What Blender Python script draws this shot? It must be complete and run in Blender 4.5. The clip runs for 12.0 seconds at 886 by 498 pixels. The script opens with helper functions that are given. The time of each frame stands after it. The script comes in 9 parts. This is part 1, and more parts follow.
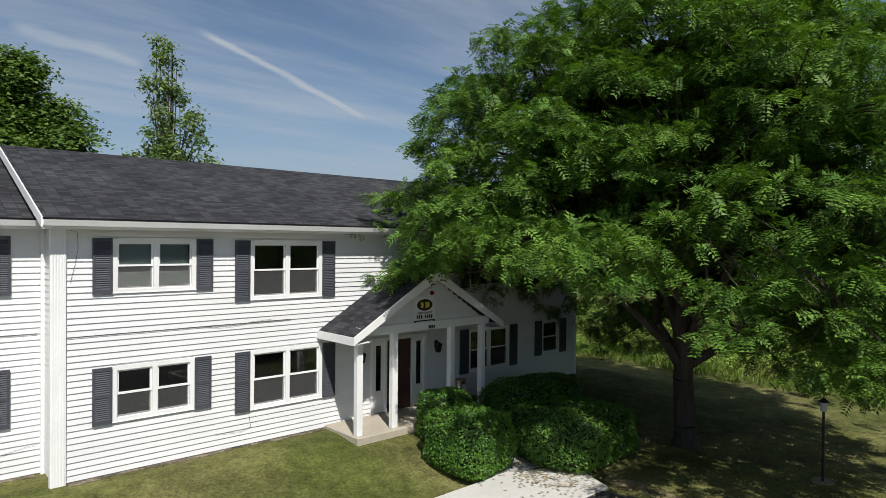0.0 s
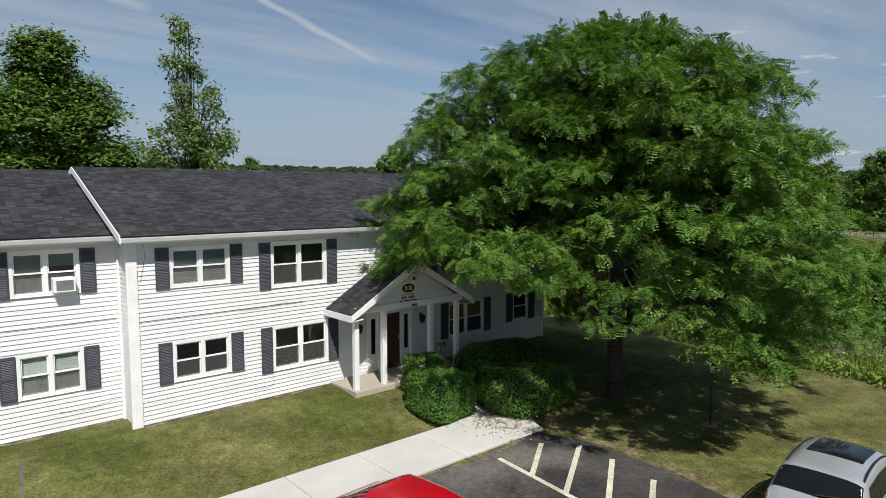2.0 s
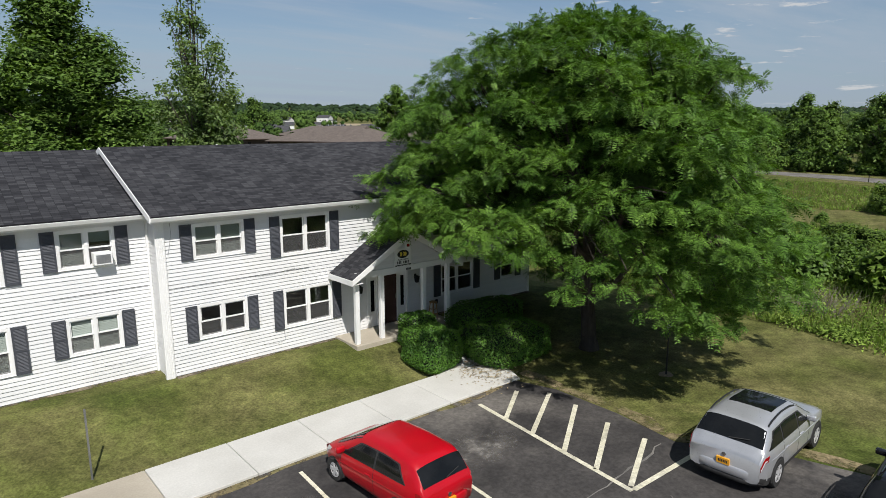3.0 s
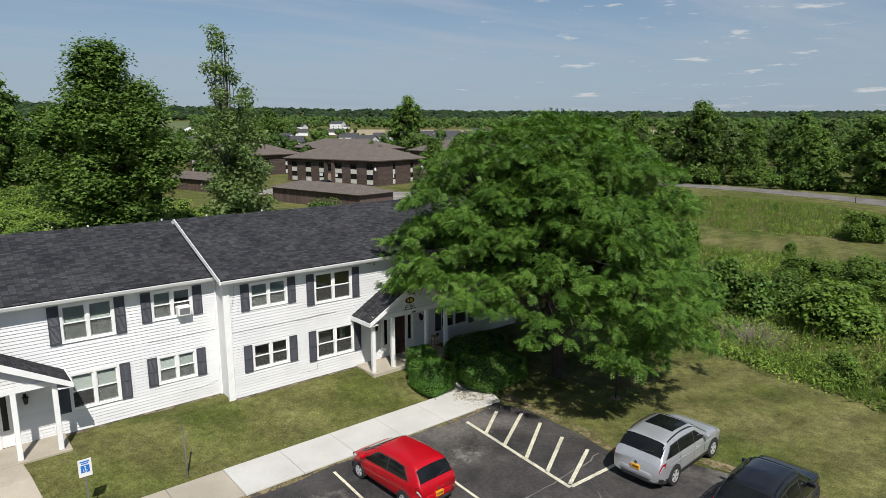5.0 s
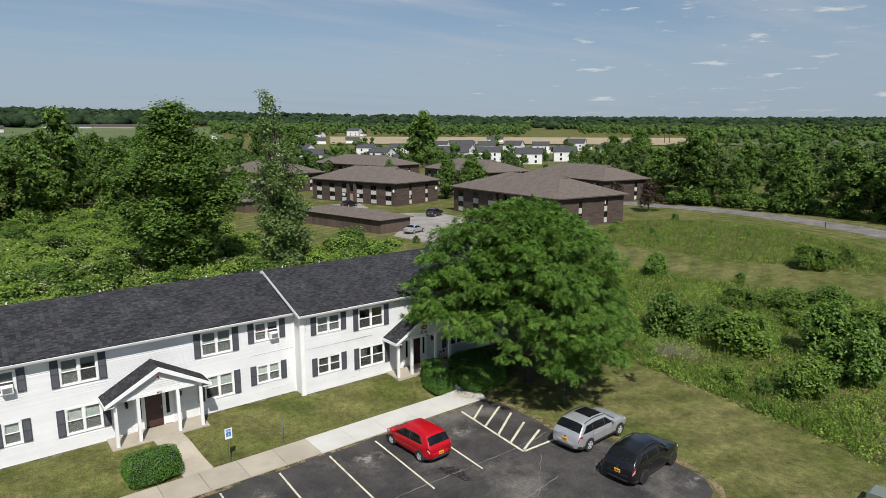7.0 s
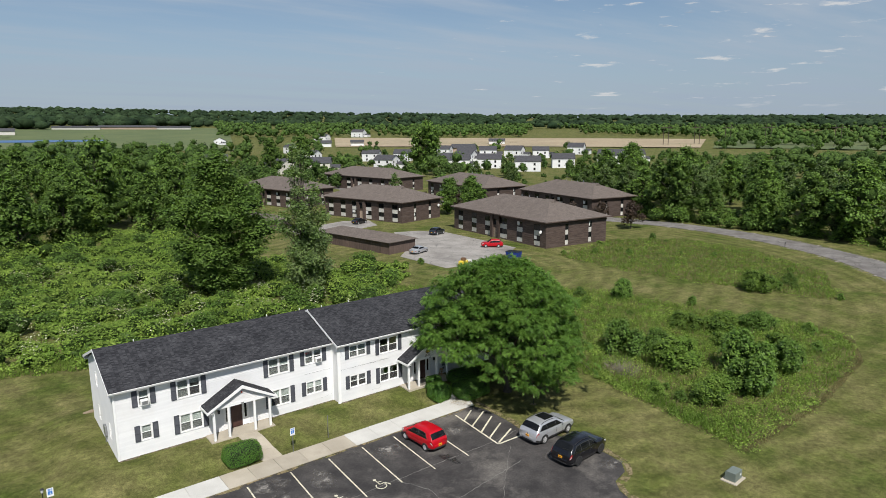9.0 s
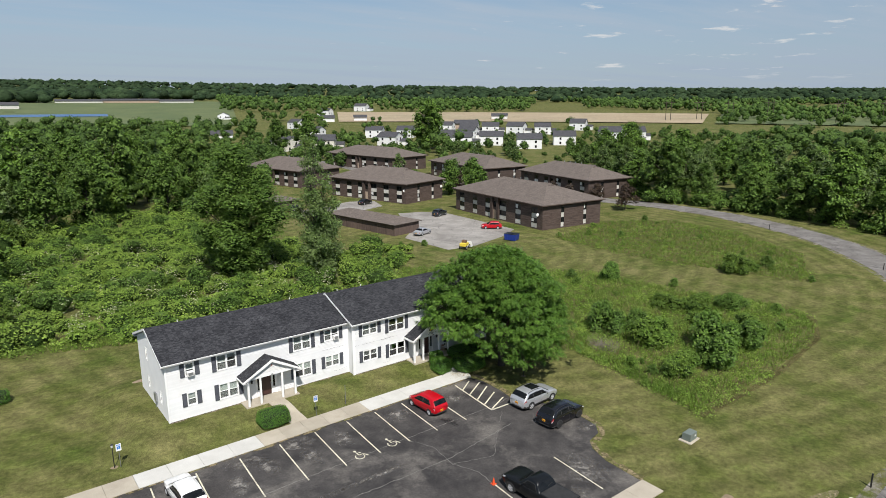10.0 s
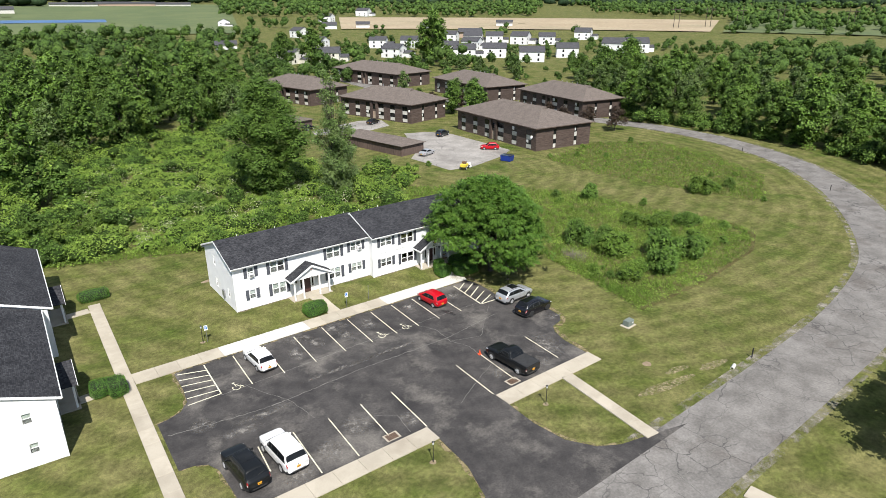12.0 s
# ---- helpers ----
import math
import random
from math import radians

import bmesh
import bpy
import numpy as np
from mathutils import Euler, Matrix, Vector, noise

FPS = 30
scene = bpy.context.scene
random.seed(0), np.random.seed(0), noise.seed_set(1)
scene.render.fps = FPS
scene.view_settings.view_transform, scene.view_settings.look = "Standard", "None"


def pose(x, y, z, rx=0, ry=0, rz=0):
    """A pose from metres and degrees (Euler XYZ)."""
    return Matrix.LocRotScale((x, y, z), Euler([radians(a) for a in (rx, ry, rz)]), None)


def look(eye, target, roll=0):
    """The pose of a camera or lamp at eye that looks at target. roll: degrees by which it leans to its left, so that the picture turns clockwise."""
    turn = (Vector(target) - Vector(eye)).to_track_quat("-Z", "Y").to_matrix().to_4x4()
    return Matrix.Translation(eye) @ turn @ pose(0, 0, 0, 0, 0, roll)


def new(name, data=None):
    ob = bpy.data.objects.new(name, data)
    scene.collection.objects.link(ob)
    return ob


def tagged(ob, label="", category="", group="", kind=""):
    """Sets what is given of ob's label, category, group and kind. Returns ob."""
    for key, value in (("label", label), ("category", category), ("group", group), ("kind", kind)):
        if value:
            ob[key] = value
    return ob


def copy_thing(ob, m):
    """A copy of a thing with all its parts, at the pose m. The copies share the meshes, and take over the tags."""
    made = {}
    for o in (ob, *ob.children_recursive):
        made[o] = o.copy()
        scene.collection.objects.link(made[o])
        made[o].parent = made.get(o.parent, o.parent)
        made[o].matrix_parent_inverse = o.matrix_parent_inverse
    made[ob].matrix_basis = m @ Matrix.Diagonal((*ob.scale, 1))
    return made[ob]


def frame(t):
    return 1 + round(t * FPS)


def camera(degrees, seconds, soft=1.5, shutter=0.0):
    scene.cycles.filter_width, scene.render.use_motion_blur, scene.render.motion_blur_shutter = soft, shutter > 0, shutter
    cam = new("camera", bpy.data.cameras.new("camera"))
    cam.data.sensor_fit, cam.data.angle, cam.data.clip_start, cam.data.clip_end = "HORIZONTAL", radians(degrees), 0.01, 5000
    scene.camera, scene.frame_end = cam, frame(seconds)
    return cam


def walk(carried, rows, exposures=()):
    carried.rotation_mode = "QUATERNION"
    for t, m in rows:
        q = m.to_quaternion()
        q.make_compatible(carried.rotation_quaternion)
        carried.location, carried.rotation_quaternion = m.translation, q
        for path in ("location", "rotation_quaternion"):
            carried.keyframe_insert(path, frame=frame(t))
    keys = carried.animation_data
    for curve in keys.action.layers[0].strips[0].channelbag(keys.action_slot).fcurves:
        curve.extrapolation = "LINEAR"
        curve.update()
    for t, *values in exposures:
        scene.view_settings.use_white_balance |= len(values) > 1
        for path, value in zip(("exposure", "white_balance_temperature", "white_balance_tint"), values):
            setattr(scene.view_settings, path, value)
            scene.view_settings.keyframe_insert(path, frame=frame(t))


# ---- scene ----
import itertools

cam = camera(69.6, 12.0, soft=0.45)
PATH = [
    (0, (0.464, -0.112, 4.924), (1.806, 1.37, 4.903), 0.5),
    (0.5, (-0.031, -1.019, 5.18), (1.304, 0.47, 5.16), 0.4),
    (1, (-0.566, -1.964, 5.681), (0.762, -0.469, 5.649), 0.5),
    (1.5, (-1.088, -3.004, 6.059), (0.232, -1.503, 5.982), 0.2),
    (2, (-1.536, -4.062, 6.616), (-0.232, -2.557, 6.426), 0.1),
    (2.5, (-2.21, -5.015, 7.236), (-0.921, -3.534, 6.851), 0.1),
    (3, (-2.647, -6.155, 8.024), (-1.373, -4.661, 7.644), -0.1),
    (5, (-5.931, -11.002, 11.314), (-4.685, -9.483, 10.944), -0.2),
    (5.5, (-7.434, -13.0, 12.109), (-6.198, -11.471, 11.744), -0.1),
    (6, (-9.183, -15.402, 13.231), (-7.957, -13.864, 12.87), -0.1),
    (6.5, (-11.154, -18.067, 14.631), (-9.935, -16.523, 14.272), -0.1),
    (7, (-13.169, -20.911, 16.304), (-11.957, -19.361, 15.945), -0.1),
    (7.5, (-15.262, -23.785, 18.148), (-14.054, -22.231, 17.793), -0.2),
    (9.5, (-23.124, -34.416, 24.709), (-21.928, -32.861, 24.318), -0.3),
    (10, (-25.286, -37.282, 26.286), (-24.101, -35.736, 25.833), -0.2),
    (10.5, (-27.464, -40.184, 27.79), (-26.292, -38.651, 27.264), -0.2),
    (11, (-29.692, -43.217, 29.374), (-28.537, -41.7, 28.77), -0.2),
    (11.5, (-31.801, -46.137, 30.802), (-30.661, -44.635, 30.135), -0.2),
    (12, (-33.926, -49.007, 32.241), (-32.801, -47.521, 31.515), -0.1),
]
walk(cam, [(t, look(eye, target, roll)) for t, eye, target, roll in PATH], [(0.0, 0.2), (7.5, 0.22), (9.5, 0.3), (10.5, 0.45), (12.0, 0.75)])

# ---- light ----
SUN_EL, SUN_AZ = radians(51), radians(204.3)  # azimuth clockwise from +y
sun_way = Vector((math.sin(SUN_AZ) * math.cos(SUN_EL), math.cos(SUN_AZ) * math.cos(SUN_EL), math.sin(SUN_EL)))
sun_data = bpy.data.lights.new("sun", "SUN")
sun_data.energy, sun_data.angle, sun_data.color = 4.3, radians(0.53), (1.0, 0.96, 0.905)
sun = new("sun", sun_data)
sun.matrix_basis = look(sun_way * 100, (0, 0, 0))
world = bpy.data.worlds.new("sky")
scene.world = world
world.use_nodes = True
wn, wl = world.node_tree.nodes, world.node_tree.links
wn.clear()
w_sky = wn.new("ShaderNodeTexSky")
w_sky.sky_type, w_sky.sun_disc = "NISHITA", False
w_sky.sun_elevation, w_sky.sun_rotation = SUN_EL, SUN_AZ
w_sky.air_density, w_sky.dust_density, w_sky.ozone_density = 1.0, 0.25, 2.6
w_co = wn.new("ShaderNodeTexCoord")
w_sep = wn.new("ShaderNodeSeparateXYZ")
wl.new(w_co.outputs["Generated"], w_sep.inputs[0])


def w_math(op, a, b=0.0):
    n = wn.new("ShaderNodeMath")
    n.operation = op
    for i, v in enumerate((a, b)):
        if isinstance(v, (int, float)):
            n.inputs[i].default_value = v
        else:
            wl.new(v, n.inputs[i])
    return n.outputs[0]


def w_ramp(value, lo, hi):
    n = wn.new("ShaderNodeMapRange")
    n.interpolation_type = "SMOOTHSTEP"
    wl.new(value, n.inputs["Value"])
    n.inputs["From Min"].default_value, n.inputs["From Max"].default_value = lo, hi
    return n.outputs[0]


w_up = w_math("MAXIMUM", w_sep.outputs[2], 0.0)
w_den = w_math("ADD", w_up, 0.045)
w_px, w_py = w_math("DIVIDE", w_sep.outputs[0], w_den), w_math("DIVIDE", w_sep.outputs[1], w_den)
w_flat = wn.new("ShaderNodeCombineXYZ")
wl.new(w_px, w_flat.inputs[0]), wl.new(w_py, w_flat.inputs[1])


def w_noise(scale, detail, stretch, turn, shift=0.0):
    m = wn.new("ShaderNodeMapping")
    m.inputs["Scale"].default_value = stretch
    m.inputs["Rotation"].default_value = (0, 0, turn)
    m.inputs["Location"].default_value = (shift, shift * 0.7, 0)
    wl.new(w_flat.outputs[0], m.inputs["Vector"])
    n = wn.new("ShaderNodeTexNoise")
    n.inputs["Scale"].default_value, n.inputs["Detail"].default_value, n.inputs["Roughness"].default_value = scale, detail, 0.6
    wl.new(m.outputs[0], n.inputs["Vector"])
    return n.outputs["Fac"]


w_wisp = w_math("MULTIPLY", w_ramp(w_noise(0.7, 6, (0.35, 1.3, 1), 0.9, 3.1), 0.37, 0.70), 0.64)
# small flat-based clouds low in the sky towards +x, bright above and grey below
w_az = w_math("ARCTAN2", w_sep.outputs[0], w_sep.outputs[1])


def w_puffs(lift):
    c = wn.new("ShaderNodeCombineXYZ")
    wl.new(w_math("MULTIPLY", w_az, 13.0), c.inputs[0])
    wl.new(w_math("MULTIPLY", w_math("POWER", w_math("ADD", w_up, lift), 0.75), 62.0), c.inputs[1])
    n = wn.new("ShaderNodeTexNoise")
    n.inputs["Scale"].default_value, n.inputs["Detail"].default_value, n.inputs["Roughness"].default_value = 1.0, 6, 0.62
    wl.new(c.outputs[0], n.inputs["Vector"])
    return n.outputs["Fac"]


w_body = w_puffs(0.0)
w_side = w_math("MULTIPLY", w_ramp(w_az, 0.35, 1.05), 0.11)
w_puff = w_math("MULTIPLY", w_ramp(w_math("ADD", w_body, w_side), 0.69, 0.80), w_math("MULTIPLY", w_ramp(w_up, 0.27, 0.15), w_ramp(w_up, 0.015, 0.05)))
w_lit = w_ramp(w_math("SUBTRACT", w_body, w_puffs(0.012)), -0.03, 0.10)
w_tone = wn.new("ShaderNodeMix")
w_tone.data_type = "RGBA"
wl.new(w_lit, w_tone.inputs["Factor"])
w_tone.inputs[6].default_value, w_tone.inputs[7].default_value = (4.3, 4.8, 5.6, 1), (8.2, 8.3, 8.4, 1)


def w_streak(across, middle, half, wide, power):
    """A thin straight streak of high cloud: its plane's normal, its middle and its length as a cosine."""
    out = []
    for v in (across, middle):
        n = wn.new("ShaderNodeVectorMath")
        n.operation = "DOT_PRODUCT"
        n.inputs[1].default_value = v
        wl.new(w_co.outputs["Generated"], n.inputs[0])
        out.append(n.outputs["Value"])
    ragged = w_math("MULTIPLY", w_math("SUBTRACT", w_noise(2.2, 5, (1, 1, 1), 0.0, 5.0), 0.5), wide * 2.2)
    line = w_ramp(w_math("ABSOLUTE", w_math("ADD", out[0], ragged)), wide, wide * 0.1)
    return w_math("MULTIPLY", w_math("MULTIPLY", line, w_ramp(out[1], half, half + (1 - half) * 0.5)), power)


w_trail = w_math("ADD", w_streak((-0.2701, 0.3953, -0.8779), (0.4588, 0.8545, 0.2436), 0.9905, 0.007, 0.6), w_streak((-0.1117, 0.2817, -0.953), (0.2093, 0.9441, 0.2546), 0.9965, 0.012, 0.4))
w_cloud = w_math("MINIMUM", w_math("ADD", w_wisp, w_trail), 0.85)
w_mix = wn.new("ShaderNodeMix")
w_mix.data_type = "RGBA"
wl.new(w_cloud, w_mix.inputs["Factor"])
wl.new(w_sky.outputs[0], w_mix.inputs[6])
w_mix.inputs[7].default_value = (6.0, 6.6, 7.3, 1)
w_haze = wn.new("ShaderNodeMix")
w_haze.data_type = "RGBA"
wl.new(w_math("MULTIPLY", w_ramp(w_up, 0.24, 0.0), 0.8), w_haze.inputs["Factor"])
wl.new(w_mix.outputs[2], w_haze.inputs[6])
w_haze.inputs[7].default_value = (3.75, 4.75, 6.25, 1)
w_bg = wn.new("ShaderNodeBackground")
w_bg.inputs["Strength"].default_value = 0.067
w_top = wn.new("ShaderNodeMix")
w_top.data_type = "RGBA"
wl.new(w_math("MULTIPLY", w_puff, 0.8), w_top.inputs["Factor"])
wl.new(w_haze.outputs[2], w_top.inputs[6]), wl.new(w_tone.outputs[2], w_top.inputs[7])
wl.new(w_top.outputs[2], w_bg.inputs["Color"])
w_out = wn.new("ShaderNodeOutputWorld")
wl.new(w_bg.outputs[0], w_out.inputs["Surface"])

# ---- materials ----
def shader(name, c1, c2, scale=1.0, fine=20.0, rough=0.8, bump=0.2, metal=0.0, c3=None, island=0.0, obj=0.0, local=False,
           stretch=(1, 1, 1), spec=0.5, translucent=0.0, bump_dist=0.02, contrast=(0.35, 0.65), coat=0.0, grain=0.2):
    """A surface of two colours mixed at two scales, with grain, and a third colour as stains."""
    m = bpy.data.materials.new(name)
    m.use_nodes = True
    nt = m.node_tree
    ns, ln = nt.nodes, nt.links
    p = ns["Principled BSDF"]
    if local:
        co = ns.new("ShaderNodeTexCoord").outputs["Object"]
    else:
        co = ns.new("ShaderNodeNewGeometry").outputs["Position"]
    mp = ns.new("ShaderNodeMapping")
    mp.inputs["Scale"].default_value = stretch
    ln.new(co, mp.inputs["Vector"])

    def nz(s, d=5, r=0.6):
        n = ns.new("ShaderNodeTexNoise")
        n.inputs["Scale"].default_value, n.inputs["Detail"].default_value, n.inputs["Roughness"].default_value = s, d, r
        ln.new(mp.outputs[0], n.inputs["Vector"])
        return n.outputs["Fac"]

    def rng(v, a, b, lo=0.0, hi=1.0):
        n = ns.new("ShaderNodeMapRange")
        ln.new(v, n.inputs["Value"])
        for k, x in (("From Min", a), ("From Max", b), ("To Min", lo), ("To Max", hi)):
            n.inputs[k].default_value = x
        return n.outputs[0]

    def mix(f, a, b, mode="MIX"):
        n = ns.new("ShaderNodeMix")
        n.data_type, n.blend_type = "RGBA", mode
        for i, v in ((0, f), (6, a), (7, b)):
            if isinstance(v, tuple):
                n.inputs[i].default_value = (*v, 1)
            elif isinstance(v, float):
                n.inputs[i].default_value = v
            else:
                ln.new(v, n.inputs[i])
        return n.outputs[2]

    big, small = nz(scale), nz(fine, 4)
    col = mix(rng(big, *contrast), c1, c2)
    if c3:
        col = mix(rng(nz(scale * 0.37, 6, 0.65), 0.52, 0.68), col, c3)
    col = mix(1.0, col, mix(rng(small, 0.3, 0.7), (1 - grain,) * 3, (1 + grain,) * 3), "MULTIPLY")
    if island:
        r = ns.new("ShaderNodeNewGeometry").outputs["Random Per Island"]
        col = mix(1.0, col, mix(r, (1 - island,) * 3, (1 + island, 1 + island, 1 + island * 0.6)), "MULTIPLY")
    if obj:
        r = ns.new("ShaderNodeObjectInfo").outputs["Random"]
        col = mix(1.0, col, mix(r, (1 - obj,) * 3, (1 + obj,) * 3), "MULTIPLY")
    ln.new(col, p.inputs["Base Color"])
    p.inputs["Metallic"].default_value = metal
    p.inputs["Specular IOR Level"].default_value = spec
    p.inputs["Coat Weight"].default_value = coat
    ln.new(rng(small, 0.2, 0.8, max(rough - 0.08, 0.0), min(rough + 0.08, 1.0)), p.inputs["Roughness"])
    if bump:
        b = ns.new("ShaderNodeBump")
        b.inputs["Strength"].default_value, b.inputs["Distance"].default_value = bump, bump_dist
        ln.new(small, b.inputs["Height"])
        ln.new(b.outputs[0], p.inputs["Normal"])
    if translucent:
        t = ns.new("ShaderNodeBsdfTranslucent")
        ln.new(mix(1.0, col, (1.5, 1.6, 0.6), "MULTIPLY"), t.inputs["Color"])
        s = ns.new("ShaderNodeMixShader")
        s.inputs[0].default_value = translucent
        ln.new(p.outputs[0], s.inputs[1]), ln.new(t.outputs[0], s.inputs[2])
        ln.new(s.outputs[0], ns["Material Output"].inputs["Surface"])
    return m


def broken(m, scale, lo, hi):
    """Lets the ground show through a stain in an uneven pattern."""
    ns, ln = m.node_tree.nodes, m.node_tree.links
    co = ns.new("ShaderNodeTexCoord")
    n = ns.new("ShaderNodeTexNoise")
    n.inputs["Scale"].default_value, n.inputs["Detail"].default_value, n.inputs["Roughness"].default_value = scale, 6, 0.65
    ln.new(co.outputs["Object"], n.inputs["Vector"])
    k = ns.new("ShaderNodeMapRange")
    ln.new(n.outputs["Fac"], k.inputs["Value"])
    k.inputs["From Min"].default_value, k.inputs["From Max"].default_value = lo, hi
    ln.new(k.outputs[0], ns["Principled BSDF"].inputs["Alpha"])
    return m


def soft_edge(m):
    """Lets a stain thin out towards its rim."""
    ns, ln = m.node_tree.nodes, m.node_tree.links
    a = ns["Principled BSDF"].inputs["Alpha"]
    co = ns.new("ShaderNodeTexCoord")
    mp = ns.new("ShaderNodeMapping")
    mp.inputs["Location"].default_value, mp.inputs["Scale"].default_value = (-1, -1, 0), (2, 2, 0)
    ln.new(co.outputs["Generated"], mp.inputs["Vector"])
    d = ns.new("ShaderNodeVectorMath")
    d.operation = "LENGTH"
    ln.new(mp.outputs[0], d.inputs[0])
    k = ns.new("ShaderNodeMapRange")
    ln.new(d.outputs["Value"], k.inputs["Value"])
    k.inputs["From Min"].default_value, k.inputs["From Max"].default_value = 0.85, 0.25
    x = ns.new("ShaderNodeMath")
    x.operation = "MULTIPLY"
    ln.new(a.links[0].from_socket, x.inputs[0]), ln.new(k.outputs[0], x.inputs[1])
    ln.new(x.outputs[0], a)
    return m


def shingle(name, c1, c2, mortar, w=0.3, h=0.14, vary=0.46):
    """Asphalt shingles in courses; the slope lies in the object's own x and y."""
    m = shader(name, c1, c2, scale=0.5, fine=60, rough=0.92, bump=0.0, local=True, spec=0.2)
    ns, ln = m.node_tree.nodes, m.node_tree.links
    p = ns["Principled BSDF"]
    co = ns.new("ShaderNodeTexCoord")
    b = ns.new("ShaderNodeTexBrick")
    b.offset, b.offset_frequency = 0.37, 1
    for k, v in (("Scale", 1.0), ("Mortar Size", 0.006), ("Mortar Smooth", 0.1), ("Bias", -0.1), ("Brick Width", w), ("Row Height", h)):
        b.inputs[k].default_value = v
    b.inputs["Color1"].default_value, b.inputs["Color2"].default_value = (1 - vary, 1 - vary, 1 - vary * 0.93, 1), (1 + vary, 1 + vary * 0.97, 1 + vary * 0.93, 1)
    b.inputs["Mortar"].default_value = (mortar,) * 3 + (1,)
    ln.new(co.outputs["Object"], b.inputs["Vector"])
    x = ns.new("ShaderNodeMix")
    x.data_type, x.blend_type = "RGBA", "MULTIPLY"
    x.inputs[0].default_value = 1.0
    ln.new(p.inputs["Base Color"].links[0].from_socket, x.inputs[6])
    ln.new(b.outputs["Color"], x.inputs[7])
    ln.new(x.outputs[2], p.inputs["Base Color"])
    u = ns.new("ShaderNodeBump")
    u.inputs["Strength"].default_value, u.inputs["Distance"].default_value, u.invert = 0.5, 0.01, True
    ln.new(b.outputs["Fac"], u.inputs["Height"])
    ln.new(u.outputs[0], p.inputs["Normal"])
    return m


def glass(name, tint=(0.85, 0.9, 0.9), rough=0.01):
    """A window pane: clear, with the mirror image of the sky growing towards grazing angles."""
    m = bpy.data.materials.new(name)
    m.use_nodes = True
    ns, ln = m.node_tree.nodes, m.node_tree.links
    ns.remove(ns["Principled BSDF"])
    t, g, f, s = (ns.new("ShaderNode" + k) for k in ("BsdfTransparent", "BsdfGlossy", "Fresnel", "MixShader"))
    t.inputs["Color"].default_value = (*tint, 1)
    g.inputs["Roughness"].default_value = rough
    f.inputs["IOR"].default_value = 1.6
    ln.new(f.outputs[0], s.inputs[0]), ln.new(t.outputs[0], s.inputs[1]), ln.new(g.outputs[0], s.inputs[2])
    ln.new(s.outputs[0], ns["Material Output"].inputs["Surface"])
    return m


def screen_mesh(name):
    """Dark insect screen that lets half the light through."""
    m = bpy.data.materials.new(name)
    m.use_nodes = True
    ns, ln = m.node_tree.nodes, m.node_tree.links
    ns.remove(ns["Principled BSDF"])
    t, d, s = (ns.new("ShaderNode" + k) for k in ("BsdfTransparent", "BsdfDiffuse", "MixShader"))
    d.inputs["Color"].default_value = (0.08, 0.08, 0.08, 1)
    s.inputs[0].default_value = 0.45
    ln.new(t.outputs[0], s.inputs[1]), ln.new(d.outputs[0], s.inputs[2])
    ln.new(s.outputs[0], ns["Material Output"].inputs["Surface"])
    return m


def plain(name, c, rough=0.5, metal=0.0, coat=0.0, spec=0.5):
    m = shader(name, tuple(x * 0.93 for x in c), c, scale=2.0, fine=40, rough=rough, bump=0.03, metal=metal, coat=coat, spec=spec, grain=0.03)
    return m


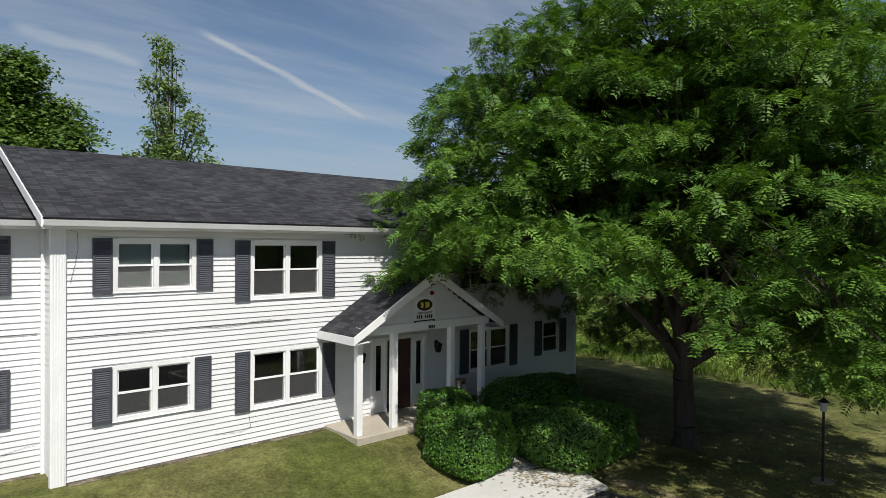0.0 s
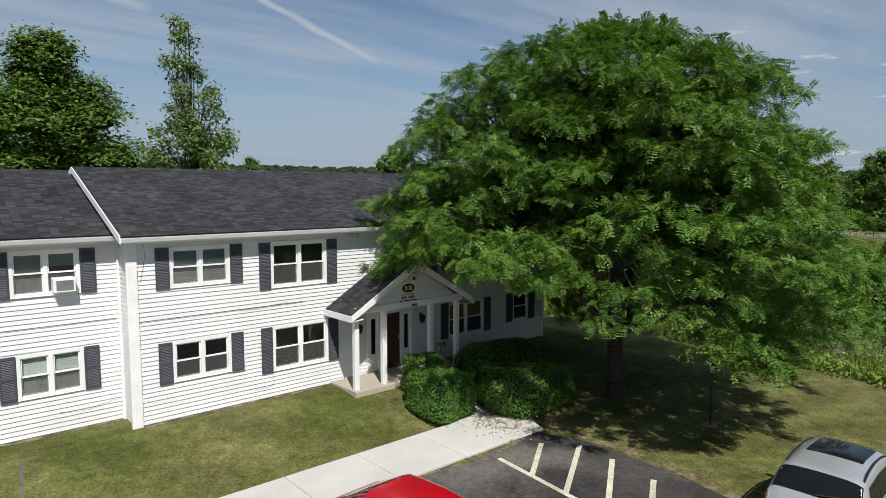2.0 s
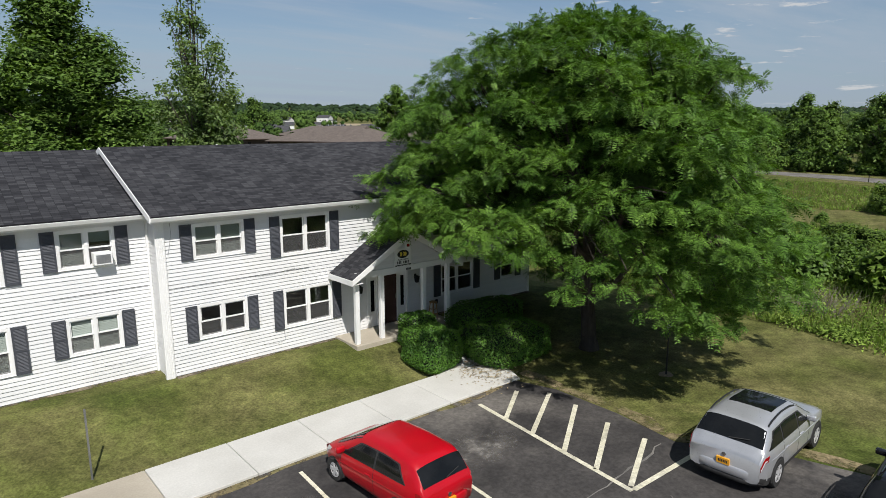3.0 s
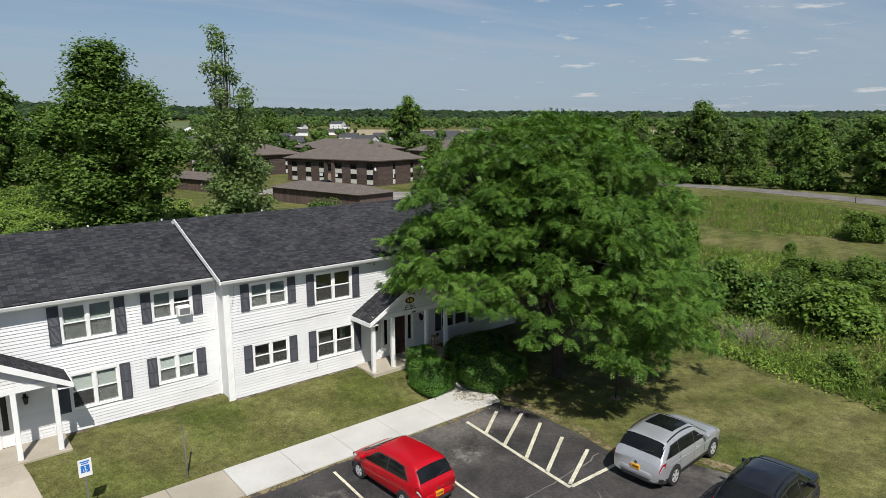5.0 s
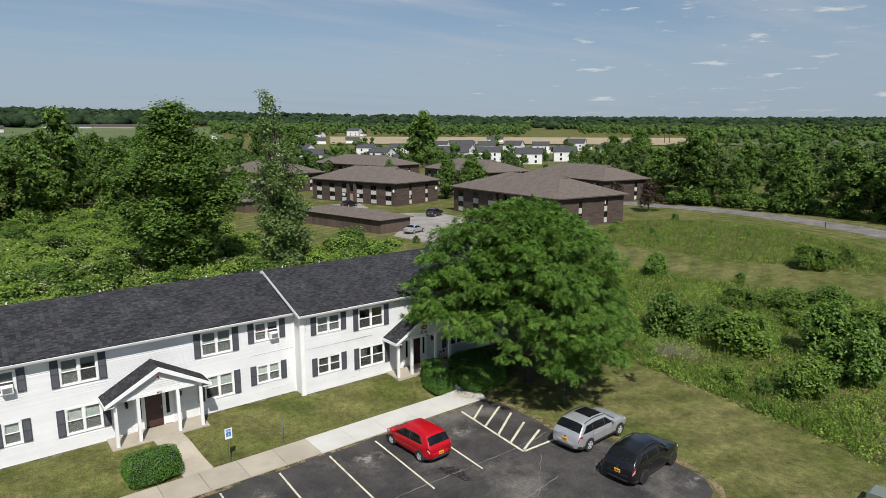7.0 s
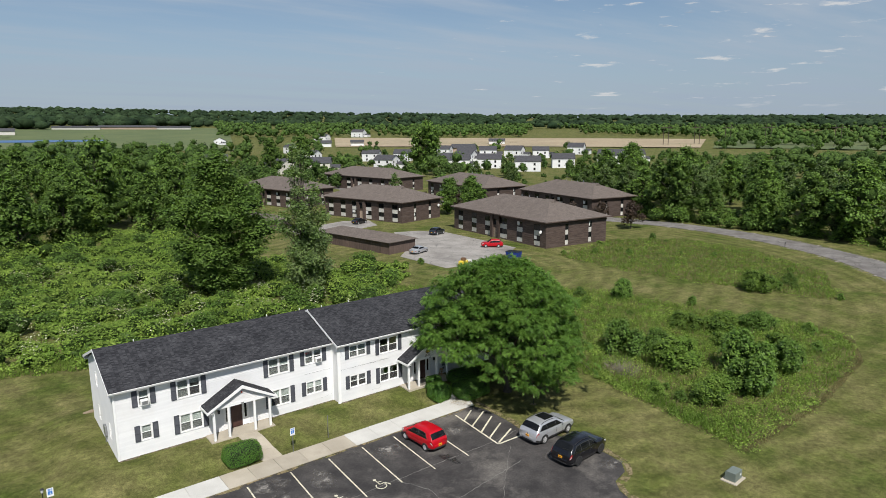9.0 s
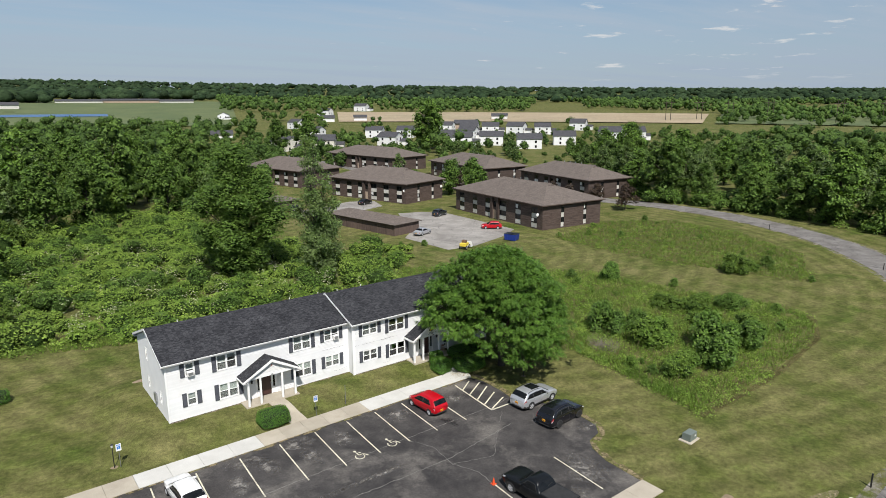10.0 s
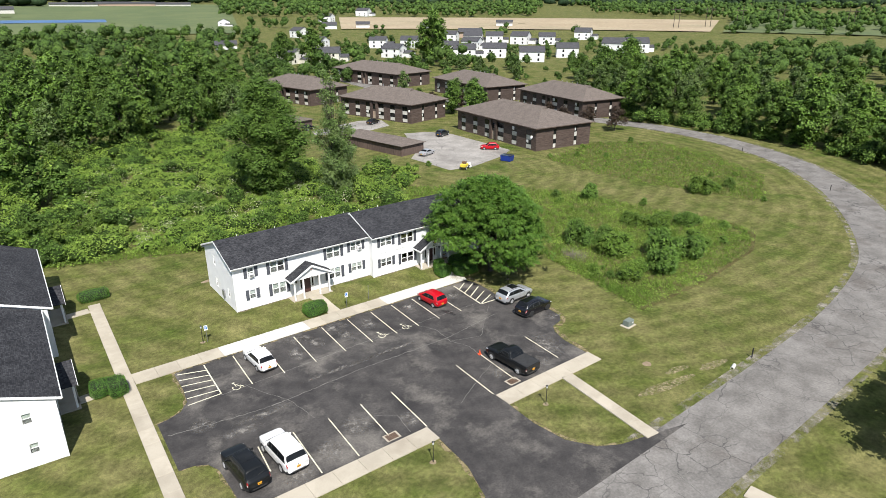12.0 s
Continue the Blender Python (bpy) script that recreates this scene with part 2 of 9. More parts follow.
M_GRASS = shader("mown_grass", (0.082, 0.096, 0.024), (0.150, 0.142, 0.056), scale=0.28, fine=14, rough=0.95, bump=0.8, c3=(0.060, 0.086, 0.016), bump_dist=0.05, spec=0.1, grain=0.4)
def lawn(m):
    """Adds mowing streaks and tufts to the lawn."""
    ns, ln = m.node_tree.nodes, m.node_tree.links
    p = ns["Principled BSDF"]
    pos = ns.new("ShaderNodeNewGeometry").outputs["Position"]

    def layer(src, a, b, lo, hi):
        r = ns.new("ShaderNodeMapRange")
        ln.new(src, r.inputs["Value"])
        for k, v in (("From Min", a), ("From Max", b), ("To Min", lo), ("To Max", hi)):
            r.inputs[k].default_value = v
        x = ns.new("ShaderNodeMix")
        x.data_type, x.blend_type = "RGBA", "MULTIPLY"
        x.inputs[0].default_value = 1.0
        ln.new(p.inputs["Base Color"].links[0].from_socket, x.inputs[6])
        ln.new(r.outputs[0], x.inputs[7])
        ln.new(x.outputs[2], p.inputs["Base Color"])

    for s, lo, hi in ((2.6, 0.60, 1.40), (0.9, 0.80, 1.20)):
        n = ns.new("ShaderNodeTexNoise")
        n.inputs["Scale"].default_value, n.inputs["Detail"].default_value, n.inputs["Roughness"].default_value = s, 6, 0.7
        ln.new(pos, n.inputs["Vector"])
        layer(n.outputs["Fac"], 0.3, 0.7, lo, hi)
    mp = ns.new("ShaderNodeMapping")
    mp.inputs["Rotation"].default_value = (0, 0, 0.12)
    ln.new(pos, mp.inputs["Vector"])
    w = ns.new("ShaderNodeTexWave")
    w.bands_direction = "Y"
    w.inputs["Scale"].default_value, w.inputs["Distortion"].default_value, w.inputs["Detail"].default_value, w.inputs["Detail Scale"].default_value = 0.19, 5.0, 3.0, 0.35
    ln.new(mp.outputs[0], w.inputs["Vector"])
    layer(w.outputs["Fac"], 0.2, 0.8, 0.955, 1.045)
    ring = ns.new("ShaderNodeMapping")
    ring.inputs["Location"].default_value = (-48, -52, 0)
    ln.new(pos, ring.inputs["Vector"])
    w = ns.new("ShaderNodeTexWave")
    w.wave_type, w.rings_direction = "RINGS", "Z"
    w.inputs["Scale"].default_value, w.inputs["Distortion"].default_value, w.inputs["Detail"].default_value, w.inputs["Detail Scale"].default_value = 0.115, 0.8, 3.0, 0.2
    ln.new(ring.outputs[0], w.inputs["Vector"])
    layer(w.outputs["Fac"], 0.2, 0.8, 0.90, 1.10)


lawn(M_GRASS)


def crazed(m, scale, mask, tone):
    """A net of fine cracks in old asphalt, here dense and there absent."""
    ns, ln = m.node_tree.nodes, m.node_tree.links
    p = ns["Principled BSDF"]
    pos = ns.new("ShaderNodeNewGeometry").outputs["Position"]
    wob = ns.new("ShaderNodeTexNoise")
    wob.inputs["Scale"].default_value, wob.inputs["Detail"].default_value = 0.9, 4
    ln.new(pos, wob.inputs["Vector"])
    add = ns.new("ShaderNodeMix")
    add.data_type, add.blend_type = "RGBA", "ADD"
    add.inputs[0].default_value = 1.4
    ln.new(pos, add.inputs[6]), ln.new(wob.outputs["Color"], add.inputs[7])
    v = ns.new("ShaderNodeTexVoronoi")
    v.feature = "DISTANCE_TO_EDGE"
    v.inputs["Scale"].default_value = scale
    ln.new(add.outputs[2], v.inputs["Vector"])
    k = ns.new("ShaderNodeMapRange")
    ln.new(v.outputs["Distance"], k.inputs["Value"])
    k.inputs["From Min"].default_value, k.inputs["From Max"].default_value, k.inputs["To Min"].default_value, k.inputs["To Max"].default_value = 0.0, 0.024, 0.9, 0.0
    n = ns.new("ShaderNodeTexNoise")
    n.inputs["Scale"].default_value, n.inputs["Detail"].default_value = 0.16, 4
    ln.new(pos, n.inputs["Vector"])
    q = ns.new("ShaderNodeMapRange")
    ln.new(n.outputs["Fac"], q.inputs["Value"])
    q.inputs["From Min"].default_value, q.inputs["From Max"].default_value = mask
    f = ns.new("ShaderNodeMath")
    f.operation = "MULTIPLY"
    ln.new(k.outputs[0], f.inputs[0]), ln.new(q.outputs[0], f.inputs[1])
    x = ns.new("ShaderNodeMix")
    x.data_type = "RGBA"
    ln.new(f.outputs[0], x.inputs[0])
    ln.new(p.inputs["Base Color"].links[0].from_socket, x.inputs[6])
    x.inputs[7].default_value = (*tone, 1)
    ln.new(x.outputs[2], p.inputs["Base Color"])


M_ASPHALT = shader("sealed_asphalt", (0.032, 0.030, 0.030), (0.068, 0.063, 0.060), scale=0.55, fine=9, rough=0.85, bump=0.3, c3=(0.150, 0.138, 0.124), spec=0.3, grain=0.3)
M_OLD_ASPHALT = shader("weathered_asphalt", (0.135, 0.127, 0.118), (0.215, 0.203, 0.190), scale=0.45, fine=5, rough=0.9, bump=0.25, c3=(0.118, 0.106, 0.096), spec=0.3)
crazed(M_OLD_ASPHALT, 0.42, (0.36, 0.56), (0.055, 0.053, 0.052))
M_PALE_ASPHALT = shader("pale_worn_asphalt", (0.24, 0.225, 0.205), (0.33, 0.31, 0.285), scale=0.3, fine=5, rough=0.9, bump=0.25, c3=(0.19, 0.175, 0.16), spec=0.3)
crazed(M_PALE_ASPHALT, 0.3, (0.35, 0.6), (0.10, 0.095, 0.09))
M_GRAVEL = shader("gravel_edge", (0.21, 0.19, 0.15), (0.33, 0.30, 0.25), scale=1.5, fine=14, rough=0.95, bump=0.6, c3=(0.12, 0.13, 0.06))
broken(M_GRAVEL, 0.8, 0.42, 0.68)
M_CONCRETE = shader("old_concrete", (0.36, 0.32, 0.255), (0.43, 0.385, 0.31), scale=0.6, fine=18, rough=0.9, bump=0.15, obj=0.06, c3=(0.32, 0.28, 0.22), grain=0.07)
M_NEW_CONCRETE = shader("new_concrete", (0.50, 0.49, 0.455), (0.57, 0.56, 0.525), scale=0.6, fine=18, rough=0.9, bump=0.12, obj=0.04, grain=0.07)
M_LINE = shader("worn_line_paint", (0.55, 0.52, 0.38), (0.68, 0.65, 0.52), scale=2.5, fine=12, rough=0.8, bump=0.1, c3=(0.34, 0.32, 0.26))
M_CRACK = shader("crack_filler", (0.13, 0.125, 0.115), (0.19, 0.18, 0.165), scale=1, fine=12, rough=0.9, bump=0.1)
M_STAIN = shader("oil_stain", (0.014, 0.014, 0.014), (0.022, 0.021, 0.02), scale=2, fine=12, rough=0.5, bump=0.1)
M_SIDING = shader("white_vinyl_siding", (0.70, 0.705, 0.71), (0.76, 0.76, 0.755), scale=0.5, fine=25, rough=0.55, bump=0.04, obj=0.03, c3=(0.68, 0.675, 0.655), grain=0.03)
M_TRIM = shader("white_painted_trim", (0.80, 0.80, 0.79), (0.86, 0.86, 0.85), scale=0.8, fine=25, rough=0.45, bump=0.03, c3=(0.76, 0.755, 0.74), grain=0.03)
M_SHUTTER = shader("slate_blue_vinyl", (0.046, 0.050, 0.062), (0.066, 0.070, 0.084), scale=1.5, fine=25, rough=0.6, bump=0.04, grain=0.03)
M_GLASS = glass("window_glass")
M_CAR_GLASS = shader("tinted_glass", (0.006, 0.007, 0.008), (0.012, 0.013, 0.014), scale=1.2, fine=3, rough=0.06, bump=0.0, spec=0.28, grain=0.1)
M_SCREEN = screen_mesh("insect_screen")
M_BLIND = shader("closed_blind", (0.46, 0.47, 0.43), (0.53, 0.54, 0.50), scale=1, fine=30, rough=0.8, bump=0.1, obj=0.15, grain=0.03)
M_CURTAIN = shader("pale_curtain", (0.62, 0.62, 0.6), (0.7, 0.7, 0.68), scale=3, fine=20, rough=0.9, bump=0.1, grain=0.03)
M_INSIDE = shader("dim_interior_paint", (0.26, 0.24, 0.22), (0.32, 0.30, 0.28), scale=0.5, fine=8, rough=0.9, bump=0.05)
M_DOOR = shader("dark_brown_door", (0.050, 0.022, 0.018), (0.068, 0.030, 0.024), scale=1.5, fine=20, rough=0.5, bump=0.06, grain=0.03)
M_ROOF = shingle("charcoal_shingles", (0.032, 0.033, 0.037), (0.052, 0.053, 0.058), 0.35, 0.24, 0.125, 0.46)
M_BROWN_ROOF = shingle("brown_shingles", (0.130, 0.108, 0.094), (0.155, 0.130, 0.114), 0.75, 0.45, 0.18, 0.16)
M_GREY_ROOF = shingle("grey_shingles", (0.06, 0.06, 0.066), (0.08, 0.08, 0.086), 0.6, 0.5, 0.2, 0.15)
M_BROWN_SIDING = shader("dark_stained_wood", (0.046, 0.030, 0.024), (0.095, 0.066, 0.054), scale=0.8, fine=6, rough=0.85, bump=0.3, stretch=(1, 1, 8), obj=0.25, c3=(0.10, 0.075, 0.065))
M_BROWN_PLANK = shader("brown_vertical_boards", (0.085, 0.058, 0.047), (0.125, 0.088, 0.072), scale=0.8, fine=6, rough=0.85, bump=0.3, stretch=(8, 8, 1), obj=0.2)
M_PANEL = shader("cream_panel", (0.50, 0.48, 0.44), (0.58, 0.56, 0.52), scale=1, fine=10, rough=0.7, bump=0.05, obj=0.08)
M_BRICK = shader("tan_brick", (0.33, 0.24, 0.18), (0.40, 0.31, 0.24), scale=2, fine=12, rough=0.9, bump=0.2)
M_BARK = shader("dark_bark", (0.040, 0.031, 0.024), (0.085, 0.068, 0.054), scale=3, fine=14, rough=0.95, bump=0.9, stretch=(1, 1, 0.25), bump_dist=0.05)
M_LOCUST = shader("locust_leaves", (0.060, 0.132, 0.021), (0.124, 0.224, 0.038), scale=0.9, fine=6, rough=0.55, bump=0.0, island=0.45, translucent=0.20, spec=0.25)
M_HEDGE = shader("hedge_leaves", (0.060, 0.150, 0.022), (0.110, 0.225, 0.034), scale=1.2, fine=9, rough=0.5, bump=0.0, island=0.4, translucent=0.28, spec=0.4)
# Near-black green: shade among the hedge's leaves, put into its core's colour.
M_HEDGE_SHADE = shader("hedge_inner_twigs", (0.012, 0.022, 0.006), (0.02, 0.036, 0.01), scale=4, fine=30, rough=0.9, bump=0.6)
M_DARK_LEAF = shader("maple_leaves", (0.078, 0.148, 0.026), (0.134, 0.216, 0.041), scale=0.4, fine=6, rough=0.6, bump=0.0, island=0.26, obj=0.22, translucent=0.24, spec=0.3)
M_SHRUB_LEAF = shader("shrub_leaves", (0.092, 0.175, 0.032), (0.150, 0.245, 0.050), scale=0.8, fine=6, rough=0.55, bump=0.0, island=0.45, obj=0.2, translucent=0.32, spec=0.35)
# Leaf green darkened to put the shade deep in crowns into the colour.
M_INNER_SHADE = shader("inner_foliage", (0.024, 0.048, 0.010), (0.054, 0.094, 0.018), scale=1.3, fine=4.5, rough=0.8, bump=1.0, bump_dist=0.5, grain=0.5, spec=0.1, contrast=(0.35, 0.65))
M_POPLAR = shader("poplar_leaves", (0.100, 0.158, 0.054), (0.158, 0.216, 0.084), scale=0.4, fine=6, rough=0.55, bump=0.0, island=0.45, obj=0.15, translucent=0.36, spec=0.4)
M_BRIGHT_LEAF = shader("young_leaves", (0.100, 0.175, 0.030), (0.155, 0.235, 0.045), scale=0.4, fine=6, rough=0.6, bump=0.0, island=0.4, obj=0.2, translucent=0.32, spec=0.3)
M_RED_LEAF = shader("purple_leaves", (0.030, 0.018, 0.013), (0.055, 0.034, 0.020), scale=0.6, fine=6, rough=0.6, bump=0.0, island=0.4, obj=0.15, translucent=0.2)
# Forest green darkened as if cloud shadow lay over the far woods.
M_FAR_SHADE = shader("distant_forest", (0.018, 0.034, 0.018), (0.036, 0.058, 0.028), scale=0.02, fine=0.25, rough=0.9, bump=0.8, island=0.3, spec=0.05, bump_dist=1.5, grain=0.4)
M_TWIG = plain("grey_twigs", (0.20, 0.17, 0.15), 0.9)
M_WEED = shader("weeds", (0.120, 0.205, 0.034), (0.235, 0.330, 0.072), scale=0.33, fine=3, rough=0.8, bump=0.0, island=0.4, translucent=0.24, c3=(0.115, 0.165, 0.04), spec=0.2)
M_TALL = shader("tall_green_grass", (0.10, 0.175, 0.034), (0.17, 0.235, 0.055), scale=0.3, fine=3, rough=0.8, bump=0.0, island=0.35, translucent=0.35, spec=0.1)
M_STRAW = shader("seeding_grass", (0.16, 0.145, 0.075), (0.22, 0.19, 0.11), scale=0.3, fine=3, rough=0.9, bump=0.0, island=0.35, translucent=0.25, spec=0.1)
M_BLOSSOM = shader("cream_blossom", (0.42, 0.42, 0.30), (0.55, 0.55, 0.42), scale=1, fine=6, rough=0.8, bump=0.0, island=0.2, translucent=0.2)
M_METAL = shader("galvanised_steel", (0.35, 0.36, 0.37), (0.45, 0.46, 0.47), scale=3, fine=30, rough=0.45, bump=0.05, metal=0.8)
M_BLACK = shader("black_painted_metal", (0.012, 0.012, 0.013), (0.022, 0.022, 0.023), scale=3, fine=30, rough=0.45, bump=0.05)
M_RUBBER = shader("tyre_rubber", (0.014, 0.014, 0.014), (0.026, 0.026, 0.026), scale=4, fine=40, rough=0.85, bump=0.2)
M_RIM = shader("alloy_wheel", (0.50, 0.50, 0.51), (0.60, 0.60, 0.61), scale=4, fine=30, rough=0.35, bump=0.03, metal=0.2, grain=0.05)
M_DARK_RIM = shader("dark_alloy_wheel", (0.03, 0.03, 0.032), (0.06, 0.06, 0.062), scale=4, fine=30, rough=0.35, bump=0.03, metal=0.5)
M_PLASTIC = shader("black_trim_plastic", (0.02, 0.02, 0.02), (0.032, 0.032, 0.032), scale=3, fine=50, rough=0.7, bump=0.1)
M_CHROME = plain("chrome", (0.6, 0.6, 0.61), 0.2, 1.0)
M_TAIL = plain("red_lens", (0.30, 0.008, 0.010), 0.15, coat=0.5)
M_LENS = plain("clear_lens", (0.55, 0.56, 0.57), 0.12, coat=0.5)
M_PLATE = plain("orange_plate", (0.72, 0.33, 0.02), 0.5)
M_RED = plain("red_car_paint", (0.44, 0.002, 0.010), 0.35, coat=0.45, spec=0.3)
M_SILVER = plain("silver_car_paint", (0.48, 0.49, 0.51), 0.32, 0.45, coat=0.6)
M_BLACKCAR = plain("black_car_paint", (0.006, 0.006, 0.008), 0.2, coat=0.6)
M_GREYCAR = plain("dark_grey_car_paint", (0.007, 0.008, 0.009), 0.35, 0.1, coat=0.25, spec=0.3)
M_WHITECAR = plain("white_car_paint", (0.80, 0.80, 0.79), 0.3, coat=1.0)
M_BLUEGREY = plain("dark_blue_car_paint", (0.018, 0.024, 0.032), 0.3, 0.3, coat=1.0)
M_SIGN = plain("white_sign", (0.78, 0.78, 0.76), 0.5)
M_SIGN_BLUE = plain("blue_sign", (0.01, 0.16, 0.55), 0.5)
M_YELLOW = plain("yellow_paint", (0.72, 0.55, 0.06), 0.5)
M_INK = plain("black_ink", (0.012, 0.012, 0.012), 0.6)
M_CONE = plain("orange_cone", (0.75, 0.08, 0.02), 0.5)
M_GREENBOX = plain("grey_green_cabinet_paint", (0.16, 0.19, 0.17), 0.5)
M_DUMPSTER = plain("blue_dumpster_paint", (0.012, 0.035, 0.22), 0.5)
M_RUST = shader("rusty_grate", (0.10, 0.055, 0.03), (0.17, 0.10, 0.06), scale=3, fine=20, rough=0.9, bump=0.4)
M_WOOD = shader("varnished_wood", (0.30, 0.17, 0.075), (0.40, 0.24, 0.11), scale=2, fine=18, rough=0.5, bump=0.1, stretch=(6, 6, 1))
M_TAN = shader("bare_field", (0.30, 0.235, 0.15), (0.36, 0.29, 0.19), scale=0.02, fine=0.3, rough=1.0, bump=0.0, c3=(0.27, 0.23, 0.14))
M_CROP = shader("green_field", (0.075, 0.105, 0.036), (0.11, 0.135, 0.048), scale=0.02, fine=0.3, rough=1.0, bump=0.0)
M_WATER = shader("blue_sports_track", (0.05, 0.12, 0.26), (0.07, 0.15, 0.30), scale=0.05, fine=1, rough=0.4, bump=0.0)
M_MULCH = shader("leaf_litter", (0.24, 0.19, 0.11), (0.36, 0.29, 0.18), scale=3, fine=16, rough=0.95, bump=0.6, island=0.3)
M_EARTH = shader("bare_earth", (0.20, 0.15, 0.095), (0.30, 0.235, 0.16), scale=1.2, fine=9, rough=0.95, bump=0.5, c3=(0.10, 0.10, 0.04))

# ---- building blocks ----
rng = np.random.default_rng(7)


class Geo:
    """Collects faces for one mesh."""

    def __init__(self):
        self.v, self.f = [], []
        self.weld = False

    def add(self, v, f):
        n = len(self.v)
        self.v += [tuple(p) for p in v]
        self.f += [tuple(n + i for i in q) for q in f]
        return self

    def box(self, x0, y0, z0, x1, y1, z1):
        v = [(x, y, z) for z in (z0, z1) for y in (y0, y1) for x in (x0, x1)]
        return self.add(v, [(0, 2, 3, 1), (4, 5, 7, 6), (0, 1, 5, 4), (2, 6, 7, 3), (0, 4, 6, 2), (1, 3, 7, 5)])

    def prism(self, poly, z0, z1, swap=""):
        """A polygon drawn out from z0 to z1; swap='y' puts it in x and z, drawn out along y; 'x' in y and z, along x."""
        n = len(poly)
        put = {"": lambda a, b, c: (a, b, c), "y": lambda a, b, c: (a, c, b), "x": lambda a, b, c: (c, a, b)}[swap]
        v = [put(a, b, z0) for a, b in poly] + [put(a, b, z1) for a, b in poly]
        return self.add(v, [tuple(range(n))[::-1], tuple(range(n, 2 * n))] + [(i, (i + 1) % n, n + (i + 1) % n, n + i) for i in range(n)])

    def tube(self, p0, p1, r0, r1=None, n=10, caps=True):
        p0, p1 = Vector(p0), Vector(p1)
        r1 = r0 if r1 is None else r1
        d = (p1 - p0).normalized()
        a = d.orthogonal().normalized()
        b = d.cross(a)
        v = []
        for p, r in ((p0, r0), (p1, r1)):
            v += [p + r * (math.cos(6.28318 * i / n) * a + math.sin(6.28318 * i / n) * b) for i in range(n)]
        f = [(i, (i + 1) % n, n + (i + 1) % n, n + i) for i in range(n)]
        return self.add(v, f + ([tuple(range(n))[::-1], tuple(range(n, 2 * n))] if caps else []))

    def loft(self, rings, caps=True):
        n = len(rings[0])
        v = [p for r in rings for p in r]
        f = [(k * n + i, k * n + (i + 1) % n, (k + 1) * n + (i + 1) % n, (k + 1) * n + i) for k in range(len(rings) - 1) for i in range(n)]
        return self.add(v, f + ([tuple(range(n))[::-1], tuple(range((len(rings) - 1) * n, len(rings) * n))] if caps else []))

    def mesh(self, name, mat, bevel=0.0, smooth=0.0, segments=1):
        me = bpy.data.meshes.new(name)
        me.from_pydata([tuple(p) for p in self.v], [], self.f)
        bm = bmesh.new()
        bm.from_mesh(me)
        if self.weld:
            bmesh.ops.remove_doubles(bm, verts=bm.verts, dist=1e-4)
        bmesh.ops.recalc_face_normals(bm, faces=bm.faces)
        if bevel:
            sharp = [e for e in bm.edges if len(e.link_faces) == 2 and e.calc_face_angle(0) > 0.5]
            bmesh.ops.bevel(bm, geom=sharp, offset=bevel, segments=segments, affect="EDGES", profile=0.5, clamp_overlap=True)
        bm.to_mesh(me)
        bm.free()
        if smooth:
            me.polygons.foreach_set("use_smooth", [True] * len(me.polygons))
            me.set_sharp_from_angle(angle=radians(smooth))
        me.materials.append(mat)
        return me


def thing(name, label, category, m=None, group="", kind="", data=None):
    ob = new(name, data)
    if m is not None:
        ob.matrix_basis = m
    return tagged(ob, label, category, group, kind)


def part(name, mesh, parent, label="", m=None):
    ob = new(name, mesh)
    ob.parent = parent
    if m is not None:
        ob.matrix_basis = m
    return tagged(ob, label)


def leaf_mesh(name, c, u, w, mat):
    """Pointed leaves: centre, half length and half width as arrays."""
    v = np.stack([c + u, c - u * 0.7 + w, c - u * 0.7 - w], 1).reshape(-1, 3)
    return tri_mesh(name, v, np.arange(len(v), dtype=np.int32).reshape(-1, 3), mat)


def tri_mesh(name, v, f, mat, smooth=False):
    me = bpy.data.meshes.new(name)
    me.vertices.add(len(v)), me.loops.add(3 * len(f)), me.polygons.add(len(f))
    me.vertices.foreach_set("co", np.asarray(v, np.float32).ravel())
    me.loops.foreach_set("vertex_index", np.asarray(f, np.int32).ravel())
    me.polygons.foreach_set("loop_start", np.arange(0, 3 * len(f), 3, dtype=np.int32))
    if smooth:
        me.polygons.foreach_set("use_smooth", [True] * len(f))
    me.update(calc_edges=True)
    me.materials.append(mat)
    return me


def ball(level):
    b = bmesh.new()
    bmesh.ops.create_icosphere(b, subdivisions=level, radius=1.0)
    v = np.array([p.co[:] for p in b.verts])
    f = np.array([[p.index for p in q.verts] for q in b.faces])
    b.free()
    return v, f


BALL, BALL_COARSE = ball(2), ball(1)


def blob_mesh(name, c, rad, mat, seed=1, rough=0.22, shape=BALL_COARSE):
    """Uneven lumps of dense foliage: centres and radii as arrays."""
    r = np.random.default_rng(seed)
    c, rad = np.asarray(c, float), np.asarray(rad, float)
    bv, bf = shape
    n, k = len(c), len(bv)
    ph, fr = r.uniform(0, 6.28, (n, 3, 1)), r.uniform(2.2, 4.2, (n, 3, 1))
    d = 1 + rough * (np.sin(fr[:, 0] * bv[None, :, 0] + ph[:, 0]) * np.sin(fr[:, 1] * bv[None, :, 1] + ph[:, 1]) + 0.8 * np.sin(fr[:, 2] * bv[None, :, 2] + ph[:, 2] + 2 * bv[None, :, 0])) + r.normal(0, rough * 0.35, (n, k))
    v = c[:, None, :] + bv[None] * d[..., None] * rad[:, None, :]
    f = bf[None] + (np.arange(n) * k)[:, None, None]
    return tri_mesh(name, v.reshape(-1, 3), f.reshape(-1, 3), mat, True)


def unit(a):
    return a / np.maximum(np.linalg.norm(a, axis=-1, keepdims=True), 1e-9)


def smoothstep(a, b, x):
    t = min(max((x - a) / (b - a), 0.0), 1.0)
    return t * t * (3 - 2 * t)


G = -0.65


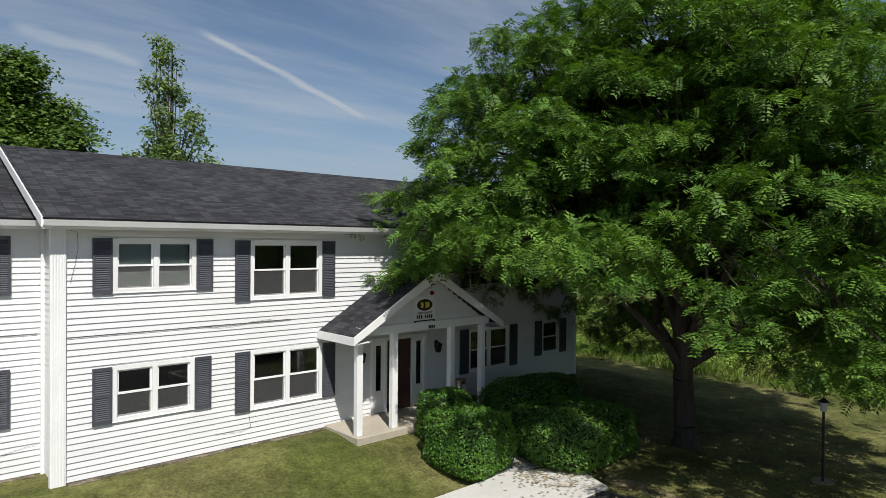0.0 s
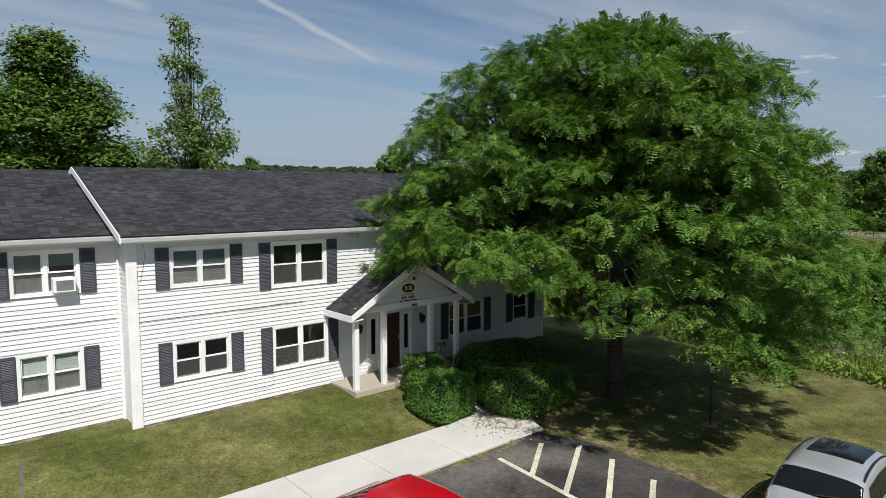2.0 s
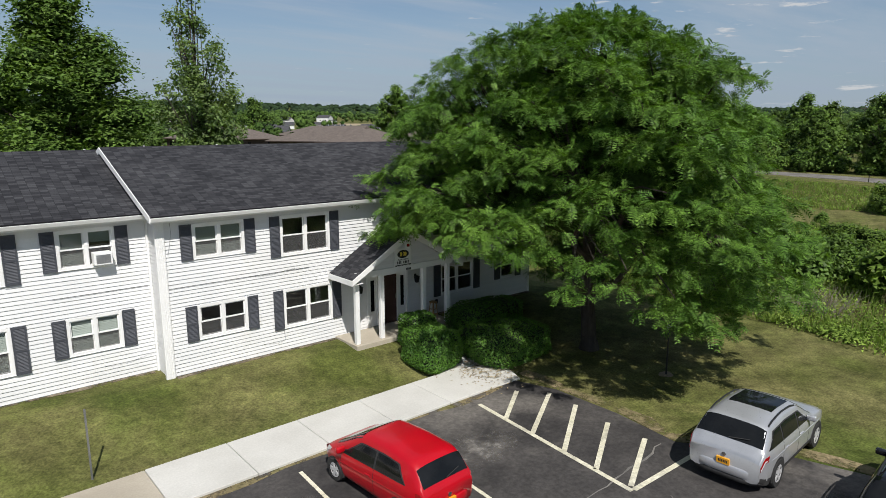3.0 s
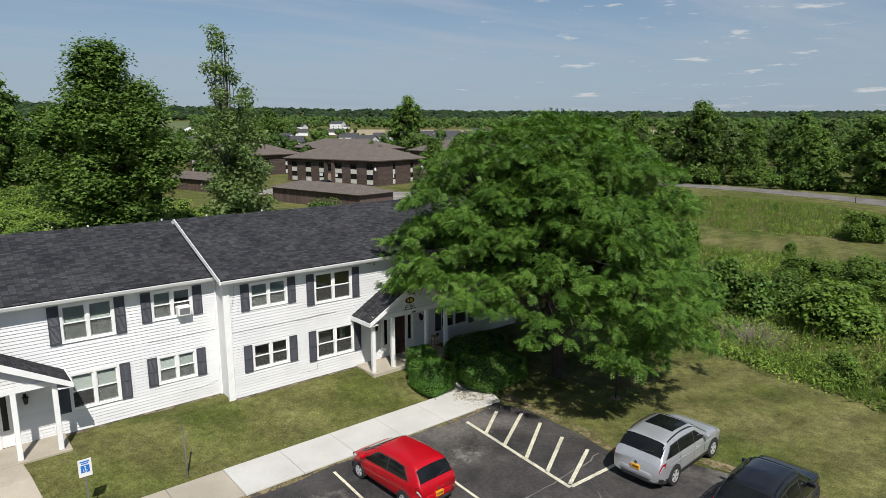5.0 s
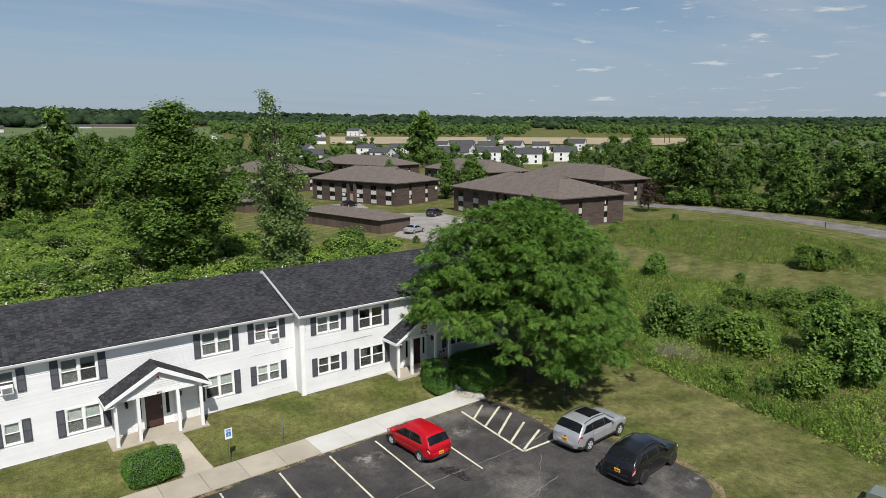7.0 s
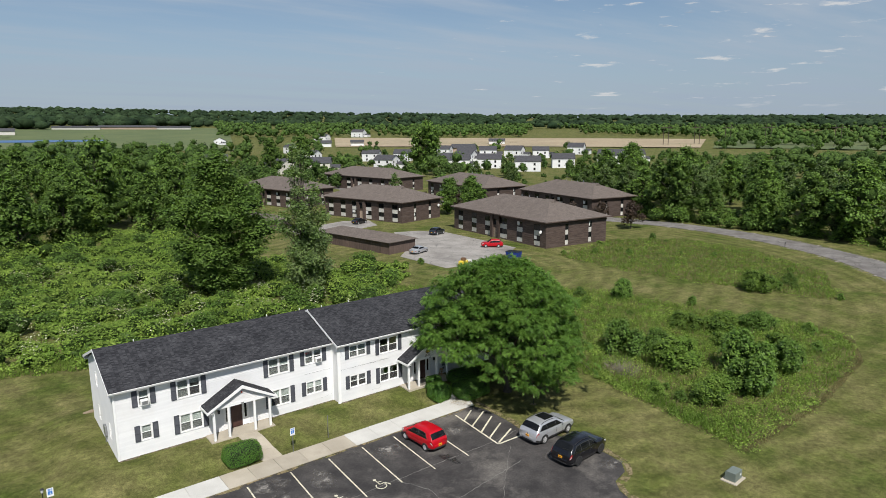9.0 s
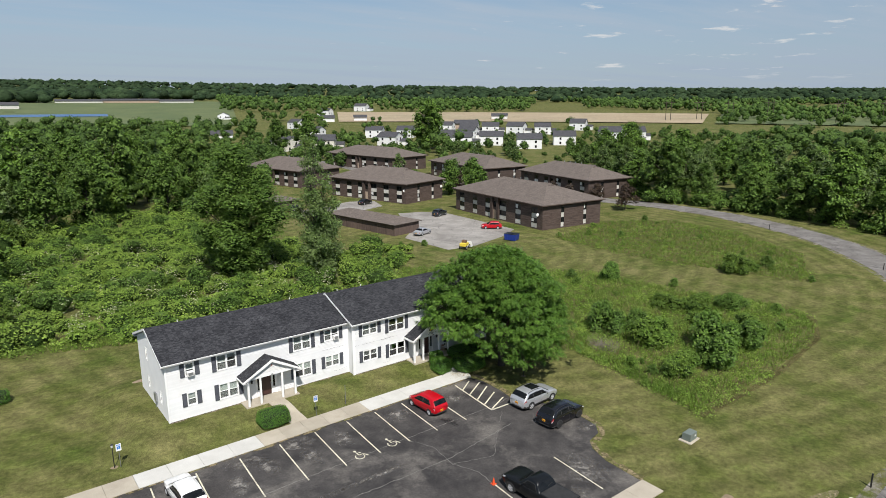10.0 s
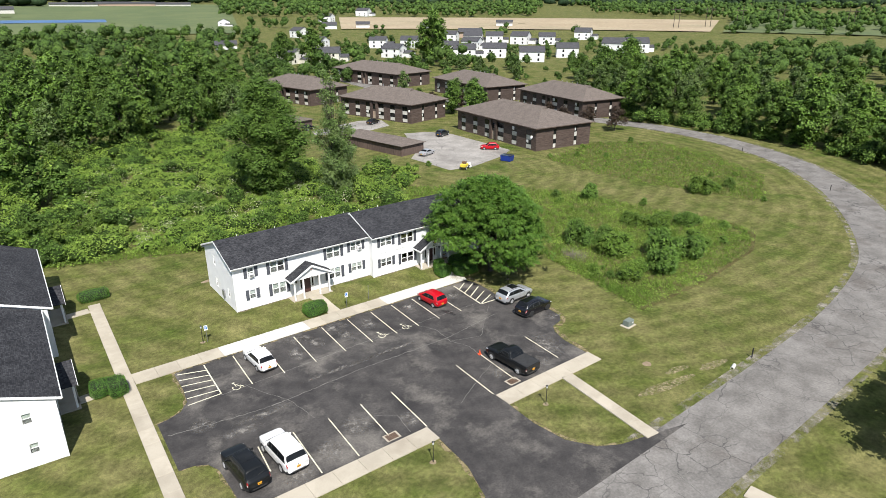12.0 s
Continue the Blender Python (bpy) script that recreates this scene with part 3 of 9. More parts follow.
def gz(x, y):
    """Height of the ground: a low mound under the apartment house, flat round it, rising far off."""
    dx = max(-14.6 - x, 0.0, x - 20.8)
    dy = max(14.2 - y, 0.0, y - 25.0)
    z = G * smoothstep(0.5, 4.2, math.hypot(dx, dy))
    r = math.hypot(x, y)
    if r > 200:
        az = math.degrees(math.atan2(x, y))
        z += 20.0 * ((min(r, 2200) - 200) / 1000) ** 1.7 * (1 + 0.27 * min(max((37 - az) / 35, -1.1), 1.1))
    return z


# ---- ground ----
def spaced(lo, hi, near_lo, near_hi, step):
    a = list(np.arange(near_lo, near_hi + 0.01, step))
    s, p = step, a[0]
    while p > lo:
        s *= 1.22
        p -= s
        a.insert(0, p)
    s, p = step, a[-1]
    while p < hi:
        s *= 1.22
        p += s
        a.append(p)
    return a


gx, gy = spaced(-4300, 4300, -34, 40, 0.9), spaced(-4300, 4300, -34, 40, 0.9)
g_ground = Geo()
g_ground.v = [(x, y, gz(x, y) + 0.012 * noise.noise((x * 0.7, y * 0.7, 0))) for y in gy for x in gx]
nx = len(gx)
g_ground.f = [(j * nx + i, j * nx + i + 1, (j + 1) * nx + i + 1, (j + 1) * nx + i) for j in range(len(gy) - 1) for i in range(nx - 1)]
thing("ground", "mown lawn with dry straw-coloured patches", "grass", kind="structure", data=g_ground.mesh("ground", M_GRASS, smooth=40))


def ribbon(name, left, right, z, mat, label, category, kind="structure", thick=0.04):
    """A strip of ground between two edges, with a little thickness."""
    n = len(left)
    g = Geo()
    v = [(x, y, gz(x, y) + z) for x, y in left] + [(x, y, gz(x, y) + z) for x, y in right]
    v += [(x, y, zz - thick) for x, y, zz in v]
    f = []
    for i in range(n - 1):
        f += [(i, i + 1, n + i + 1, n + i), (2 * n + i, 3 * n + i, 3 * n + i + 1, 2 * n + i + 1), (i, 2 * n + i, 2 * n + i + 1, i + 1), (n + i, n + i + 1, 3 * n + i + 1, 3 * n + i)]
    f += [(0, n, 3 * n, 2 * n), (n - 1, 3 * n - 1, 4 * n - 1, 2 * n - 1)]
    g.add(v, f)
    return thing(name, label, category, kind=kind, data=g.mesh(name, mat))


def curve(points, step=2.5):
    """Points along a smooth line through the given ones."""
    p = [Vector((*a, 0)) for a in points]
    p = [2 * p[0] - p[1]] + p + [2 * p[-1] - p[-2]]
    out = []
    for i in range(1, len(p) - 2):
        n = max(2, int((p[i + 1] - p[i]).length / step))
        for k in range(n):
            t = k / n
            out.append(0.5 * (2 * p[i] + (p[i + 1] - p[i - 1]) * t + (2 * p[i - 1] - 5 * p[i] + 4 * p[i + 1] - p[i + 2]) * t * t + (3 * p[i] - p[i - 1] - 3 * p[i + 1] + p[i + 2]) * t ** 3))
    return out + [p[-2]]


def offset(line, d):
    out = []
    for i, p in enumerate(line):
        t = (line[min(i + 1, len(line) - 1)] - line[max(i - 1, 0)]).normalized()
        out.append((p.x - t.y * d, p.y + t.x * d))
    return out


road_line = curve([(-260, -42), (-120, -33), (-40, -29.8), (6, -28.6), (16, -28.3), (25.5, -27.9), (37, -27.2), (50.7, -25.1), (64, -21.3), (80.4, -12.3), (96.3, -0.2), (110.2, 16.2), (118.8, 37.5), (120.3, 57), (116, 76), (111, 100), (107, 125), (104, 170), (110, 230)])
ribbon("road", offset(road_line, 3.6), offset(road_line, -3.6), 0.02, M_OLD_ASPHALT, "weathered grey asphalt road with cracks, curving past the lawn", "road")
ribbon("road_shoulder_near", offset(road_line, 4.5), offset(road_line, 3.5), 0.013, M_GRAVEL, "gravel shoulder along the road", "gravel")
ribbon("road_shoulder_far", offset(road_line, -3.5), offset(road_line, -4.4), 0.013, M_GRAVEL, "gravel shoulder along the road", "gravel")


def patch(name, poly, z, mat, label, category, kind="structure", thick=0.05):
    g = Geo()
    g.prism(poly, G + z - thick, G + z)
    return thing(name, label, category, kind=kind, data=g.mesh(name, mat))


lot_poly = [(-22.9, 8.05), (-23.0, 4.5), (-23.3, 2.4), (-24.2, 1.2), (-25.4, 0.75), (-26.25, 0.6), (-26.5, -6.3), (-25.4, -6.4), (-24.5, -6.9), (-24.05, -8.0), (-24.0, -13.3),
            (-8.6, -13.35), (-8.65, -15.2), (-8.9, -19.0), (-9.9, -22.2), (-12.5, -24.4), (-16, -25.7), (-16, -26.5), (9, -26.0), (5.0, -25.0), (2.4, -24.4), (0.7, -23.4), (-0.7, -21.3), (-1.15, -18.2), (-1.0, -15.1), (-1.0, -13.35),
            (11.15, -13.3), (11.3, -10.0), (11.9, -8.2), (12.6, -7.3), (14.2, -6.9), (15.0, -6.0), (15.2, -4.6), (15.0, -2.0), (14.2, 0.6), (12.9, 2.1), (13.2, 4.2), (13.2, 6.6), (12.7, 8.05)]
patch("parking_lot", lot_poly, 0.028, M_ASPHALT, "dark sealed asphalt parking lot with pale scuffs", "parking lot")

# pale scuffed places, cracks and oil on the asphalt
def blotch(name, cx, cy, rx, ry, mat, z, label, seed, arms=26):
    r = random.Random(seed)
    g = Geo()
    poly = []
    for i in range(arms):
        a = 6.28318 * i / arms
        k = 0.85 + 0.2 * math.sin(2 * a + seed) + 0.15 * math.sin(3 * a + 2.1 * seed) + 0.08 * math.sin(7 * a + seed)
        poly.append((cx + rx * k * math.cos(a), cy + ry * k * math.sin(a)))
    g.prism(poly, G + z - 0.01, G + z)
    return thing(name, label, "stain", kind="structure", data=g.mesh(name, mat))


def crack(points, width, seed, z=0.033):
    r = random.Random(seed)
    line = []
    for a, b in zip(points, points[1:]):
        n = max(2, int(math.dist(a, b) / 0.35))
        for k in range(n):
            t = k / n
            line.append(Vector((a[0] + (b[0] - a[0]) * t + r.uniform(-0.06, 0.06), a[1] + (b[1] - a[1]) * t + r.uniform(-0.06, 0.06), 0)))
    line.append(Vector((*points[-1], 0)))
    wide = [width * r.uniform(0.4, 1.3) for _ in line]
    l = [(p.x, p.y + w) for p, w in zip(line, wide)] if abs(points[0][0] - points[-1][0]) > abs(points[0][1] - points[-1][1]) else [(p.x + w, p.y) for p, w in zip(line, wide)]
    rr = [(p.x, p.y - w) for p, w in zip(line, wide)] if abs(points[0][0] - points[-1][0]) > abs(points[0][1] - points[-1][1]) else [(p.x - w, p.y) for p, w in zip(line, wide)]
    return ribbon("asphalt_crack", l, rr, z, M_CRACK, "pale filled crack in the asphalt", "crack", thick=0.01)


crack([(-20.5, 1.6), (-8, 2.0), (3.5, 2.15), (8.5, 2.02), (10.4, 2.07), (12.5, 2.33)], 0.026, 1)
crack([(-26, -1.5), (-19, -2.6), (-16.5, -2.7)], 0.031, 2)
crack([(-17.5, -2.7), (-8, -2.2), (2, -2.4), (9.5, -1.3)], 0.028, 3)
crack([(0.9, 2.0), (2.0, -0.2), (1.7, -3.2), (2.6, -5.2), (2.3, -9.0)], 0.022, 4)
crack([(1.7, -3.2), (5.0, -4.2), (10.4, 0.8)], 0.019, 5)
crack([(-18.2, 1.9), (-17.4, -0.2), (-16.0, -2.8), (-15.4, -6.5)], 0.019, 6)
crack([(-4.2, -12.3), (-0.2, -10.2), (2.4, -9.0)], 0.022, 7)
crack([(-12.0, -8.8), (-9.6, -10.4), (-10.0, -13.0)], 0.019, 8)
for k, p in enumerate([[(4, -27), (10, -27.6), (16, -26.6), (25, -27.8)], [(-3, -29.8), (8, -29.2), (20, -29.6)], [(-14, -28), (-7, -27.0), (2, -26.2)], [(12, -25.9), (12.6, -28), (12.2, -30.6)], [(2.6, -26), (3.1, -29), (2.5, -31.5)], [(24, -25), (23.6, -28), (24.2, -30.2)], [(28, -26.6), (36, -26.9), (46, -25.6)]]):
    crack(p, 0.03, 20 + k)
broken(M_STAIN, 5.0, 0.46, 0.58)
blotch("oil_stain", 5.6, 2.1, 0.45, 1.1, M_STAIN, 0.034, "dark oil stain on the asphalt", 3)
for k, (x, y, rx, ry) in enumerate([(-10.9, 6.6, 1.0, 0.7), (-6.4, 6.9, 1.1, 0.6), (8.2, 5.6, 1.3, 0.5), (-13.0, -9.7, 1.1, 0.8), (9.2, -10.0, 1.2, 1.5), (-18.9, -3.4, 1.5, 0.35), (-10, -1.0, 2.8, 0.28), (-4.2, -0.9, 2.4, 0.22), (-15.5, 5.6, 0.6, 1.0), (1.9, -11.0, 0.9, 0.5), (-3.0, 5.2, 0.6, 0.9), (-12.2, 4.2, 0.5, 1.0), (2.6, 5.9, 0.7, 0.8), (-6.2, 4.6, 0.5, 1.1), (-9.4, 5.2, 0.6, 0.9), (-21.0, -4.6, 1.4, 0.4), (-19.3, -12.3, 1.0, 0.6), (-16.4, -11.0, 0.7, 0.9), (-9.2, -11.6, 0.5, 0.9), (12.6, -2.0, 0.9, 0.5), (14.2, -5.6, 0.8, 0.4), (-23.4, -2.0, 0.9, 0.6), (6.6, -11.8, 0.5, 0.6)]):
    blotch("scuffed_asphalt", x, y, rx * 2.1, ry * 2.1, soft_edge(broken(shader("scuffed_asphalt_%d" % k, (0.120, 0.110, 0.100), (0.240, 0.225, 0.205), scale=1.3 + 0.1 * k, fine=6, rough=0.9, bump=0.2, contrast=(0.40, 0.62), grain=0.35), 1.7, 0.40, 0.62)) if not k else bpy.data.materials["scuffed_asphalt_0"], 0.0315, "pale scuffed patch of asphalt", 40 + k)


LEVEL = itertools.cycle([k * 0.0009 for k in range(5)])


def stripe(a, b, w=0.1, name="parking_line", label="worn cream parking line"):
    ax, ay = a
    bx, by = b
    l = math.dist(a, b)
    ux, uy = (bx - ax) / l * w / 2, (by - ay) / l * w / 2
    g = Geo()
    e = next(LEVEL)
    g.prism([(ax - uy, ay + ux), (ax + uy, ay - ux), (bx + uy, by - ux), (bx - uy, by + ux)], G + 0.024 - e, G + 0.034 + e)
    return thing(name, label, "parking line", group="parking lines", kind="structure", data=g.mesh(name, M_LINE))


for x, top in ((-17.45, 7.65), (-14.3, 7.55), (-11.0, 7.5), (-7.7, 7.6), (-4.58, 7.6), (-1.58, 7.6), (1.23, 7.55), (4.05, 7.5)):
    stripe((x + 0.17, top), (x - 0.17, 1.6))
stripe((7.25, 7.4), (6.95, 1.55))
for x, y0, y1 in ((-20.85, -7.2, -10.5), (-17.85, -7.2, -13.0), (-14.68, -7.25, -13.0), (-11.5, -7.2, -12.3), (-8.35, -7.25, -13.2), (-0.88, -7.2, -13.0), (2.3, -7.15, -12.5), (8.35, -7.2, -12.2)):
    stripe((x + 0.17, y0), (x - 0.17, y1))
# hatched strip beside the walk, and the one at the far corner
stripe((10.44, 7.44), (9.87, 1.52), 0.14, "hatch_line"), stripe((9.95, 1.52), (12.9, 1.42), 0.14, "hatch_line")
for a, b in (((10.36, 6.2), (12.09, 7.37)), ((10.26, 5.05), (12.8, 6.57)), ((10.13, 3.8), (12.72, 5.43)), ((10.02, 2.68), (12.45, 4.04)), ((10.03, 1.66), (12.42, 2.78))):
    stripe(a, b, 0.14, "hatch_line")
stripe((-20.15, 7.6), (-20.45, 1.85), 0.12, "hatch_line"), stripe((-20.45, 1.85), (-23.4, 1.8), 0.12, "hatch_line")
for k in range(5):
    stripe((-22.75 - 0.1 * k, 7.4 - 1.13 * k), (-20.25 - 0.05 * k, 6.55 - 1.0 * k), 0.12, "hatch_line")


def access_mark(x, y):
    """The wheelchair sign painted on the ground."""
    g = Geo()
    ring = [(x + 0.36 * math.cos(a), y - 0.22 + 0.36 * math.sin(a)) for a in np.linspace(2.2, 6.6, 16)]
    for (ax, ay), (bx, by) in zip(ring, ring[1:]):
        g.tube((ax, ay, G + 0.03), (bx, by, G + 0.03), 0.05, n=4)
    for a, b in (((0, 0.5), (0.02, 0.0)), ((0.02, 0.0), (0.42, 0.0)), ((0.42, 0.0), (0.62, -0.45)), ((0, 0.3), (0.32, 0.28))):
        g.tube((x + a[0], y + a[1], G + 0.03), (x + b[0], y + b[1], G + 0.03), 0.05, n=4)
    g.tube((x, y + 0.66, G + 0.02), (x, y + 0.66, G + 0.037), 0.12, n=10)
    for i, v in enumerate(g.v):
        g.v[i] = (v[0], v[1], min(max(v[2], G + 0.02), G + 0.037))
    thing("wheelchair_marking", "painted wheelchair sign on the asphalt", "road marking", group="wheelchair signs", kind="structure", data=g.mesh("wheelchair_marking", M_LINE))


for x, y in ((-3.3, 2.3), (-0.3, 2.35), (-19.0, 2.15)):
    access_mark(x, y)


# dry verge where the grass meets the asphalt
def verge(points, w, label, mat=None, z=0.02):
    line = curve(points, 0.6)
    r = random.Random(len(points))
    l, rr = offset(line, 0.0), offset(line, w)
    rr = [(x + r.uniform(-0.18, 0.18), y + r.uniform(-0.18, 0.18)) for x, y in rr]
    ribbon("verge", l, rr, z, mat or M_DRY, label, "verge")


M_DRY = shader("dry_grass_and_soil", (0.17, 0.145, 0.075), (0.25, 0.20, 0.12), scale=1.3, fine=10, rough=0.95, bump=0.7, c3=(0.10, 0.115, 0.03), spec=0.1, grain=0.35, bump_dist=0.05)
broken(M_DRY, 1.6, 0.40, 0.54)
verge([(13.3, 8.4), (13.3, 6.6), (13.3, 4.2), (13.0, 2.1), (14.3, 0.6), (15.1, -2.0), (15.3, -4.6), (15.1, -6.0), (14.2, -7.0), (12.6, -7.4), (12.0, -8.2), (11.4, -10.0), (11.2, -13.2)], 0.5, "dry straw verge beside the asphalt")
verge([(-22.85, 8.0), (-22.95, 4.5), (-23.25, 2.4), (-24.2, 1.15), (-25.4, 0.7), (-26.2, 0.55)], -0.3, "dry verge round the island")
verge([(-26.4, -6.25), (-25.4, -6.35), (-24.45, -6.85), (-24.0, -8.0), (-23.95, -13.2)], -0.25, "dry verge round the island")
verge([(-0.95, -15.1), (-1.1, -18.2), (-0.65, -21.3), (0.75, -23.4), (2.4, -24.45), (5.0, -25.05)], 0.3, "dry verge beside the driveway")
verge([(-8.7, -15.2), (-8.95, -19.0), (-9.95, -22.2), (-12.5, -24.45)], -0.3, "dry verge beside the driveway")
ribbon("kerb_dirt", [(x, 8.05) for x in range(-23, 13)], [(x, 7.82 + 0.1 * math.sin(x * 1.7) + 0.05 * math.sin(x * 5)) for x in range(-23, 13)], 0.034, M_DRY, "strip of dirt and weeds along the walk", "dirt")


# ---- walks ----
def walk_strip(name, a, b, width, count, mat_of, label, z=0.10, follow=False):
    """A concrete walk of separate slabs from a to b."""
    root = thing(name, label, "pavement", kind="structure")
    A, B = Vector((*a, 0)), Vector((*b, 0))
    d = (B - A).normalized()
    n = Vector((-d.y, d.x, 0)) * width / 2
    for k in range(count):
        p, q = A + (B - A) * (k / count) + d * 0.008, A + (B - A) * ((k + 1) / count) - d * 0.008
        g = Geo()
        lev = [(gz(c.x, c.y) if follow else G) + z for c in (p, q)]
        v = [(*(p + n).xy, lev[0]), (*(p - n).xy, lev[0]), (*(q - n).xy, lev[1]), (*(q + n).xy, lev[1])]
        g.add(v + [(x, y, zz - 0.25) for x, y, zz in v], [(0, 1, 2, 3), (7, 6, 5, 4), (0, 4, 5, 1), (1, 5, 6, 2), (2, 6, 7, 3), (3, 7, 4, 0)])
        part("slab", g.mesh("slab", mat_of(k), bevel=0.012), root)
    return root


walk_strip("pavement_front_old", (-26.19, 9.05), (-17.95, 9.05), 2.0, 4, lambda k: M_CONCRETE, "tan concrete walk along the parking lot")
walk_strip("pavement_front_new", (-17.95, 9.05), (-8.6, 9.05), 2.0, 4, lambda k: M_NEW_CONCRETE, "pale newly poured concrete walk")
walk_strip("pavement_middle", (-8.6, 9.05), (1.2, 9.05), 2.0, 5, lambda k: M_CONCRETE, "tan concrete walk in front of the apartments")
walk_strip("pavement_entry", (1.2, 9.05), (11.9, 9.05), 2.05, 5, lambda k: M_NEW_CONCRETE, "pale newly poured concrete walk by the entry")
walk_strip("pavement_side", (-27.6, -10.5), (-26.05, 28.6), 1.25, 18, lambda k: M_CONCRETE, "long tan concrete walk across the lawn")
walk_strip("pavement_lower", (-24.0, -14.2), (-8.6, -14.2), 1.75, 7, lambda k: M_CONCRETE, "tan concrete walk below the parking lot")
walk_strip("pavement_right", (-1.0, -14.2), (11.3, -14.15), 1.75, 6, lambda k: M_CONCRETE, "tan concrete walk below the parking lot")
walk_strip("pavement_road", (6.4, -15.0), (5.35, -25.3), 1.3, 5, lambda k: M_CONCRETE, "narrow concrete walk to the road")
walk_strip("pavement_porch_west", (-5.1, 14.1), (-4.6, 10.05), 1.5, 3, lambda k: M_CONCRETE, "short concrete walk to the porch", z=0.06, follow=True)
walk_strip("pavement_porch_east", (12.25, 13.2), (12.1, 10.0), 1.9, 2, lambda k: M_NEW_CONCRETE, "short concrete walk to the porch", z=0.06, follow=True)
walk_strip("pavement_neighbour", (-31.0, 8.3), (-27.5, 8.6), 1.2, 2, lambda k: M_CONCRETE, "short concrete walk to the neighbouring porch")
walk_strip("pavement_neighbour_far", (-30.0, 26.9), (-26.78, 27.25), 1.2, 2, lambda k: M_CONCRETE, "short concrete walk to the neighbouring porch")
g = Geo()
g.prism([(11.9, 8.02), (12.95, 8.02), (13.3, 8.9), (12.9, 9.7), (11.9, 10.07)], G - 0.1, G + 0.06)
thing("walk_end", "leaf-strewn end of the concrete walk", "pavement", kind="structure", data=g.mesh("walk_end", M_NEW_CONCRETE, bevel=0.012))

# ---- white apartment house ----
COURSE = 0.127


def board_mesh():
    g = Geo()
    g.add([(0, 0, 0), (0, -0.033, 0), (0, -0.004, COURSE + 0.006), (0, 0, COURSE + 0.006), (1, 0, 0), (1, -0.033, 0), (1, -0.004, COURSE + 0.006), (1, 0, COURSE + 0.006)],
          [(0, 1, 2, 3), (7, 6, 5, 4), (1, 5, 6, 2), (0, 4, 5, 1), (2, 6, 7, 3), (0, 3, 7, 4)])
    return g.mesh("siding_board", M_SIDING)


BOARD = board_mesh()


def wall_shell(x0, x1, z0, z1, y0, y1, holes):
    """A wall in x and z, y0 to y1 thick, with openings (x0, x1, z0, z1) through it."""
    g = Geo()
    g.weld = True
    xs = sorted({x0, x1, *[h[0] for h in holes], *[h[1] for h in holes]})
    zs = sorted({z0, z1, *[h[2] for h in holes], *[h[3] for h in holes]})
    for a, b in zip(xs, xs[1:]):
        run = None
        for c, d in zip(zs, zs[1:]):
            solid = not any(h[0] - 1e-6 <= a and b <= h[1] + 1e-6 and h[2] - 1e-6 <= c and d <= h[3] + 1e-6 for h in holes)
            if solid:
                run = (run[0], d) if run else (c, d)
            if not solid or d == zs[-1]:
                if run:
                    g.box(a, y0, run[0], b, y1, run[1])
                run = None
    return g


def sided_wall(name, parent, x0, x1, z1, holes, m, label="", top=None, joined=False):
    """Wall with lap siding in its own plane: x along it, its face at y = 0 towards -y. top(z) narrows it to a gable."""
    g = wall_shell(x0, x1, 0.0, z1, 0.0, 0.16, holes)
    shell = part(name, g.mesh(name, M_SIDING), parent, label, m)
    if top:
        gg = Geo()
        lo, hi = top(z1)
        steps = [z1 + (top.peak - z1) * k / 2 for k in range(3)]
        gg.prism([(lo, z1), (hi, z1), ((lo + hi) / 2, top.peak)], 0.0, 0.16, "y")
        part("gable", gg.mesh("gable", M_SIDING), parent, "", m)
    full = top.peak if top else z1
    rest = Geo()
    for k in range(int(full / COURSE)):
        za, zb = k * COURSE + 0.03, (k + 1) * COURSE + 0.03
        zc = (za + zb) / 2
        lo, hi = (x0, x1) if not top or zc < z1 else top(zc)
        cuts = sorted([(h[0] - 0.02, h[1] + 0.02) for h in holes if h[2] - 0.03 < zc < h[3] + 0.03])
        segs, p = [], lo
        for a, b in cuts:
            if a > p:
                segs.append((p, a))
            p = max(p, b)
        if p < hi:
            segs.append((p, hi))
        for a, b in segs:
            if b - a < 0.05:
                continue
            if joined:
                n = len(rest.v)
                rest.add([(a + (b - a) * v.co.x, v.co.y, za + v.co.z) for v in BOARD.vertices], [tuple(q.vertices) for q in BOARD.polygons])
            else:
                part("siding_board", BOARD, shell, "", Matrix.Translation((a, 0, za)) @ Matrix.Diagonal((b - a, 1, 1, 1)))
    if joined:
        tagged(part("siding", rest.mesh("siding", M_SIDING), shell, ""), kind="stuff")
    return shell


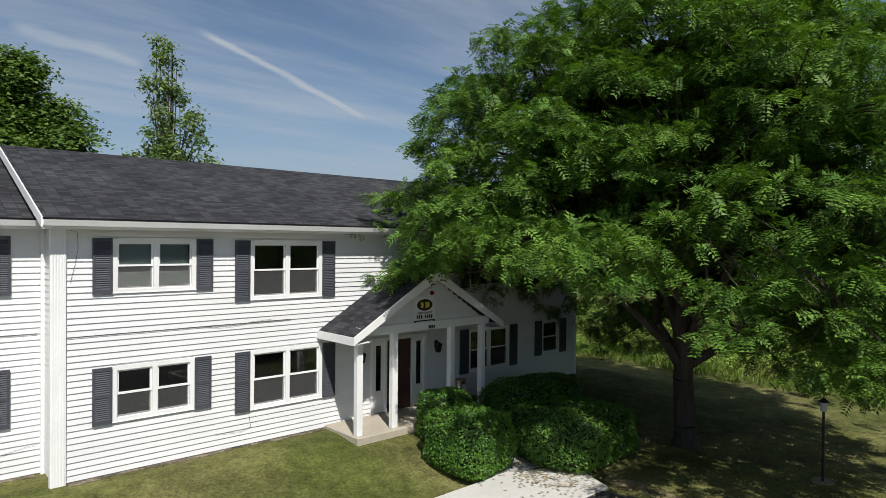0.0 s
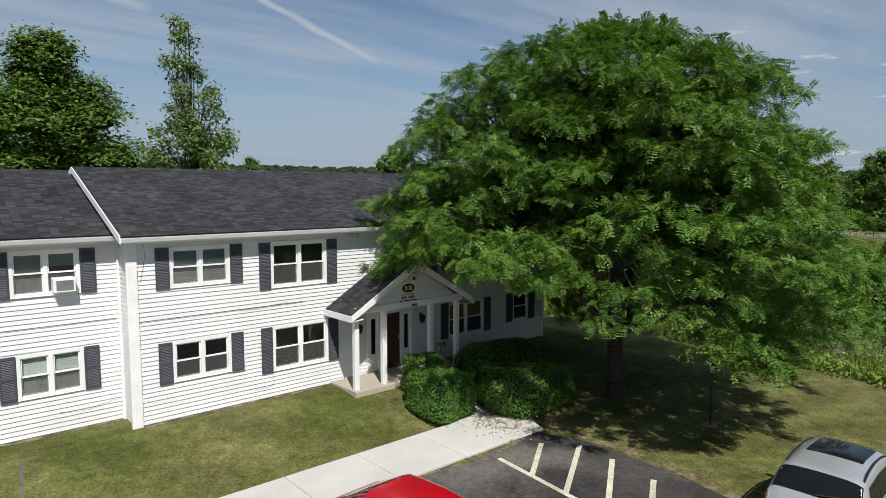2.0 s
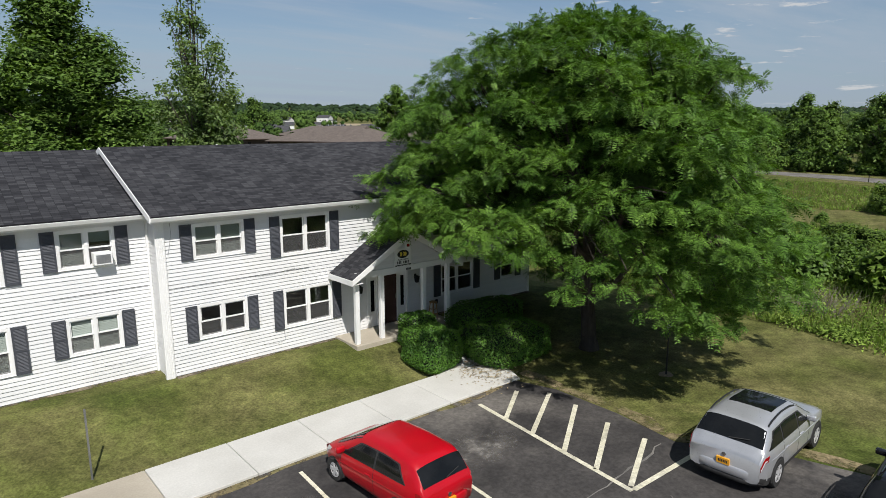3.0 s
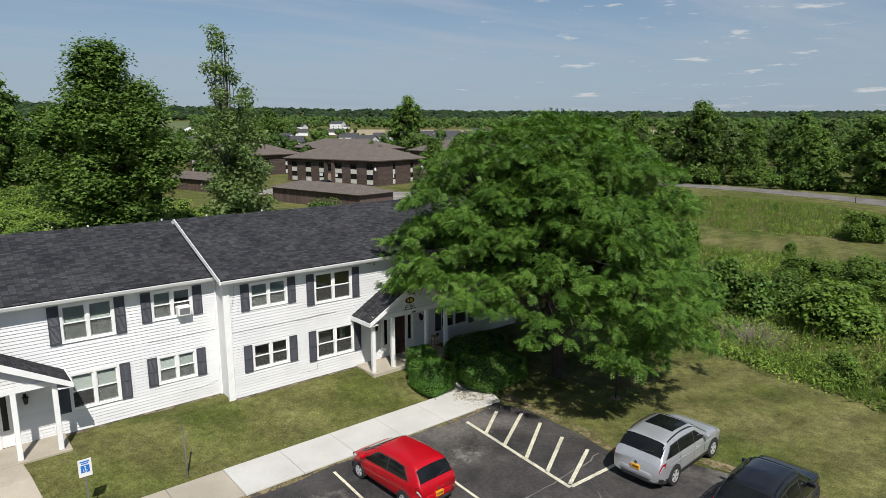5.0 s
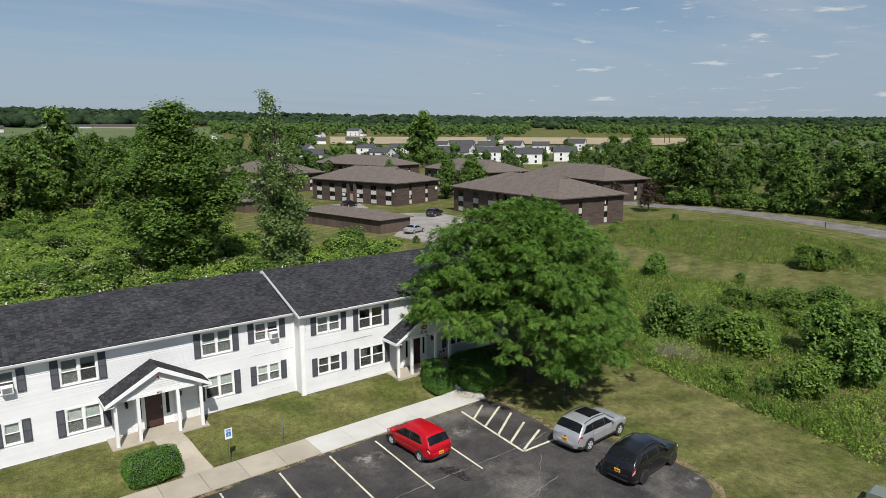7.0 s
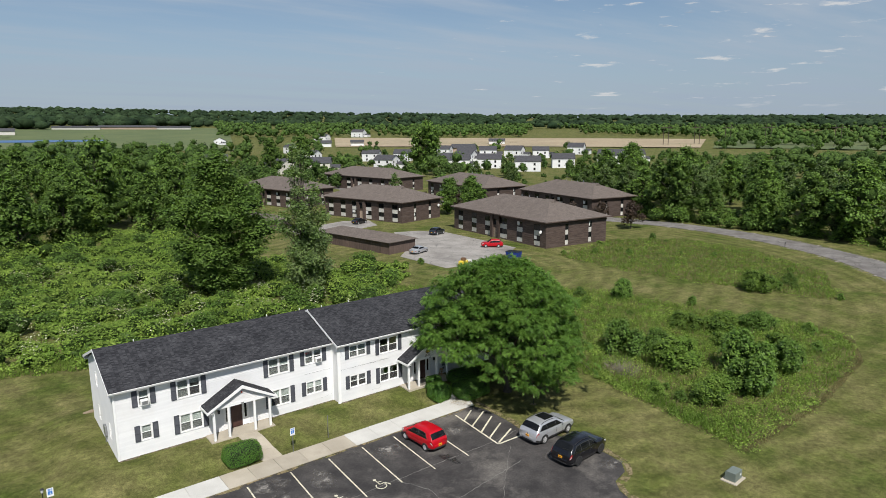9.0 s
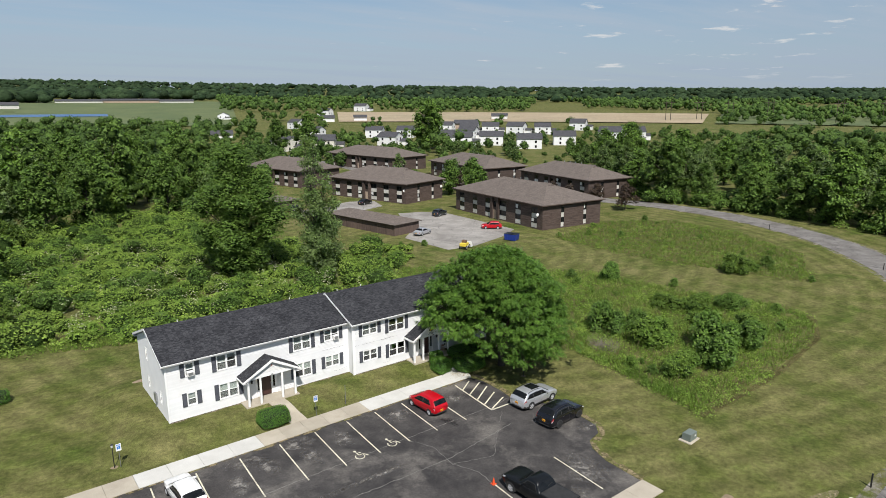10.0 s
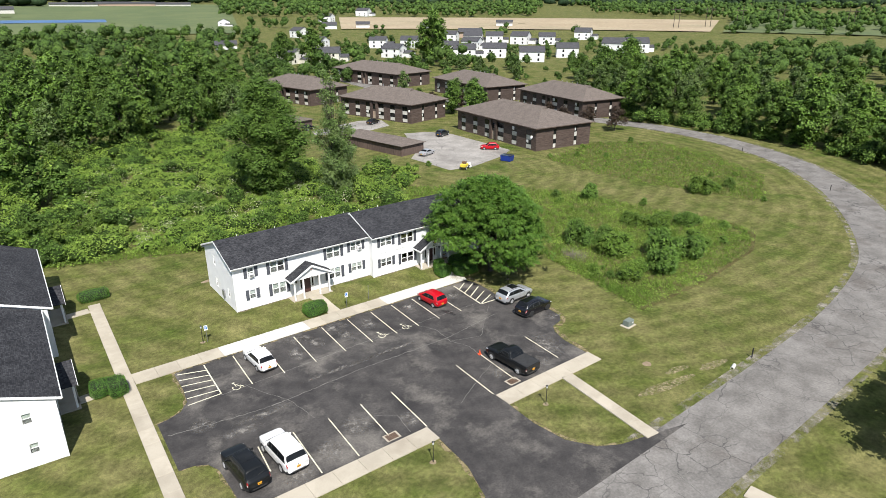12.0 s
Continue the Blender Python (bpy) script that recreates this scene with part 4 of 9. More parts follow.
def shutter(parent, x, z0, z1, w, m):
    h = z1 - z0
    key = "shutter_%.2f_%.2f" % (w, h)
    me = bpy.data.meshes.get(key)
    if not me:
        g = Geo()
        g.box(0, -0.03, 0, w, 0.0, h)
        for a, b, c, d in ((0, 0.045, 0, h), (w - 0.045, w, 0, h), (0.045, w - 0.045, 0, 0.09), (0.045, w - 0.045, h - 0.07, h), (0.045, w - 0.045, h * 0.47, h * 0.47 + 0.07)):
            g.box(a, -0.048, c, b, -0.0301, d)
        me = g.mesh(key, M_SHUTTER)
        for nm, lo, hi in (("a", 0.09, h * 0.47), ("b", h * 0.47 + 0.07, h - 0.07)):
            s = Geo()
            n = int((hi - lo) / 0.042)
            for k in range(n):
                z = lo + (hi - lo) * k / n
                s.add([(0.045, -0.0302, z), (w - 0.045, -0.0302, z), (w - 0.045, -0.046, z + 0.004), (0.045, -0.046, z + 0.004), (0.045, -0.0302, z + 0.034), (w - 0.045, -0.0302, z + 0.034)],
                      [(0, 1, 2, 3), (3, 2, 5, 4), (0, 3, 4), (1, 5, 2)])
            s.mesh(key + nm, M_SHUTTER)
    ob = part("shutter", me, parent, "slate blue louvred shutter", m @ Matrix.Translation((x, -0.03, z0)))
    for nm in "ab":
        part("louvre_panel", bpy.data.meshes[key + nm], ob)
    return ob


def window(parent, x0, x1, z0, z1, lights=2, blind=(0.0, 0.0), shutters=True, cooler=None, m=Matrix(), sw=0.37):
    """A window of one or two double-hung lights in a wall plane (face y = 0). blind: how far each blind is drawn down."""
    g = Geo()
    t = 0.075
    for a, b, c, d in ((x0 - 0.02, x0 + t, z0, z1), (x1 - t, x1 + 0.02, z0, z1), (x0 + t, x1 - t, z0, z0 + t), (x0 + t, x1 - t, z1 - t, z1 + 0.02)):
        g.box(a, -0.045, c, b, 0.10, d)
    mids = [x0 + t, x1 - t] if lights == 1 else [x0 + t, (x0 + x1) / 2 - 0.055, (x0 + x1) / 2 + 0.055, x1 - t]
    if lights == 2:
        g.box(mids[1], -0.045, z0 + t, mids[2], 0.10, z1 - t)
    win = part("window", g.mesh("window", M_TRIM), parent, "white vinyl double-hung window", m)
    sill = Geo()
    sill.box(x0 - 0.03, -0.062, z0 - 0.022, x1 + 0.03, 0.0, z0 - 0.001)
    part("sill", sill.mesh("sill", M_TRIM, bevel=0.008), win)
    zm = z0 + (z1 - z0) * 0.5
    for k in range(lights):
        a, b = mids[2 * k], mids[2 * k + 1]
        for nm, lo, hi, y in (("upper", zm - 0.02, z1 - t, 0.015), ("lower", z0 + t, zm + 0.02, 0.045)):
            s = Geo()
            f = 0.038
            for p in ((a, lo, a + f, hi), (b - f, lo, b, hi), (a + f, lo, b - f, lo + f), (a + f, hi - f, b - f, hi)):
                s.box(p[0], y - 0.02, p[1], p[2], y + 0.02, p[3])
            sash = part("sash", s.mesh("sash", M_TRIM), win)
            pane = Geo()
            pane.box(a + f, y - 0.003, lo + f, b - f, y + 0.003, hi - f)
            po = part("pane", pane.mesh("pane", M_GLASS), win)
            po.visible_shadow = False
        sc = Geo()
        sc.box(a + 0.02, 0.008, z0 + t + 0.01, b - 0.02, 0.010, zm)
        so_ = part("insect_screen", sc.mesh("insect_screen", M_SCREEN), win, "dark insect screen")
        so_.visible_shadow = False
        d = blind[k] if k < len(blind) else 0.0
        if d:
            bg = Geo()
            bottom = z1 - t - (z1 - z0 - 2 * t) * d
            n = max(2, int((z1 - t - bottom) / 0.05))
            for j in range(n):
                z = bottom + (z1 - t - bottom) * j / n
                bg.add([(a, 0.075, z), (b, 0.075, z), (b, 0.09, z + 0.048), (a, 0.09, z + 0.048)], [(0, 1, 2, 3)])
            part("blind", bg.mesh("blind", M_BLIND), win, "drawn pale blind")
    if cooler is not None:
        a, b = mids[2 * cooler], mids[2 * cooler + 1]
        c = (a + b) / 2
        ac = Geo()
        ac.box(c - 0.26, -0.34, z0 + t, c + 0.26, 0.03, z0 + t + 0.38)
        unit_ob = part("air_conditioner", ac.mesh("air_conditioner", M_TRIM, bevel=0.015), win, "white window air conditioner")
        gr = Geo()
        gr.box(c - 0.2, -0.352, z0 + t + 0.06, c + 0.2, -0.341, z0 + t + 0.32)
        part("grille", gr.mesh("grille", M_METAL), win)
    if shutters:
        shutter(parent, x0 - 0.03 - sw, z0 - 0.02, z1 + 0.01, sw, m)
        shutter(parent, x1 + 0.03, z0 - 0.02, z1 + 0.01, sw, m)
    return win


def slope(name, parent, poly, thick, mat, m, label=""):
    """A roof plane, drawn flat in x (along the eave) and y (up the slope), then tilted by m."""
    g = Geo()
    g.prism(poly, -thick, 0.0)
    return part(name, g.mesh(name, mat), parent, label, m)


def slope_pose(x, y, z, pitch, rz=0.0):
    return Matrix.Translation((x, y, z)) @ Matrix.Rotation(rz, 4, "Z") @ Matrix.Rotation(pitch, 4, "X")


def gable_roof(parent, x0, x1, y_eave, y_back, z_eave, z_ridge, mat, over=0.3, trim=True, label="charcoal asphalt shingle roof"):
    """Two slopes over a wing along x, with fascia, rake boards, soffit and gutter."""
    yr = (y_eave + y_back) / 2
    run, rise = yr - y_eave, z_ridge - z_eave
    pitch, l = math.atan2(rise, run), math.hypot(run, rise)
    a, b = x0 - over, x1 + over
    slope("roof", parent, [(a, 0), (b, 0), (b, l), (a, l)], 0.05, mat, slope_pose(0, y_eave, z_eave, pitch), label)
    slope("roof", parent, [(-b, 0), (-a, 0), (-a, l), (-b, l)], 0.05, mat, slope_pose(0, y_back, z_eave, pitch, math.pi), label)
    cap = Geo()
    cap.prism([(yr - 0.16, z_ridge - 0.055), (yr, z_ridge + 0.018), (yr + 0.16, z_ridge - 0.055), (yr, z_ridge - 0.02)], a, b, "x")
    part("ridge_cap", cap.mesh("ridge_cap", mat), parent)
    if not trim:
        return
    for y, s in ((y_eave, 1), (y_back, -1)):
        f = Geo()
        f.box(a, min(y + s * 0.02, y + s * 0.05), z_eave - 0.22, b, max(y + s * 0.02, y + s * 0.05), z_eave - 0.055)
        part("fascia", f.mesh("fascia", M_TRIM), parent)
        gt = Geo()
        prof = [(y + s * 0.018, z_eave - 0.045), (y + s * 0.018, z_eave - 0.16), (y - s * 0.06, z_eave - 0.16), (y - s * 0.11, z_eave - 0.045), (y - s * 0.095, z_eave - 0.045), (y - s * 0.05, z_eave - 0.145), (y + s * 0.003, z_eave - 0.145), (y + s * 0.003, z_eave - 0.045)]
        gt.prism(prof, a, b, "x")
        part("gutter", gt.mesh("gutter", M_TRIM), parent, "white aluminium gutter")
        so = Geo()
        so.box(a + 0.03, min(y + s * 0.05, y + s * 0.52), z_eave - 0.215, b - 0.03, max(y + s * 0.05, y + s * 0.52), z_eave - 0.20)
        part("soffit", so.mesh("soffit", M_TRIM), parent)
    for x in (a, b):
        r = Geo()
        e = 0.028 if x == b else -0.028
        d = 0.17
        for y, s in ((y_eave, 1), (y_back, -1)):
            r.add([(xx, yy, zz) for xx in sorted((x, x + e)) for yy, zz in ((y, z_eave - d - 0.02), (y, z_eave + 0.012), (yr, z_ridge + 0.012), (yr, z_ridge - d - 0.02))],
                  [(0, 1, 2, 3), (7, 6, 5, 4), (0, 4, 5, 1), (1, 5, 6, 2), (2, 6, 7, 3), (3, 7, 4, 0)])
        part("rake_board", r.mesh("rake_board", M_TRIM), parent, "white rake board")


def gable_top(lo, hi, z_eave, z_peak):
    def top(z):
        k = min(max((z - z_eave) / (z_peak - z_eave), 0.0), 1.0)
        c = (lo + hi) / 2
        return (lo + (c - lo) * k, hi - (hi - c) * k)
    top.peak = z_peak
    return top


def post(parent, x, y, z0, z1, w=0.17, name="column", foot=True):
    g = Geo()
    g.box(x - w / 2, y - w / 2, z0, x + w / 2, y + w / 2, z1)
    c = part(name, g.mesh(name, M_TRIM, bevel=0.012), parent, "white square porch column")
    if foot:
        f = Geo()
        f.box(x - w / 2 - 0.02, y - w / 2 - 0.02, z0 + 0.002, x + w / 2 + 0.02, y + w / 2 + 0.02, z0 + 0.12)
        part("column_base", f.mesh("column_base", M_TRIM, bevel=0.01), c)
    return c


def porch(parent, cx, y_wall, front, dark_trim=False, z_eave=2.52, z_ridge=4.0, half=2.7, base=0.0, cols=(-2.18, -1.07, 0.95, 2.18)):
    """Gabled entrance porch against a wall at y_wall; its columns stand at `front`."""
    yf = front - 0.32
    s = Geo()
    s.box(cx - half + 0.2, front - 0.2, -0.45 + base, cx + half - 0.2, y_wall - 0.03, 0.09 + base)
    part("porch_slab", s.mesh("porch_slab", M_CONCRETE, bevel=0.02), parent, "tan concrete porch slab")
    for dx in cols:
        post(parent, cx + dx, front, 0.09 + base, z_eave + 0.02, foot=False)
    be = Geo()
    be.box(cx - 2.3, front - 0.09, z_eave - 0.02, cx + 2.3, front + 0.09, z_eave + 0.2)
    part("beam", be.mesh("beam", M_TRIM), parent)
    for dx in (-2.18, 2.18):
        b2 = Geo()
        b2.box(cx + dx - 0.08, front + 0.09, z_eave + 0.02, cx + dx + 0.08, y_wall, z_eave + 0.2)
        part("beam", b2.mesh("beam", M_TRIM), parent)
    run, rise = half, z_ridge - z_eave
    pitch, l = math.atan2(rise, run), math.hypot(run, rise)
    slope("porch_roof", parent, [(-y_wall, 0), (-yf, 0), (-yf, l), (-y_wall, l)], 0.05, M_ROOF, slope_pose(cx - half, 0, z_eave, pitch, -math.pi / 2), "charcoal shingle porch roof")
    slope("porch_roof", parent, [(yf, 0), (y_wall, 0), (y_wall, l), (yf, l)], 0.05, M_ROOF, slope_pose(cx + half, 0, z_eave, pitch, math.pi / 2), "charcoal shingle porch roof")
    # gable face with lap siding, drawn in x and z
    gf = Geo()
    k0 = z_eave + 0.1
    gf.prism([(cx - half + 0.45, k0), (cx + half - 0.45, k0), (cx, z_ridge - 0.12)], front - 0.02, front + 0.05, "y")
    face = part("porch_gable", gf.mesh("porch_gable", M_SIDING), parent, "white clapboard porch gable")
    n = int((z_ridge - 0.2 - k0) / COURSE)
    for k in range(n):
        z = k0 + k * COURSE
        w = (half - 0.3) * (1 - (z + COURSE - z_eave) / rise)
        if w > 0.1:
            part("siding_board", BOARD, face, "", Matrix.Translation((cx - w, front - 0.02, z)) @ Matrix.Diagonal((2 * w, 1, 1, 1)))
    for sg in (-1, 1):
        r = Geo()
        d = 0.24
        pts = [(cx + sg * (half + 0.03), z_eave - 0.17), (cx + sg * (half + 0.03), z_eave + 0.03), (cx, z_ridge + 0.03), (cx, z_ridge - d)]
        r.prism(pts, yf - 0.03, yf + 0.002, "y")
        part("rake_board", r.mesh("rake_board", M_TRIM), parent, "white rake board")
        fa = Geo()
        fa.box(min(cx + sg * half, cx + sg * (half + 0.03)), yf + 0.003, z_eave - 0.18, max(cx + sg * half, cx + sg * (half + 0.03)), y_wall - 0.02, z_eave + 0.02)
        part("fascia", fa.mesh("fascia", M_TRIM), parent)
        so = Geo()
        so.add([(cx + sg * half, yf, z_eave - 0.16), (cx + sg * half, y_wall - 0.02, z_eave - 0.16), (cx + sg * (half - 0.45), y_wall - 0.02, z_eave - 0.14), (cx + sg * (half - 0.45), yf, z_eave - 0.14),
                (cx + sg * half, yf, z_eave - 0.14), (cx + sg * half, y_wall - 0.02, z_eave - 0.14), (cx + sg * (half - 0.45), y_wall - 0.02, z_eave - 0.12), (cx + sg * (half - 0.45), yf, z_eave - 0.12)],
               [(0, 1, 2, 3), (7, 6, 5, 4), (0, 4, 5, 1), (1, 5, 6, 2), (2, 6, 7, 3), (3, 7, 4, 0)])
        part("soffit", so.mesh("soffit", M_TRIM), parent)


def entrance(parent, cx, m, z0=0.09):
    """Brown double-width entry: door with narrow side lights in a white surround, in a wall plane."""
    g = Geo()
    for a, b, c, d in ((-1.02, -0.92, 0, 2.12), (0.92, 1.02, 0, 2.12), (-0.92, 0.92, 2.02, 2.12), (-0.55, -0.46, 0, 2.02), (0.46, 0.55, 0, 2.02)):
        g.box(cx + a, -0.05, z0 + c, cx + b, 0.12, z0 + d)
    fr = part("door_surround", g.mesh("door_surround", M_TRIM), parent, "white entry surround", m)
    for s in (-1, 1):
        p = Geo()
        a, b = sorted((cx + s * 0.55, cx + s * 0.92))
        p.box(a, -0.01, z0, b, 0.06, z0 + 0.62)
        p.box(a, -0.01, z0 + 0.62, a + 0.09, 0.06, z0 + 2.02), p.box(b - 0.09, -0.01, z0 + 0.62, b, 0.06, z0 + 2.02), p.box(a + 0.09, -0.01, z0 + 1.9, b - 0.09, 0.06, z0 + 2.02)
        part("side_panel", p.mesh("side_panel", M_TRIM), parent, "", m)
        q = Geo()
        q.box(a + 0.09, 0.02, z0 + 0.62, b - 0.09, 0.03, z0 + 1.9)
        part("side_light", q.mesh("side_light", M_CAR_GLASS), parent, "narrow dark side light", m)
    d = Geo()
    d.box(cx - 0.46, 0.03, z0 + 0.01, cx + 0.46, 0.075, z0 + 2.02)
    do = part("door", d.mesh("door", M_DOOR), parent, "closed dark brown panelled door", m)
    for px in (-0.36, 0.06):
        for lo, hi in ((0.2, 0.75), (0.85, 1.35), (1.45, 1.9)):
            p = Geo()
            p.box(cx + px, 0.018, z0 + lo, cx + px + 0.3, 0.0301, z0 + hi)
            part("door_panel", p.mesh("door_panel", M_DOOR), do)
    h = Geo()
    h.tube((cx + 0.38, -0.01, z0 + 1.0), (cx + 0.38, -0.01, z0 + 1.18), 0.014), h.tube((cx + 0.38, 0.03, z0 + 1.0), (cx + 0.38, -0.012, z0 + 1.0), 0.012), h.tube((cx + 0.38, 0.03, z0 + 1.18), (cx + 0.38, -0.012, z0 + 1.18), 0.012)
    part("door_handle", h.mesh("door_handle", M_CHROME, smooth=40), do, "steel pull handle")


def sconce(parent, x, z, m):
    g = Geo()
    g.box(x - 0.05, -0.05, z - 0.02, x + 0.05, -0.02, z + 0.2)
    g.loft([[(x + a * w, -0.14 + b * w, zz) for a, b in ((-1, -1), (1, -1), (1, 1), (-1, 1))] for zz, w in ((z - 0.16, 0.04), (z - 0.13, 0.06), (z + 0.06, 0.08), (z + 0.1, 0.09), (z + 0.15, 0.02))])
    g.tube((x, -0.05, z + 0.12), (x, -0.14, z + 0.16), 0.012)
    part("wall_lamp", g.mesh("wall_lamp", M_BLACK), parent, "black lantern wall lamp", m)


house = thing("apartment_building", "two-storey white clapboard apartment house with slate shutters and charcoal roof", "apartment building")
JX = 3.25
YL, YR = 15.42, 14.40
L0, R1 = -13.85, 20.35
# windows of each wing: x0, x1, z0, z1, lights, blinds, cooler
WL = [(-12.25, -11.45, 3.75, 4.95, 1, (1.0,), 0), (-12.25, -11.45, 1.1, 2.28, 1, (1.0,), None),
      (-9.6, -7.85, 3.55, 4.99, 2, (1.0, 0.3), None), (-9.55, -7.85, 0.87, 2.3, 2, (1.0, 1.0), None),
      (-2.52, -0.72, 3.55, 4.99, 2, (1.0, 1.0), None), (-2.46, -0.74, 0.87, 2.3, 2, (0.6, 1.0), None),
      (0.66, 2.24, 3.78, 4.97, 2, (1.0, 0.35), 1), (0.70, 2.23, 1.08, 2.25, 2, (1.0, 1.0), None)]
WR = [(4.30, 6.0, 3.81, 4.94, 2, (1.0, 1.0), None), (4.30, 5.97, 1.1, 2.25, 2, (0.0, 0.0), None),
      (7.34, 9.29, 3.5, 4.92, 2, (0.0, 0.0), None), (7.35, 9.31, 0.84, 2.25, 2, (0.0, 0.0), None),
      (14.72, 16.62, 3.5, 4.92, 2, (0.0, 0.0), None), (14.72, 16.62, 0.78, 2.15, 2, (0.3, 0.0), None),
      (18.38, 19.35, 3.78, 4.92, 1, (0.0,), None), (18.38, 19.35, 0.95, 2.15, 1, (0.4,), None)]
PLX, PRX = -5.29, 11.82
DOOR_L, DOOR_R = (PLX - 1.0, PLX + 1.0, 0.0, 2.2), (11.92 - 1.0, 11.92 + 1.0, 0.0, 2.2)
for wl_, y, x0, x1, door in ((WL, YL, L0, JX, DOOR_L), (WR, YR, JX, R1, DOOR_R)):
    m = Matrix.Translation((0, y, 0))
    sided_wall("wall", house, x0, x1, 5.2, [w[:4] for w in wl_] + [door], m, "white lap-sided front wall")
    for a, b, c, d, n, bl, ac in wl_:
        window(house, a, b, c, d, n, bl, True, ac, m)
    cx = (door[0] + door[1]) / 2
    entrance(house, cx, m)
    sconce(house, cx - 1.4, 1.75, m), sconce(house, cx + 1.4, 1.75, m)
YB_L, YB_R = 24.4, 24.2
end_l = Matrix.Translation((L0, 0, 0)) @ Matrix.Rotation(-math.pi / 2, 4, "Z")
end_r = Matrix.Translation((R1, 0, 0)) @ Matrix.Rotation(math.pi / 2, 4, "Z")
ends = [(-21.6, -21.0, 3.8, 4.9), (-21.6, -21.0, 1.1, 2.2), (-17.6, -17.0, 1.1, 2.2)]
sided_wall("wall", house, -YB_L, -YL, 5.2, ends, end_l, "white lap-sided gable end", gable_top(-YB_L, -YL, 5.2, 7.0), joined=True)
for a, b, c, d in ends:
    window(house, a, b, c, d, 1, (1.0,), False, None, end_l)
sided_wall("wall", house, YR, YB_R, 5.2, [], end_r, "white lap-sided gable end", gable_top(YR, YB_R, 5.2, 7.05), joined=True)
for x0, x1, y in ((L0, JX, YB_L), (JX, R1, YB_R)):
    g = Geo()
    g.box(x0, y - 0.16, 0, x1, y, 5.2)
    part("wall", g.mesh("wall", M_SIDING), house, "white back wall")
g = Geo()
for k in range(39):
    z = 0.03 + k * COURSE
    g.add([(JX - 0.004, YR, z), (JX - 0.022, YR, z), (JX - 0.004, YR, z + COURSE), (JX - 0.004, YL, z), (JX - 0.022, YL, z), (JX - 0.004, YL, z + COURSE)], [(0, 1, 2), (5, 4, 3), (1, 4, 5, 2), (0, 3, 4, 1)])
g.box(JX - 0.0039, YR, 0, JX + 0.16, YB_R - 0.17, 5.2)
g.add([(JX - 0.004, YR, 5.2), (JX - 0.004, YB_R, 5.2), (JX - 0.004, 19.3, 7.1), (JX + 0.1, YR, 5.2), (JX + 0.1, YB_R, 5.2), (JX + 0.1, 19.3, 7.1)], [(0, 1, 2), (5, 4, 3), (0, 3, 4, 1), (1, 4, 5, 2), (2, 5, 3, 0)])
part("return_wall", g.mesh("return_wall", M_SIDING), house, "short lap-sided return between the wings")
for x, y, w in ((JX + 0.03, YR - 0.03, 0.28), (L0 + 0.04, YL - 0.01, 0.14), (R1 - 0.04, YR - 0.01, 0.14), (JX - 0.05, YL - 0.03, 0.07), (L0 + 0.04, YB_L - 0.02, 0.14)):
    g = Geo()
    g.box(x - w / 2, y - 0.055, -0.12, x + w / 2, y + 0.07, 5.12)
    po = part("corner_post", g.mesh("corner_post", M_TRIM), house, "white fluted corner post" if w > 0.2 else "white corner trim")
    for k in range(5 if w > 0.2 else 0):
        fl = Geo()
        fl.box(x - w / 2 + 0.03 + k * 0.05, y - 0.067, -0.1, x - w / 2 + 0.055 + k * 0.05, y - 0.0551, 5.1)
        part("flute", fl.mesh("flute", M_TRIM), po)
for x0, x1, y0, y1 in ((L0 + 0.05, JX + 0.3, YL + 0.05, YB_L - 0.05), (JX + 0.05, R1 - 0.05, YR + 0.05, YB_R - 0.05)):
    g = Geo()
    g.box(x0, y0, -0.9, x1, y1, 0.0)
    part("foundation", g.mesh("foundation", M_EARTH), house, "dark foundation strip at the ground")
    for z in (0.01, 2.62):
        g = Geo()
        g.box(x0 + 0.2, y0 + 0.2, z, x1 - 0.4, y1 - 0.2, z + 0.04)
        part("floor", g.mesh("floor", M_INSIDE), house)
    g = Geo()
    g.box(x0 + 0.2, y0 + 4.0, 0.06, x1 - 0.4, y0 + 4.1, 5.15)
    for x in np.arange(x0 + 3.5, x1 - 1, 3.4):
        g.box(x, y0 + 0.2, 0.06, x + 0.1, y0 + 3.99, 5.15)
    part("partition", g.mesh("partition", M_INSIDE), house)
    g = Geo()
    g.box(x0 + 0.2, y0 + 0.2, 5.16, x1 - 0.4, y1 - 0.2, 5.2)
    part("upper_ceiling", g.mesh("upper_ceiling", M_INSIDE), house)
gable_roof(house, L0, JX - 0.33, YL - 0.45, 24.85, 5.34, 7.17, M_ROOF)
gable_roof(house, JX, R1, YR - 0.45, 24.65, 5.34, 7.27, M_ROOF)
porch(house, PLX, YL, 14.02, z_eave=2.56, z_ridge=4.09)
porch(house, PRX, YR, 13.0, z_eave=2.58, z_ridge=4.16, half=2.62, cols=(-2.28, -1.18, 0.84, 2.07))
# roof vents
for x in (-11.2, -6.6, -0.4, 2.7, 4.6, 7.4):
    g = Geo()
    y, z = (20.4, 7.0) if x < JX else (19.8, 7.1)
    g.tube((x, y, z - 0.05), (x, y, z + 0.2), 0.04, n=8)
    part("vent_pipe", g.mesh("vent_pipe", M_TRIM, smooth=40), house, "white vent pipe")

